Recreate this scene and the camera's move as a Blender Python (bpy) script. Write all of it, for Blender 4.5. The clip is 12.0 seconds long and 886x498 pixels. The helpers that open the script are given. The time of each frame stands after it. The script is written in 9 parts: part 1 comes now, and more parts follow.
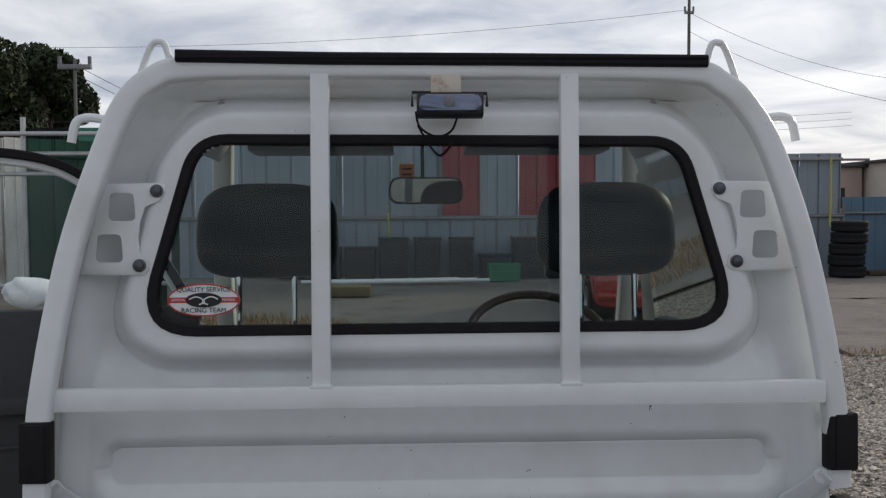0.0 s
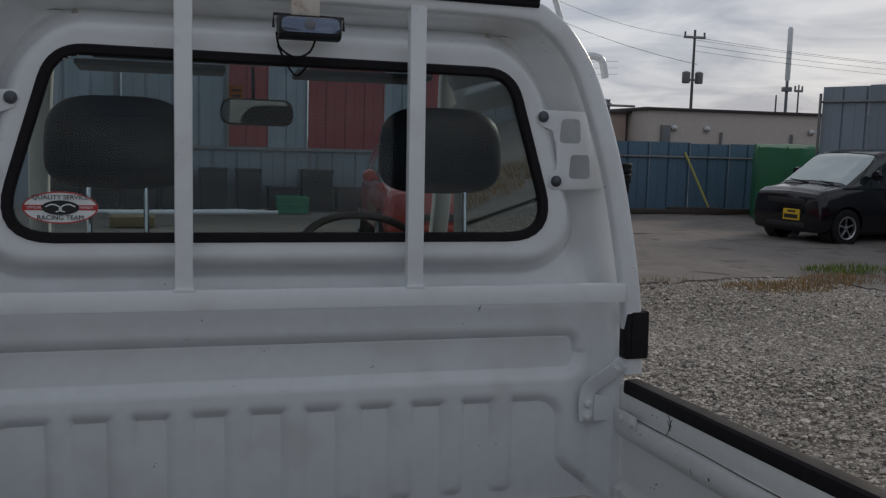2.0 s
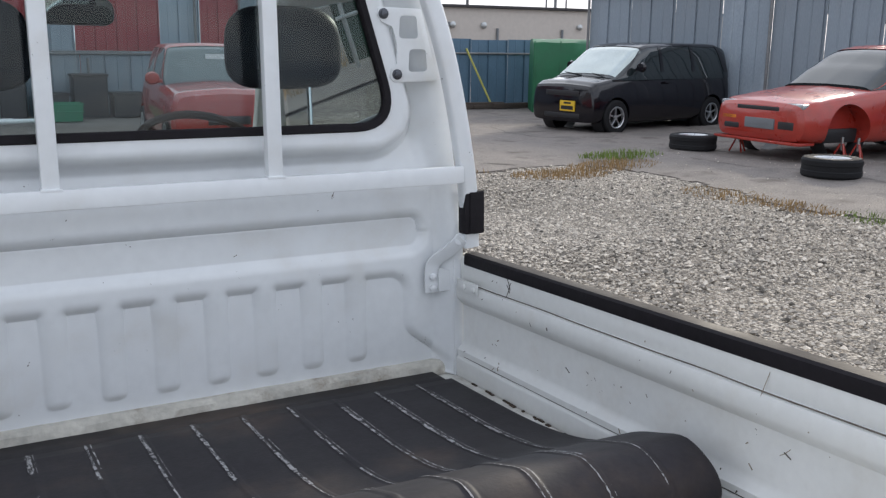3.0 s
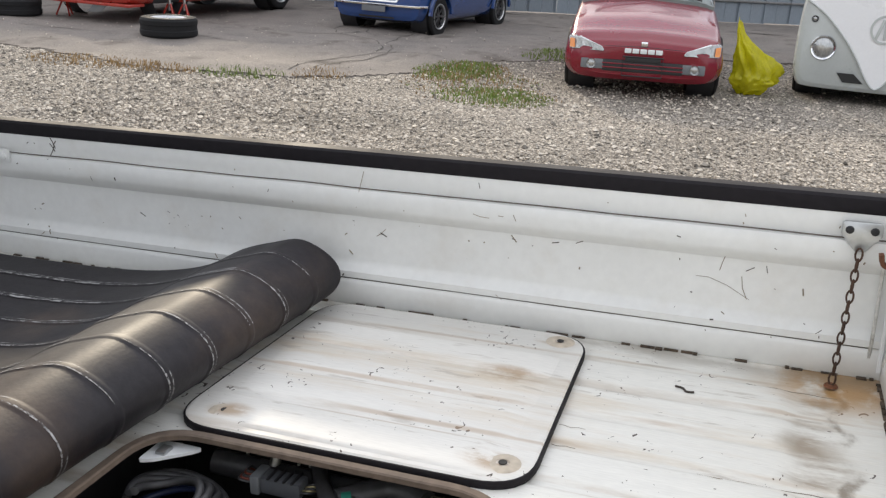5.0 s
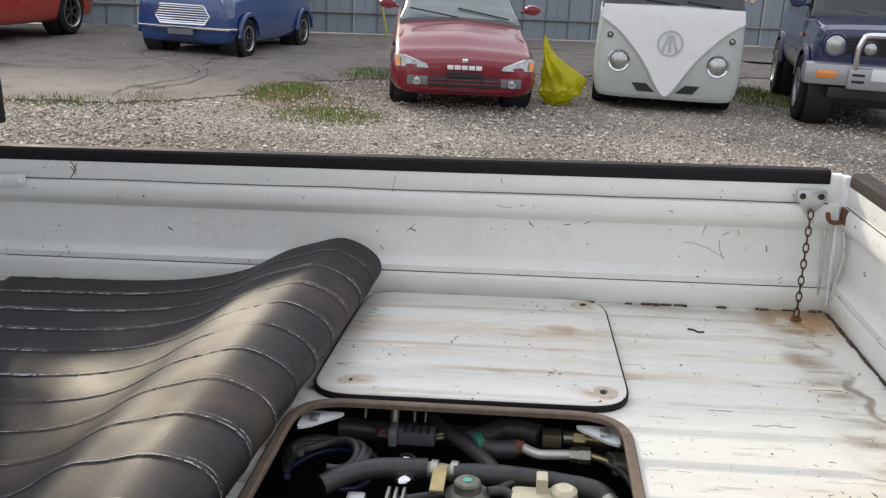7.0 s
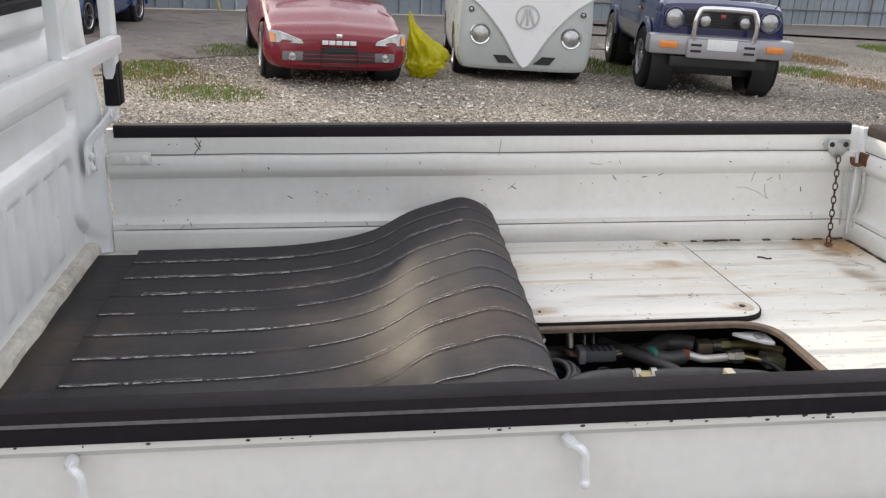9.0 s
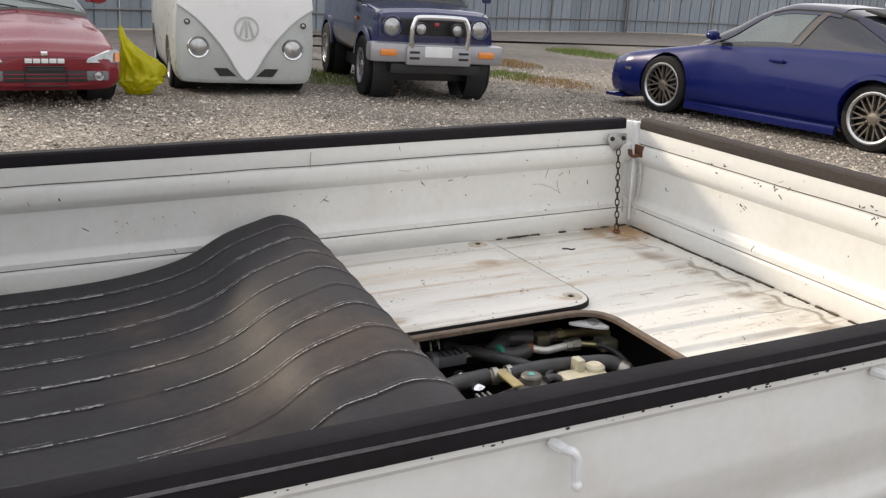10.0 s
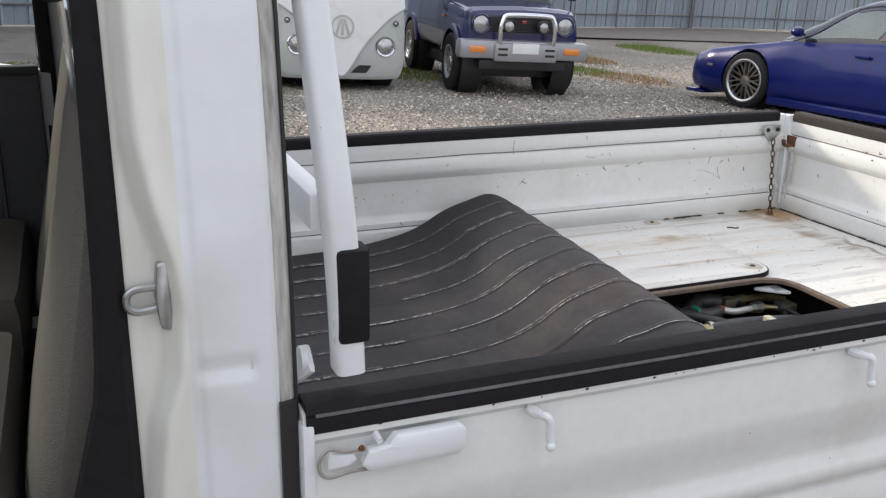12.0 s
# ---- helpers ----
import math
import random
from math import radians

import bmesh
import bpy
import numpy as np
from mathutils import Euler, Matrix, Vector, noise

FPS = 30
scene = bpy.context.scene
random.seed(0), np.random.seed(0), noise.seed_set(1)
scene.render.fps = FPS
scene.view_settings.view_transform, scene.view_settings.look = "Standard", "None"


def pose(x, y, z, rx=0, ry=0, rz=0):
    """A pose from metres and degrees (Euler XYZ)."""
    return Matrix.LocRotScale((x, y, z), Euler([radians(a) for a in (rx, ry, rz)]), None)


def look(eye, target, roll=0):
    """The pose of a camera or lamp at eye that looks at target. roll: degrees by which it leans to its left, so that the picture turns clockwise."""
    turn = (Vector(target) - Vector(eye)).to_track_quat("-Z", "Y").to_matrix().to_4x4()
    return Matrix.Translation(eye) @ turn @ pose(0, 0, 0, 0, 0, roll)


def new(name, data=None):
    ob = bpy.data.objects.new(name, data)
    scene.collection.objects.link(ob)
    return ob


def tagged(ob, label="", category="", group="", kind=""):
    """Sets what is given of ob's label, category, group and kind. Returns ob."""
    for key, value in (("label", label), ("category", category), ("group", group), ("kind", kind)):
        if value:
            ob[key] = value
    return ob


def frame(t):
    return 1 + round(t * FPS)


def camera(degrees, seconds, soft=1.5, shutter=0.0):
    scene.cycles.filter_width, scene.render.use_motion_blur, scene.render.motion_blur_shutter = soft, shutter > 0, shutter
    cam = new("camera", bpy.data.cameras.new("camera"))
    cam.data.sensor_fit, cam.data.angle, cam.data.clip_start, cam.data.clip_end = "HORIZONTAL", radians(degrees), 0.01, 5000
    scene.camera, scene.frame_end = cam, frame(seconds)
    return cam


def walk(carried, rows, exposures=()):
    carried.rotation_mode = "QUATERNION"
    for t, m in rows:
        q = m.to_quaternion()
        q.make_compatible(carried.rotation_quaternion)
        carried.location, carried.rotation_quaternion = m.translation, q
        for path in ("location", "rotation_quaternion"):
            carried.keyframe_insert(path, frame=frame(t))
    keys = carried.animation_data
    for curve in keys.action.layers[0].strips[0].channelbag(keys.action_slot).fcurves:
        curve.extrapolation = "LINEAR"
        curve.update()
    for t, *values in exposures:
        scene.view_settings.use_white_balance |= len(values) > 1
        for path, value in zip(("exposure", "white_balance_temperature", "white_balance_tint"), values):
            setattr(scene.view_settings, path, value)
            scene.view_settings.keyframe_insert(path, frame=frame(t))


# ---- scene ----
from itertools import product

# The truck stands nose-down on level ground: its own frame.
TRUCK = pose(0, -0.7, 0) @ pose(0, 0, 0, -2.4) @ pose(0, 0.7, 0)
cam = camera(51.2, 12.0, 1.3)
PATH = [
    (0, (-0.059, 0.013, 1.411), (0.014, 2.009, 1.314), -0.3),
    (0.5, (-0.072, 0.003, 1.418), (0.013, 2.0, 1.347), -0.8),
    (1, (-0.119, -0.013, 1.415), (0.008, 1.982, 1.337), -0.3),
    (1.5, (-0.156, -0.052, 1.416), (0.103, 1.928, 1.303), 0.7),
    (2, (-0.212, -0.13, 1.379), (0.325, 1.783, 1.149), 1.6),
    (2.5, (-0.293, -0.222, 1.371), (0.452, 1.6, 1.018), 1.3),
    (2.7, (-0.334, -0.244, 1.375), (0.483, 1.541, 0.99), 1.0),
    (4.3, (-0.717, -0.087, 1.322), (0.87, 0.954, 0.692), 2.2),
    (4.5, (-0.74, -0.059, 1.33), (0.911, 0.864, 0.68), 2.4),
    (5, (-0.892, 0.001, 1.331), (0.899, 0.604, 0.676), 3.0),
    (5.5, (-1.063, 0.032, 1.348), (0.792, 0.446, 0.724), 3.0),
    (6, (-1.1, 0.144, 1.325), (0.783, 0.463, 0.728), 3.5),
    (6.5, (-1.139, 0.278, 1.339), (0.761, 0.486, 0.749), 3.1),
    (7, (-1.284, 0.429, 1.335), (0.619, 0.588, 0.742), 3.1),
    (7.5, (-1.455, 0.58, 1.346), (0.441, 0.764, 0.736), 2.9),
    (7.7, (-1.48, 0.643, 1.338), (0.417, 0.831, 0.734), 3.0),
    (9.3, (-1.56, 1.24, 1.331), (0.296, 0.809, 0.721), 3.6),
    (9.5, (-1.548, 1.286, 1.33), (0.28, 0.736, 0.735), 3.5),
    (10, (-1.449, 1.384, 1.308), (0.277, 0.544, 0.745), 3.6),
    (10.5, (-1.445, 1.477, 1.316), (0.17, 0.42, 0.79), 4.2),
    (11, (-1.53, 1.646, 1.336), (0.02, 0.495, 0.814), 3.8),
    (11.5, (-1.581, 1.791, 1.324), (0.048, 0.771, 0.769), 3.7),
    (12, (-1.603, 1.877, 1.326), (0.162, 1.137, 0.748), 3.3),
]
walk(cam, [(t, look(eye, target, roll)) for t, eye, target, roll in PATH],
     exposures=[(0.0, 0.0, 6150, 11.5), (0.5, -0.38, 6150, 11.5), (1.0, -0.25, 6050, 11.5), (1.5, -0.35, 6050, 11.5), (2.0, -0.6, 5950, 11.5), (2.5, 0.38, 5900, 11.5), (4.3, 1.25, 6150, 11.5), (5.0, 1.16, 6350, 11.5), (5.5, 0.93, 6400, 11.5), (7.5, 0.98, 6300, 11.5), (9.5, 1.15, 6600, 13), (10.0, 1.0, 6650, 13), (10.5, 0.85, 6600, 13), (11.5, 0.95, 6350, 13), (12.0, 1.05, 6200, 13)])

# ---- light ----
world = bpy.data.worlds.new("world")
scene.world = world
world.use_nodes = True
wn, wl = world.node_tree.nodes, world.node_tree.links
SUN_EL, SUN_AZ = 21.5, 55.0  # degrees; azimuth from +y towards +x
sky = wn.new("ShaderNodeTexSky")
sky.sky_type, sky.sun_disc = "NISHITA", False
sky.sun_elevation, sky.sun_rotation = radians(SUN_EL), radians(SUN_AZ)
sky.air_density, sky.dust_density = 1.0, 2.0
tc = wn.new("ShaderNodeTexCoord")
sep = wn.new("ShaderNodeSeparateXYZ")
wl.new(tc.outputs["Generated"], sep.inputs[0])
# cloud deck: the direction projected on a flat layer overhead
zmax = wn.new("ShaderNodeMath"); zmax.operation = "MAXIMUM"; zmax.inputs[1].default_value = 0.0
wl.new(sep.outputs["Z"], zmax.inputs[0])
zadd = wn.new("ShaderNodeMath"); zadd.operation = "ADD"; zadd.inputs[1].default_value = 0.12
wl.new(zmax.outputs[0], zadd.inputs[0])
dv = wn.new("ShaderNodeVectorMath"); dv.operation = "DIVIDE"
wl.new(tc.outputs["Generated"], dv.inputs[0])
cmb = wn.new("ShaderNodeCombineXYZ")
for i in range(3):
    wl.new(zadd.outputs[0], cmb.inputs[i])
wl.new(cmb.outputs[0], dv.inputs[1])
cn = wn.new("ShaderNodeTexNoise")
cn.inputs["Scale"].default_value, cn.inputs["Detail"].default_value, cn.inputs["Roughness"].default_value = 1.3, 7.0, 0.55
cn.inputs["Distortion"].default_value = 0.5
wl.new(dv.outputs[0], cn.inputs["Vector"])
cr = wn.new("ShaderNodeValToRGB")
cr.color_ramp.elements[0].position, cr.color_ramp.elements[0].color = 0.36, (0.50, 0.53, 0.59, 1)
cr.color_ramp.elements[1].position, cr.color_ramp.elements[1].color = 0.66, (1.0, 0.98, 0.94, 1)
wl.new(cn.outputs["Fac"], cr.inputs["Fac"])
skymix = wn.new("ShaderNodeMix"); skymix.data_type = "RGBA"; skymix.inputs["Factor"].default_value = 0.88
sgain = wn.new("ShaderNodeVectorMath"); sgain.operation = "SCALE"; sgain.inputs["Scale"].default_value = 0.12
wl.new(sky.outputs[0], sgain.inputs[0])
wl.new(sgain.outputs[0], skymix.inputs["A"])
dotp = wn.new("ShaderNodeVectorMath"); dotp.operation = "DOT_PRODUCT"
dotp.inputs[1].default_value = (math.sin(radians(SUN_AZ)), math.cos(radians(SUN_AZ)), 0.1)
wl.new(tc.outputs["Generated"], dotp.inputs[0])
glow = wn.new("ShaderNodeMapRange"); glow.inputs["From Min"].default_value, glow.inputs["From Max"].default_value = -0.6, 0.9
glow.inputs["To Min"].default_value, glow.inputs["To Max"].default_value = 0.98, 1.30
wl.new(dotp.outputs["Value"], glow.inputs["Value"])
cgain = wn.new("ShaderNodeVectorMath"); cgain.operation = "SCALE"
wl.new(cr.outputs["Color"], cgain.inputs[0]); wl.new(glow.outputs[0], cgain.inputs["Scale"])
wl.new(cgain.outputs[0], skymix.inputs["B"])
bg = wn["Background"]
bg.inputs["Strength"].default_value = SKY = 0.8
wl.new(skymix.outputs["Result"], bg.inputs["Color"])
sun = new("sun", bpy.data.lights.new("sun", "SUN"))
sun.data.energy, sun.data.angle, sun.data.color = 1.45, radians(6), (1.0, 0.86, 0.64)
se, sa = radians(SUN_EL), radians(SUN_AZ)
sun.matrix_world = look((0, 0, 0), (-math.cos(se) * math.sin(sa), -math.cos(se) * math.cos(sa), -math.sin(se)))

# ---- materials ----
def mat(name, color, rough=0.5, metal=0.0, var=0.12, scale=6.0, fine=60.0, bump=0.0, bumpscale=80.0, coat=0.0,
        stain=None, stain_amt=0.0, stain_scale=4.0, stretch=(1, 1, 1), spec=0.5, rnd=0.0, chips=0.0, island=0.0):
    """A surface with broad and fine variation, an optional stain colour in patches, and fine relief."""
    m = bpy.data.materials.new(name)
    m.use_nodes = True
    n, l = m.node_tree.nodes, m.node_tree.links
    b = n["Principled BSDF"]
    t = n.new("ShaderNodeTexCoord")
    mp = n.new("ShaderNodeMapping"); mp.inputs["Scale"].default_value = stretch
    l.new(t.outputs["Object"], mp.inputs["Vector"])
    n1 = n.new("ShaderNodeTexNoise"); n1.inputs["Scale"].default_value = scale; n1.inputs["Detail"].default_value = 6
    n2 = n.new("ShaderNodeTexNoise"); n2.inputs["Scale"].default_value = fine; n2.inputs["Detail"].default_value = 4
    for q in (n1, n2):
        l.new(mp.outputs[0], q.inputs["Vector"])
    add = n.new("ShaderNodeMath"); add.operation = "ADD"
    l.new(n1.outputs["Fac"], add.inputs[0]); l.new(n2.outputs["Fac"], add.inputs[1])
    mr = n.new("ShaderNodeMapRange")
    mr.inputs["From Min"].default_value, mr.inputs["From Max"].default_value = 0.6, 1.4
    mr.inputs["To Min"].default_value, mr.inputs["To Max"].default_value = 1 - var, 1 + var
    l.new(add.outputs[0], mr.inputs["Value"])
    sc = n.new("ShaderNodeVectorMath"); sc.operation = "SCALE"
    sc.inputs[0].default_value = color[:3]
    l.new(mr.outputs[0], sc.inputs["Scale"])
    out = sc.outputs[0]
    if rnd:
        oi = n.new("ShaderNodeObjectInfo")
        m2 = n.new("ShaderNodeMapRange"); m2.inputs["To Min"].default_value, m2.inputs["To Max"].default_value = 1 - rnd, 1 + rnd
        l.new(oi.outputs["Random"], m2.inputs["Value"])
        s2 = n.new("ShaderNodeVectorMath"); s2.operation = "SCALE"
        l.new(out, s2.inputs[0]); l.new(m2.outputs[0], s2.inputs["Scale"])
        out = s2.outputs[0]
    if stain:
        n3 = n.new("ShaderNodeTexNoise"); n3.inputs["Scale"].default_value = stain_scale; n3.inputs["Detail"].default_value = 9
        n3.inputs["Roughness"].default_value = 0.65
        l.new(mp.outputs[0], n3.inputs["Vector"])
        r3 = n.new("ShaderNodeMapRange"); r3.interpolation_type = "SMOOTHSTEP"
        r3.inputs["From Min"].default_value, r3.inputs["From Max"].default_value = 0.5, 0.72
        r3.inputs["To Max"].default_value = stain_amt
        l.new(n3.outputs["Fac"], r3.inputs["Value"])
        mx = n.new("ShaderNodeMix"); mx.data_type = "RGBA"
        mx.inputs["B"].default_value = (*stain, 1)
        l.new(r3.outputs[0], mx.inputs["Factor"]); l.new(out, mx.inputs["A"])
        out = mx.outputs["Result"]
    if island:
        gi = n.new("ShaderNodeNewGeometry")
        m5 = n.new("ShaderNodeMapRange"); m5.inputs["To Min"].default_value, m5.inputs["To Max"].default_value = 1 - island, 1 + island
        l.new(gi.outputs["Random Per Island"], m5.inputs["Value"])
        s5 = n.new("ShaderNodeVectorMath"); s5.operation = "SCALE"
        l.new(out, s5.inputs[0]); l.new(m5.outputs[0], s5.inputs["Scale"])
        out = s5.outputs[0]
    if chips:
        # small dark chips and scratches, in loose groups
        ca = n.new("ShaderNodeTexNoise"); ca.inputs["Scale"].default_value = 70.0; ca.inputs["Detail"].default_value = 2; ca.inputs["Distortion"].default_value = 1.2
        cb = n.new("ShaderNodeTexNoise"); cb.inputs["Scale"].default_value = 7.0; cb.inputs["Detail"].default_value = 2
        for q in (ca, cb):
            l.new(t.outputs["Object"], q.inputs["Vector"])
        cs = n.new("ShaderNodeMath"); cs.operation = "MULTIPLY_ADD"; cs.inputs[1].default_value = 0.30
        l.new(cb.outputs["Fac"], cs.inputs[0]); l.new(ca.outputs["Fac"], cs.inputs[2])
        cr2 = n.new("ShaderNodeMapRange"); cr2.inputs["From Min"].default_value, cr2.inputs["From Max"].default_value = 0.885 - chips, 0.90 - chips
        l.new(cs.outputs[0], cr2.inputs["Value"])
        cx = n.new("ShaderNodeMix"); cx.data_type = "RGBA"; cx.inputs["B"].default_value = (0.07, 0.055, 0.045, 1)
        l.new(cr2.outputs[0], cx.inputs["Factor"]); l.new(out, cx.inputs["A"])
        out = cx.outputs["Result"]
    l.new(out, b.inputs["Base Color"])
    rr = n.new("ShaderNodeMapRange")
    rr.inputs["From Min"].default_value, rr.inputs["From Max"].default_value = 0.3, 0.7
    rr.inputs["To Min"].default_value, rr.inputs["To Max"].default_value = max(0.02, rough * 0.85), min(1.0, rough * 1.15)
    l.new(n1.outputs["Fac"], rr.inputs["Value"]); l.new(rr.outputs[0], b.inputs["Roughness"])
    b.inputs["Metallic"].default_value, b.inputs["Coat Weight"].default_value = metal, coat
    b.inputs["Specular IOR Level"].default_value = spec
    if bump:
        bp = n.new("ShaderNodeBump"); bp.inputs["Strength"].default_value = bump; bp.inputs["Distance"].default_value = 0.01
        n4 = n.new("ShaderNodeTexNoise"); n4.inputs["Scale"].default_value = bumpscale; n4.inputs["Detail"].default_value = 5
        l.new(mp.outputs[0], n4.inputs["Vector"]); l.new(n4.outputs["Fac"], bp.inputs["Height"])
        l.new(bp.outputs[0], b.inputs["Normal"])
    return m


def glass_mat(name, tint, clear=0.85, rough=0.01):
    """Thin glass: a tinted clear layer under a Fresnel gloss."""
    m = bpy.data.materials.new(name)
    m.use_nodes = True
    n, l = m.node_tree.nodes, m.node_tree.links
    n.remove(n["Principled BSDF"])
    tr = n.new("ShaderNodeBsdfTransparent"); tr.inputs["Color"].default_value = (*[c * clear for c in tint], 1)
    gl = n.new("ShaderNodeBsdfGlossy"); gl.inputs["Roughness"].default_value = rough
    fr = n.new("ShaderNodeFresnel"); fr.inputs["IOR"].default_value = 1.36
    mx = n.new("ShaderNodeMixShader")
    l.new(fr.outputs[0], mx.inputs[0]); l.new(tr.outputs[0], mx.inputs[1]); l.new(gl.outputs[0], mx.inputs[2])
    l.new(mx.outputs[0], n["Material Output"].inputs["Surface"])
    return m


WHITE = mat("white_truck_paint", (0.76, 0.78, 0.79), 0.32, chips=-0.05, var=0.05, scale=3, fine=40, coat=0.25, stain=(0.42, 0.38, 0.31), stain_amt=0.25, stain_scale=5)
WORN = mat("worn_white_bed_paint", (0.78, 0.78, 0.76), 0.45, var=0.08, scale=5, fine=60, stain=(0.45, 0.33, 0.20), stain_amt=0.6, stain_scale=4.5, stretch=(2.2, 0.5, 1), bump=0.08, chips=0.02)


def floor_paint(name, base, ribs, rear):
    """White bed paint with brown streaks along its ribs (every 0.105 m across) and dirt along the rear."""
    m = mat(name, base, 0.42, var=0.09, scale=4, fine=70, stain=(0.52, 0.41, 0.27), stain_amt=0.6, stain_scale=2.2, stretch=(5.0, 0.6, 1), bump=0.08, chips=0.022)
    n, l = m.node_tree.nodes, m.node_tree.links
    b = n["Principled BSDF"]
    tc = n.new("ShaderNodeTexCoord")
    sp = n.new("ShaderNodeSeparateXYZ")
    l.new(tc.outputs["Object"], sp.inputs[0])

    def calc(op, a, c=0.0, d=None):
        q = n.new("ShaderNodeMath"); q.operation = op
        for k, v in enumerate((a, c, d)):
            if v is None:
                continue
            if isinstance(v, (int, float)):
                q.inputs[k].default_value = v
            else:
                l.new(v, q.inputs[k])
        return q.outputs[0]

    def noisy(stretch, scale, lo, hi, detail=6.0):
        mp = n.new("ShaderNodeMapping"); mp.inputs["Scale"].default_value = stretch
        l.new(tc.outputs["Object"], mp.inputs["Vector"])
        q = n.new("ShaderNodeTexNoise"); q.inputs["Scale"].default_value = scale; q.inputs["Detail"].default_value = detail; q.inputs["Roughness"].default_value = 0.62
        l.new(mp.outputs[0], q.inputs["Vector"])
        return ramp(q.outputs["Fac"], lo, hi)

    def ramp(v, lo, hi, a=0.0, c=1.0):
        q = n.new("ShaderNodeMapRange"); q.interpolation_type = "SMOOTHSTEP"
        q.inputs["From Min"].default_value, q.inputs["From Max"].default_value = lo, hi
        q.inputs["To Min"].default_value, q.inputs["To Max"].default_value = a, c
        l.new(v, q.inputs["Value"])
        return q.outputs[0]

    def lay(mask, colour, amount):
        old = b.inputs["Base Color"].links[0].from_socket
        mx = n.new("ShaderNodeMix"); mx.data_type = "RGBA"; mx.inputs["B"].default_value = (*colour, 1)
        l.new(calc("MULTIPLY", mask, amount), mx.inputs["Factor"]); l.new(old, mx.inputs["A"])
        l.new(mx.outputs["Result"], b.inputs["Base Color"])

    x, y = sp.outputs["X"], sp.outputs["Y"]
    u = calc("PINGPONG", calc("SUBTRACT", x, ribs), 0.0525)
    wob = noisy((1, 1, 1), 9.0, 0.2, 0.8)
    edge = ramp(calc("ABSOLUTE", calc("SUBTRACT", u, 0.0415)), 0.0015, 0.0065, 1.0, 0.0)
    lay(calc("MULTIPLY", edge, noisy((7, 0.9, 1), 2.6, 0.44, 0.64)), (0.40, 0.29, 0.19), 0.55)
    lay(calc("MULTIPLY", ramp(u, 0.030, 0.044), noisy((3, 0.8, 1), 2.3, 0.47, 0.64)), (0.38, 0.30, 0.21), 0.42)
    lay(noisy((12, 1.6, 1), 4.0, 0.60, 0.68, 9.0), (0.22, 0.17, 0.12), 0.35)
    if rear:
        wave = calc("MULTIPLY", calc("COSINE", calc("MULTIPLY", calc("SUBTRACT", x, ribs + 0.02), 59.84)), 0.010)
        yy = calc("ADD", calc("ADD", calc("ADD", y, wave), calc("MULTIPLY", wob, 0.030)), calc("MULTIPLY", x, -0.05))
        line = ramp(calc("ABSOLUTE", calc("ADD", yy, 0.225)), 0.002, 0.013, 1.0, 0.0)
        lay(calc("MULTIPLY", line, noisy((1, 1, 1), 11.0, 0.36, 0.56)), (0.13, 0.095, 0.06), 0.75)
        band = ramp(calc("ABSOLUTE", calc("ADD", yy, 0.185)), 0.006, 0.060, 1.0, 0.0)
        lay(calc("MULTIPLY", band, noisy((3, 0.8, 1), 7.0, 0.38, 0.60, 9.0)), (0.25, 0.19, 0.13), 0.8)
        # rust round the chain's foot in the rear corner
        d = calc("POWER", calc("ADD", calc("POWER", calc("SUBTRACT", x, 0.665), 2.0), calc("POWER", calc("ADD", y, 0.225), 2.0)), 0.5)
        lay(calc("MULTIPLY", ramp(d, 0.04, 0.17, 1.0, 0.0), noisy((1, 1, 1), 14.0, 0.30, 0.52)), (0.40, 0.22, 0.07), 0.9)
        # grime along the foot of the right-hand side
        lay(calc("MULTIPLY", ramp(x, 0.60, 0.70), noisy((2, 1, 1), 5.0, 0.42, 0.62)), (0.20, 0.165, 0.12), 0.6)
    else:
        # rust-brown halo round the lid's bolt holes, and one broad patch
        for hx, hy, r0 in ((0.188, 0.250, 0.060), (0.186, 0.664, 0.050), (0.618, 0.258, 0.050), (0.455, 0.30, 0.075)):
            q = calc("POWER", calc("ADD", calc("POWER", calc("MULTIPLY", calc("SUBTRACT", x, hx), 1.7), 2.0), calc("POWER", calc("SUBTRACT", y, hy), 2.0)), 0.5)
            lay(calc("MULTIPLY", ramp(q, r0 * 0.25, r0, 1.0, 0.0), noisy((2, 1, 1), 18.0, 0.34, 0.56)), (0.36, 0.25, 0.15), 0.8)
    return m


BEDPAINT = floor_paint("stained_white_floor_paint", (0.71, 0.70, 0.655), 0.03, True)
LIDPAINT = floor_paint("stained_white_lid_paint", (0.69, 0.675, 0.635), 0.195, False)
CREAM = mat("cream_cab_paint", (0.72, 0.73, 0.66), 0.35, var=0.05, coat=0.2)
RUBBER = mat("black_rubber", (0.0130, 0.0113, 0.0135), 0.7, var=0.3, bump=0.1, spec=0.2)
MATRUB = mat("worn_black_mat_rubber", (0.0180, 0.0160, 0.0190), 0.55, var=0.4, scale=5, spec=0.27, stain=(0.105, 0.072, 0.052), stain_amt=0.6, stain_scale=1.9, bump=0.05, bumpscale=160)
CHALK = mat("chalky_wear", (0.34, 0.35, 0.36), 0.8, var=0.4, fine=150)
DARKMETAL = mat("dark_oily_metal", (0.03, 0.03, 0.032), 0.45, 0.6, var=0.4)
STEEL = mat("zinc_steel", (0.45, 0.46, 0.46), 0.35, 0.9, var=0.2)
CHROME = mat("chrome", (0.75, 0.76, 0.78), 0.10, 1.0, var=0.05)
BRASS = mat("dull_brass", (0.42, 0.36, 0.2), 0.4, 0.9)
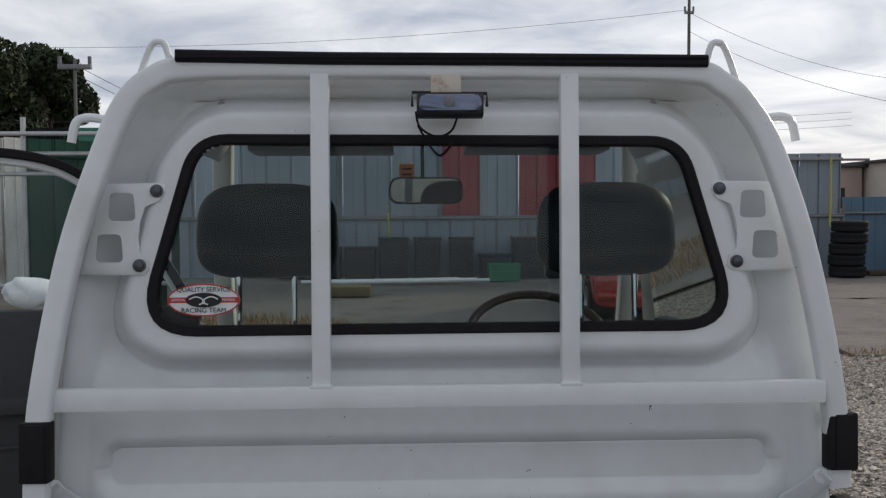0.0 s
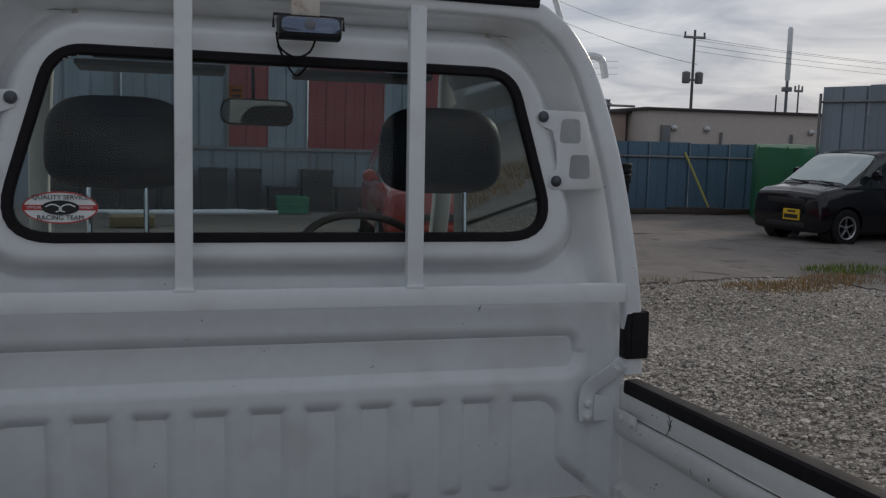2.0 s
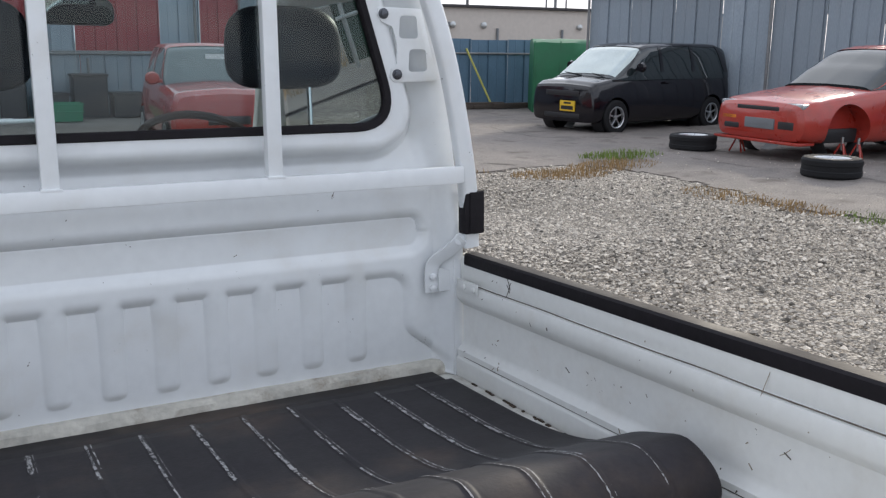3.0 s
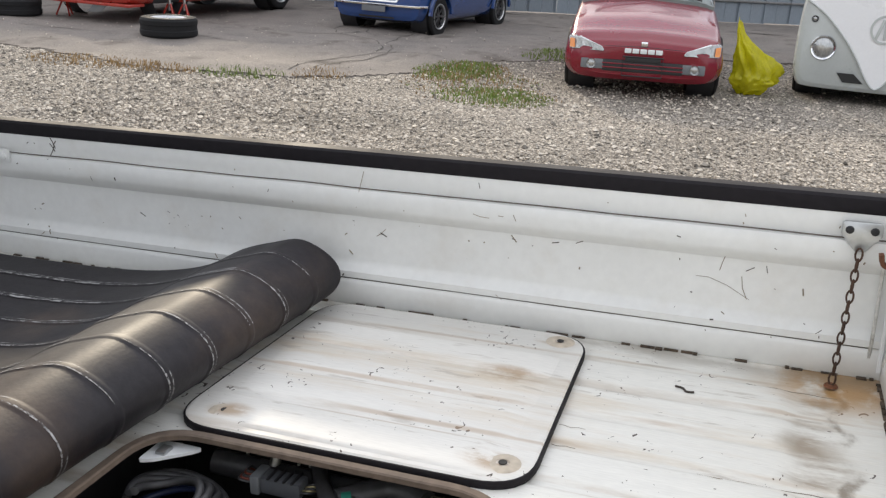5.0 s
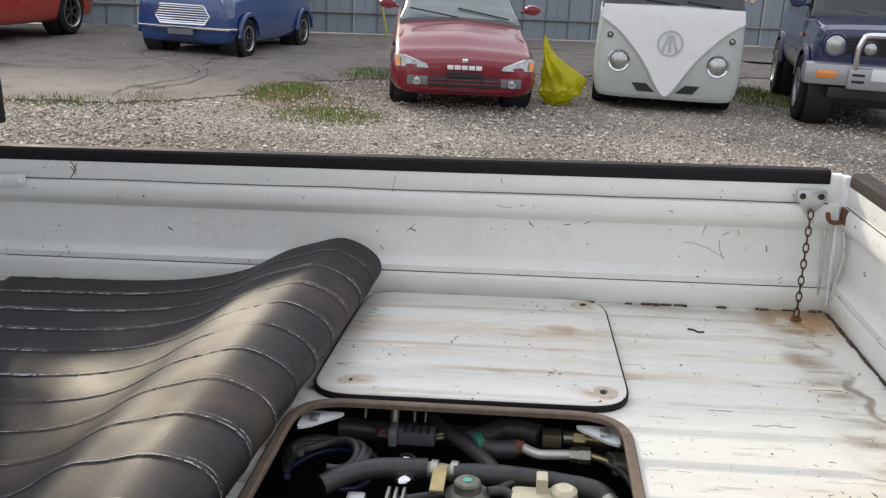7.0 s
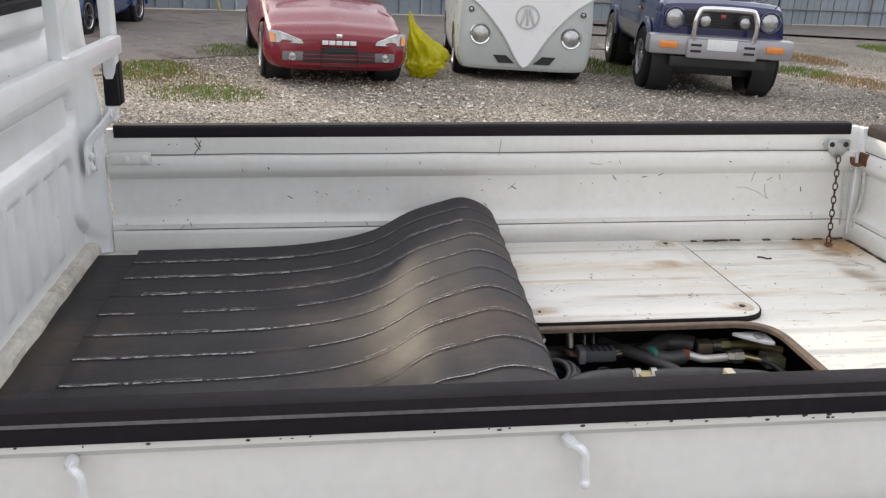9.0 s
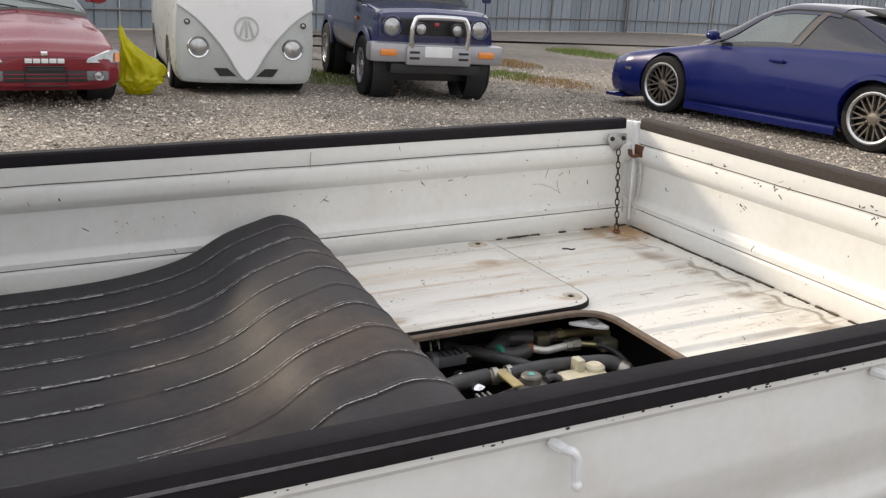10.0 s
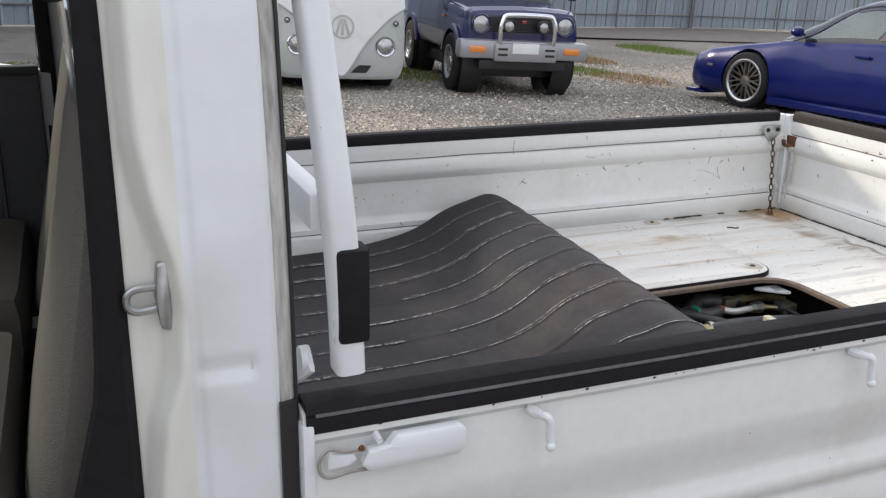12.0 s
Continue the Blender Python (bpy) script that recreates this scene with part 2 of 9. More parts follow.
RUST = mat("rusty_iron", (0.19, 0.075, 0.035), 0.8, 0.3, var=0.5, fine=150, bump=0.3)
BLACKPL = mat("black_plastic", (0.02, 0.02, 0.022), 0.5, var=0.15)
GREYPL = mat("grey_plastic", (0.16, 0.17, 0.18), 0.5)
TRIM = mat("dark_grey_door_trim", (0.05, 0.05, 0.055), 0.6, var=0.15, bump=0.15, bumpscale=300)
SEAT = mat("grey_seat_fabric", (0.115, 0.103, 0.088), 0.9, var=0.2, fine=240, bump=0.4, bumpscale=400)
SEATBACK = mat("navy_seat_vinyl", (0.008, 0.010, 0.018), 0.5, spec=0.25, var=0.15)
GLASS = glass_mat("clear_window_glass", (0.88, 0.93, 0.93), 0.92)
CARGLASS = mat("tinted_car_glass", (0.018, 0.024, 0.026), 0.03, var=0.2, spec=0.8)
LENS = mat("clear_lamp_lens", (0.40, 0.41, 0.41), 0.08, 0.7, var=0.35, scale=14, fine=90, coat=1.0, bump=0.6, bumpscale=38, stretch=(1, 1, 0.35))
BLUELENS = mat("blue_lamp_lens", (0.10, 0.13, 0.20), 0.06, 0.5, var=0.2, coat=1.0)
AMBER = mat("amber_lens", (0.75, 0.24, 0.03), 0.12, coat=1.0)
REDLENS = mat("red_lens", (0.35, 0.02, 0.02), 0.12, coat=1.0)
TYRE = mat("tyre_rubber", (0.014, 0.014, 0.015), 0.75, var=0.25, bump=0.2, spec=0.25)
ALLOY = mat("silver_alloy", (0.55, 0.56, 0.57), 0.3, 0.9)
BRONZE = mat("dark_bronze_alloy", (0.30, 0.265, 0.225), 0.35, 0.85)
GUNMETAL = mat("gunmetal_alloy", (0.10, 0.10, 0.105), 0.35, 0.8)
BEAT_RED = mat("faded_red_car_paint", (0.19, 0.010, 0.022), 0.24, var=0.08, coat=0.4, spec=0.4)
RED = mat("orange_red_car_paint", (0.36, 0.035, 0.022), 0.3, var=0.15, coat=0.5, stain=(0.2, 0.04, 0.03), stain_amt=0.5)
MINI_BLUE = mat("mid_blue_car_paint", (0.018, 0.055, 0.19), 0.2, var=0.08, coat=0.9)
NAVY = mat("navy_car_paint", (0.014, 0.020, 0.085), 0.2, var=0.08, coat=0.5)
SILVERPAINT = mat("silver_grey_car_paint", (0.34, 0.34, 0.36), 0.35, 0.4, var=0.06, coat=0.5)
COBALT = mat("cobalt_car_paint", (0.004, 0.010, 0.105), 0.22, 0.1, var=0.10, coat=0.3, spec=0.35)
BLACKPAINT = mat("black_car_paint", (0.006, 0.005, 0.008), 0.16, coat=0.4, spec=0.35)
VANGREY = mat("pale_grey_van_paint", (0.47, 0.50, 0.49), 0.3, var=0.05, coat=0.4)
VANWHITE = mat("white_van_paint", (0.80, 0.81, 0.82), 0.3, var=0.03, coat=0.4)
PLATEWHITE = mat("white_paper", (0.75, 0.78, 0.78), 0.6)
YELLOWPLATE = mat("yellow_plate", (0.72, 0.46, 0.02), 0.5)
INK = mat("black_ink", (0.015, 0.015, 0.015), 0.6)
STICKRED = mat("red_ink", (0.45, 0.03, 0.03), 0.5)
ORANGE = mat("orange_label", (0.85, 0.42, 0.05), 0.6)
on, ol_ = ORANGE.node_tree.nodes, ORANGE.node_tree.links
tr, tx = on.new("ShaderNodeBsdfTranslucent"), on.new("ShaderNodeMixShader")
tr.inputs["Color"].default_value, tx.inputs[0].default_value = (0.85, 0.42, 0.05, 1), 0.55
ol_.new(on["Principled BSDF"].outputs[0], tx.inputs[1]); ol_.new(tr.outputs[0], tx.inputs[2]); ol_.new(tx.outputs[0], on["Material Output"].inputs["Surface"])
BAG = mat("yellow_plastic_bag", (0.62, 0.58, 0.02), 0.22, var=0.3, scale=9, bump=0.9, bumpscale=14)
gn, gl = BAG.node_tree.nodes, BAG.node_tree.links
tr, tx = gn.new("ShaderNodeBsdfTranslucent"), gn.new("ShaderNodeMixShader")
tr.inputs["Color"].default_value, tx.inputs[0].default_value = (0.80, 0.76, 0.03, 1), 0.4
gl.new(gn["Principled BSDF"].outputs[0], tx.inputs[1]); gl.new(tr.outputs[0], tx.inputs[2]); gl.new(tx.outputs[0], gn["Material Output"].inputs["Surface"])
def gravel_mat(name):
    """Close-lying crushed stone: cells of about 2 cm, each of its own grey, with shade between stones put into the
    colour, and broad dirt.
    """
    m = bpy.data.materials.new(name)
    m.use_nodes = True
    n, l = m.node_tree.nodes, m.node_tree.links
    b = n["Principled BSDF"]
    b.inputs["Roughness"].default_value = 0.9
    b.inputs["Specular IOR Level"].default_value = 0.2
    t = n.new("ShaderNodeTexCoord")
    wob = n.new("ShaderNodeTexNoise"); wob.inputs["Scale"].default_value = 60.0
    l.new(t.outputs["Object"], wob.inputs["Vector"])
    mixv = n.new("ShaderNodeMix"); mixv.data_type = "VECTOR"; mixv.inputs["Factor"].default_value = 0.012
    l.new(t.outputs["Object"], mixv.inputs["A"]); l.new(wob.outputs["Color"], mixv.inputs["B"])
    hs = []
    for scale in (56.0, 120.0):
        v = n.new("ShaderNodeTexVoronoi"); v.inputs["Scale"].default_value = scale; v.inputs["Randomness"].default_value = 1.0
        l.new(mixv.outputs["Result"], v.inputs["Vector"])
        hs.append(v)
    sp = n.new("ShaderNodeSeparateColor"); l.new(hs[0].outputs["Color"], sp.inputs[0])
    sp2 = n.new("ShaderNodeSeparateColor"); l.new(hs[1].outputs["Color"], sp2.inputs[0])
    cell = n.new("ShaderNodeMath"); cell.operation = "MULTIPLY_ADD"; cell.inputs[1].default_value = 0.5
    half = n.new("ShaderNodeMath"); half.operation = "MULTIPLY"; half.inputs[1].default_value = 0.5
    l.new(sp2.outputs[1], half.inputs[0]); l.new(sp.outputs[0], cell.inputs[0]); l.new(half.outputs[0], cell.inputs[2])
    ramp = n.new("ShaderNodeValToRGB")
    e = ramp.color_ramp.elements
    e[0].position, e[0].color = 0.05, (0.085, 0.076, 0.066, 1)
    e[1].position, e[1].color = 0.95, (0.74, 0.675, 0.585, 1)
    k = e.new(0.5); k.color = (0.365, 0.326, 0.278, 1)
    l.new(cell.outputs[0], ramp.inputs["Fac"])
    # cell edges darkened in the colour, as shade between the stones
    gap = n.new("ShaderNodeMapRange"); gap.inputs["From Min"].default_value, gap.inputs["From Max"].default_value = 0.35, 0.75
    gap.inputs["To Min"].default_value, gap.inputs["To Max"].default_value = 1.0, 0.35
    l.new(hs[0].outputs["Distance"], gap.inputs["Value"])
    dirt = n.new("ShaderNodeTexNoise"); dirt.inputs["Scale"].default_value = 0.55; dirt.inputs["Detail"].default_value = 6
    l.new(t.outputs["Object"], dirt.inputs["Vector"])
    dm = n.new("ShaderNodeMapRange"); dm.inputs["From Min"].default_value, dm.inputs["From Max"].default_value = 0.35, 0.65
    dm.inputs["To Min"].default_value, dm.inputs["To Max"].default_value = 0.72, 1.18
    l.new(dirt.outputs["Fac"], dm.inputs["Value"])
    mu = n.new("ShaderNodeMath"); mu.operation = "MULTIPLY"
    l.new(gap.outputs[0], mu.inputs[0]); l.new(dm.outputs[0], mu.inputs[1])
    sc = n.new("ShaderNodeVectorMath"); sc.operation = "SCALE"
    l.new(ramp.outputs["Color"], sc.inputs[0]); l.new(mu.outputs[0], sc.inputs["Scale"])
    l.new(sc.outputs[0], b.inputs["Base Color"])
    bp = n.new("ShaderNodeBump"); bp.inputs["Strength"].default_value = 1.0; bp.inputs["Distance"].default_value = 0.012; bp.invert = True
    l.new(hs[0].outputs["Distance"], bp.inputs["Height"]); l.new(bp.outputs[0], b.inputs["Normal"])
    return m


GRAVEL = gravel_mat("grey_gravel")
CONCRETE = mat("cracked_weathered_concrete", (0.190, 0.168, 0.150), 0.9, var=0.55, scale=1.6, fine=70, bump=1.0, bumpscale=45, stain=(0.085, 0.072, 0.060), stain_amt=0.9, stain_scale=1.6)
FENCE = mat("grey_painted_steel_sheet", (0.24, 0.28, 0.32), 0.45, 0.1, var=0.18, scale=1.5, stain=(0.20, 0.17, 0.14), stain_amt=0.5, stain_scale=1.2, stretch=(1, 1, 0.25))
FENCEPALE = mat("pale_steel_sheet", (0.33, 0.38, 0.43), 0.4, 0.1, var=0.2, scale=2, stain=(0.6, 0.64, 0.66), stain_amt=0.6, stain_scale=1.5, stretch=(1, 1, 0.3))
FENCEBLUE = mat("blue_steel_sheet", (0.10, 0.17, 0.24), 0.5, 0.1, var=0.18, stretch=(1, 1, 0.3))
REDSHEET = mat("red_steel_sheet", (0.30, 0.045, 0.05), 0.5, var=0.2, stretch=(1, 1, 0.3))
TARP = mat("green_tarpaulin", (0.012, 0.12, 0.045), 0.55, var=0.2, scale=3, bump=0.3, bumpscale=6)
WALLBEIGE = mat("beige_block_wall", (0.52, 0.47, 0.42), 0.85, var=0.1)
POLE = mat("concrete_pole", (0.12, 0.12, 0.12), 0.8)
LEAF = mat("dark_foliage", (0.030, 0.042, 0.016), 0.8, var=0.5, fine=8)
AUTUMN = mat("yellowing_foliage", (0.11, 0.085, 0.02), 0.8, var=0.5, fine=8)
GRASS = mat("green_grass", (0.15, 0.21, 0.04), 0.8, var=0.4, scale=3)
DRYGRASS = mat("dry_grass", (0.30, 0.20, 0.09), 0.85, var=0.4)
BARK = mat("bark", (0.07, 0.055, 0.045), 0.9, var=0.3)
GREENPL = mat("green_crate_plastic", (0.02, 0.22, 0.11), 0.45)

# ---- shaping ----
def part(name, bm, material, parent=None, label="", smooth=35.0, matrix=None):
    """One mesh object from a bmesh; freed afterwards."""
    bmesh.ops.recalc_face_normals(bm, faces=bm.faces)
    me = bpy.data.meshes.new(name)
    bm.to_mesh(me)
    bm.free()
    for p in me.polygons:
        p.use_smooth = True
    me.set_sharp_from_angle(angle=radians(smooth))
    for q in material if isinstance(material, (list, tuple)) else [material]:
        me.materials.append(q)
    ob = new(name, me)
    if parent is not None:
        ob.parent = parent
    if matrix is not None:
        ob.matrix_basis = matrix
    if label:
        tagged(ob, label)
    return ob


def thing(name, label, category, matrix, group="", kind=""):
    ob = new(name)
    ob.empty_display_size = 0.2
    ob.matrix_basis = matrix
    return tagged(ob, label, category, group, kind)


def box(bm, x0, x1, y0, y1, z0, z1, bevel=0.0, mi=0, m=None):
    r = bmesh.ops.create_cube(bm, size=1.0)
    vs = r["verts"]
    for v in vs:
        v.co = Vector(((x0 + x1) / 2 + v.co.x * (x1 - x0), (y0 + y1) / 2 + v.co.y * (y1 - y0), (z0 + z1) / 2 + v.co.z * (z1 - z0)))
        if m is not None:
            v.co = m @ v.co
    fs = {f for v in vs for f in v.link_faces}
    if bevel:
        es = {e for v in vs for e in v.link_edges}
        q = bmesh.ops.bevel(bm, geom=list(es), offset=bevel, segments=2, profile=0.6, affect="EDGES")
        fs |= set(q["faces"])
    for f in fs:
        if f.is_valid:
            f.material_index = mi
    return bm


def rings(bm, rows, closed=True, caps=True, mi=0):
    """Skin between rows of points that have equal counts."""
    vr = [[bm.verts.new(p) for p in row] for row in rows]
    k = len(rows[0])
    for a, b in zip(vr, vr[1:]):
        for i in range(k if closed else k - 1):
            j = (i + 1) % k
            f = bm.faces.new((a[i], a[j], b[j], b[i]))
            f.material_index = mi
    if caps and closed:
        for row in (vr[0], vr[-1]):
            try:
                bm.faces.new(row).material_index = mi
            except ValueError:
                pass
    return vr


def tube(bm, pts, r, n=10, mi=0, squash=None, loop=False):
    """A round tube along points; squash=(a, b): a rounded rectangular section of those half sizes, b along the world's y."""
    pts = [Vector(p) for p in pts]
    rows, up = [], None
    for i, p in enumerate(pts):
        if loop:
            d = pts[(i + 1) % len(pts)] - pts[i - 1]
        else:
            d = pts[min(i + 1, len(pts) - 1)] - pts[max(i - 1, 0)]
        d.normalize()
        if up is None:
            up = Vector((0, 1, 0)) if abs(d.y) < 0.9 else Vector((0, 0, 1))
        u = (up - d * up.dot(d)).normalized()
        up = u
        v = d.cross(u)
        row = []
        for k in range(n):
            a = 2 * math.pi * (k + 0.5) / n
            c, s = math.cos(a), math.sin(a)
            if squash:
                e = 0.45
                row.append(p + v * squash[0] * math.copysign(abs(c) ** e, c) + u * squash[1] * math.copysign(abs(s) ** e, s))
            else:
                row.append(p + (v * c + u * s) * r)
        rows.append(row)
    if loop:
        rows.append(rows[0])
        vr = rings(bm, rows[:-1], caps=False, mi=mi)
        for i in range(n):
            j = (i + 1) % n
            bm.faces.new((vr[-1][i], vr[-1][j], vr[0][j], vr[0][i])).material_index = mi
    else:
        rings(bm, rows, mi=mi)
    return bm


def smoothpath(pts, k=6):
    """Catmull-Rom through points."""
    P = [Vector(p) for p in pts]
    out = []
    for i in range(len(P) - 1):
        a, b, c, d = P[max(i - 1, 0)], P[i], P[i + 1], P[min(i + 2, len(P) - 1)]
        for j in range(k):
            t = j / k
            out.append(0.5 * ((2 * b) + (c - a) * t + (2 * a - 5 * b + 4 * c - d) * t * t + (3 * b - a - 3 * c + d) * t ** 3))
    out.append(P[-1])
    return out


def lathe(bm, prof, n=24, m=Matrix(), mi=0, caps=True):
    """Turns a profile of (radius, height) round the z axis of m."""
    rows = [[m @ Vector((r * math.cos(2 * math.pi * k / n), r * math.sin(2 * math.pi * k / n), h)) for k in range(n)] for r, h in prof]
    rings(bm, rows, caps=caps, mi=mi)
    return bm


def rpoly(corners, radius, k=6):
    """A closed outline with rounded corners, from 2D corners; radius may be one for each."""
    out, n = [], len(corners)
    for i in range(n):
        p, a, b = (Vector(corners[j % n]) for j in (i, i - 1, i + 1))
        r = radius[i] if isinstance(radius, (list, tuple)) else radius
        if r <= 0:
            out.append(p)
            continue
        u, v = (a - p).normalized(), (b - p).normalized()
        half = u.angle(v) / 2
        d = min(r / math.tan(half), 0.49 * (a - p).length, 0.49 * (b - p).length)
        c0, c1 = p + u * d, p + v * d
        for j in range(k + 1):
            t = j / k
            out.append((1 - t) ** 2 * c0 + 2 * t * (1 - t) * p + t * t * c1)
    return out


def slab(bm, outline, place, t0, t1, mi=0, round_edge=0.0):
    """A flat plate from a 2D outline; place(u, v, t) gives the point."""
    c = sum((Vector(p) for p in outline), Vector((0, 0))) / len(outline)
    def row(t, s):
        return [place(*(Vector(p) + (c - Vector(p)).normalized() * s), t) for p in outline]
    e = round_edge
    rows = [row(t0, e), row(t0 + e * 0.6, 0), row(t1 - e * 0.6, 0), row(t1, e)] if e else [row(t0, 0), row(t1, 0)]
    rings(bm, rows, mi=mi)
    return bm


def carve(ob, cutters):
    """Cuts closed, separate bmeshes out of ob for good."""
    me = bpy.data.meshes.new("cut")
    allv, allf = [], []
    for cb in cutters:
        bmesh.ops.recalc_face_normals(cb, faces=cb.faces)
        cb.verts.index_update()
        k = len(allv)
        allv += [tuple(v.co) for v in cb.verts]
        allf += [[v.index + k for v in f.verts] for f in cb.faces]
        cb.free()
    me.from_pydata(allv, [], allf)
    co = new("cut", me)
    co.matrix_world = ob.matrix_world
    md = ob.modifiers.new("cut", "BOOLEAN")
    md.operation, md.solver, md.object = "DIFFERENCE", "EXACT", co
    bpy.context.view_layer.update()
    co.matrix_world = ob.matrix_world
    bpy.context.view_layer.update()
    done = bpy.data.meshes.new_from_object(ob.evaluated_get(bpy.context.evaluated_depsgraph_get()))
    ob.modifiers.remove(md)
    ob.data = done
    bpy.data.objects.remove(co)
    for p in ob.data.polygons:
        p.use_smooth = True
    ob.data.set_sharp_from_angle(angle=radians(40))
    return ob


def smoothstep(a, b, x):
    t = min(1.0, max(0.0, (x - a) / (b - a)))
    return t * t * (3 - 2 * t)


def lerp(xs, ys, x):
    return float(np.interp(x, xs, ys))


def chain_link(bm, m, a=0.011, b=0.0055, r=0.0018):
    P = [(b * math.cos(t) , 0, a * math.sin(t)) for t in np.linspace(0, 2 * math.pi, 12, endpoint=False)]
    tube(bm, [m @ Vector(p) for p in P], r, n=5, loop=True)
    return bm

# ---- ground ----
def grid_sheet(bm, x0, x1, y0, y1, nx, ny, z, mi=0):
    rows = [[(x0 + (x1 - x0) * i / nx, y0 + (y1 - y0) * j / ny, z(x0 + (x1 - x0) * i / nx, y0 + (y1 - y0) * j / ny)) for i in range(nx + 1)] for j in range(ny + 1)]
    rings(bm, rows, closed=False, mi=mi)
    return bm


bm = bmesh.new()
xs = [-900, -200, -60, -20] + [x for x in range(-12, 31, 1)] + [45, 90, 250, 900]
ys = [-900, -200, -60] + [y for y in range(-30, 31, 1)] + [45, 90, 250, 900]
rows = [[(x, y, 0.02 * noise.noise((x * 0.4, y * 0.4, 0)) if abs(x) < 40 and abs(y) < 40 else 0.0) for x in xs] for y in ys]
rings(bm, rows, closed=False)
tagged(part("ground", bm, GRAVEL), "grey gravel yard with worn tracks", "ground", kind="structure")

# ---- the truck ----
truck = thing("pickup_truck", "small white flatbed pickup truck with scuffed paint and open driver-side door", "truck", TRUCK)
CABY = 1.69


def cab_half(z):
    """Half the cab's width at the rear, by height."""
    return lerp([0.60, 1.0, 1.16, 1.37, 1.45, 1.55, 1.62, 1.68, 1.72, 1.745, 1.76], [0.715, 0.715, 0.708, 0.684, 0.668, 0.648, 0.625, 0.595, 0.558, 0.515, 0.44], z)


def trapezoid_gap(x, z, grow=0.0):
    """Signed distance, positive outside the rear window's outline (rounded)."""
    top, bot = 1.636 + grow, 1.276 - grow
    hw = lerp([1.276, 1.636], [0.556, 0.455], z) + grow
    r = 0.075 + grow
    qx, qz = abs(x) - hw + r, abs(z - (top + bot) / 2) - (top - bot) / 2 + r
    return math.hypot(max(qx, 0), max(qz, 0)) + min(max(qx, qz), 0) - r


def back_y(x, z):
    """How far the cab's rear sheet stands, with its pressed shapes."""
    y = CABY
    d = trapezoid_gap(x, z)
    y -= 0.028 * (1 - smoothstep(0.028, 0.05, d))                      # raised window surround
    # upper long recess
    q = math.hypot(max(abs(x) - 0.592, 0), max(abs(z - 1.028) - 0.010, 0)) - 0.040
    y += 0.017 * (1 - smoothstep(-0.013, 0.005 if z > 1.028 else 0.014, q))
    # lower recess, with upright ribs left proud in it
    wide = 0.535 + 0.10 * smoothstep(0.80, 0.69, z) * (1 if x > 0 else 0.4)
    lo = smoothstep(0.655, 0.675, z) * (1 - smoothstep(-0.010, 0.014, math.hypot(max(abs(x) - wide, 0), max(z - 0.875, 0)) - 0.054))
    u = abs((x - 0.114) / 0.112 - round((x - 0.114) / 0.112)) * 0.112
    rib = (1 - smoothstep(0.008, 0.026, u)) * smoothstep(0.722, 0.738, z) * (1 - smoothstep(0.50, 0.53, abs(x)))
    y += 0.015 * lo * (1 - 0.92 * rib * (0.6 + 0.4 * smoothstep(0.86, 0.92, z)))
    # deep cove between the window surround and the cab's edge
    e = cab_half(z) - abs(x)
    y += 0.055 * smoothstep(0.034, 0.085, d) * smoothstep(1.12, 1.30, z) * smoothstep(0.02, 0.10, e) * (1 - smoothstep(1.715, 1.752, z))
    y -= (0.018 + 0.022 * (1 - smoothstep(1.02, 1.20, z)) * smoothstep(-0.2, 0.2, x)) * (1 - smoothstep(0.012, 0.062, e))
    return y


bm = bmesh.new()
nx, nz = 300, 230
zs = [0.66 + (1.758 - 0.66) * j / nz for j in range(nz + 1)]
gr = [[(cab_half(z) * (2 * i / nx - 1), z) for i in range(nx + 1)] for z in zs]
vv = [[bm.verts.new((x, back_y(x, z), z)) for x, z in row] for row in gr]
for j in range(nz):
    for i in range(nx):
        x = sum(gr[j + b][i + a][0] for a, b in product((0, 1), (0, 1))) / 4
        z = sum(gr[j + b][i + a][1] for a, b in product((0, 1), (0, 1))) / 4
        if trapezoid_gap(x, z) > -0.012:
            bm.faces.new((vv[j][i], vv[j][i + 1], vv[j + 1][i + 1], vv[j + 1][i]))
bmesh.ops.delete(bm, geom=[v for v in bm.verts if not v.link_faces], context="VERTS")
backwall = part("cab_back_wall", bm, WHITE, truck, "pressed white steel rear cab wall with small scratches", smooth=80)
solid = backwall.modifiers.new("thickness", "SOLIDIFY")
solid.thickness, solid.offset = 0.012, -1

# rear window rubber and pane
bm = bmesh.new()
ol = rpoly([(-0.445, 1.631), (0.445, 1.625), (0.5465, 1.2835), (-0.5495, 1.2815)], 0.078, 8)
tube(bm, [(x, CABY - 0.034, z) for x, z in ol], 0.0, n=8, squash=(0.0100, 0.012), loop=True)
part("rear_window_seal", bm, RUBBER, truck, "black rubber window seal")
bm = bmesh.new()
ol = rpoly([(-0.444, 1.630), (0.444, 1.624), (0.546, 1.284), (-0.549, 1.282)], 0.075, 8)
slab(bm, ol, lambda u, v, t: (u, t, v), CABY - 0.030, CABY - 0.026)
pane = part("rear_window_pane", bm, GLASS, truck, "clear glass rear window pane")

# cab shell: sides, roof, floor, front
def cab_section(y):
    """Outline of the cab across, going from the left foot over the roof to the right foot."""
    rise = 0.07 * smoothstep(1.69, 2.0, y)
    pts = []
    for z in np.concatenate([np.linspace(0.42, 1.70, 17), np.linspace(1.715, 1.76, 5)]):
        pts.append((cab_half(z), z + (rise if z > 1.5 else rise * (z - 0.42) / 1.08)))
    left = [(-x, y, z) for x, z in pts]
    return left + [(x, y, z) for x, z in reversed(pts)]


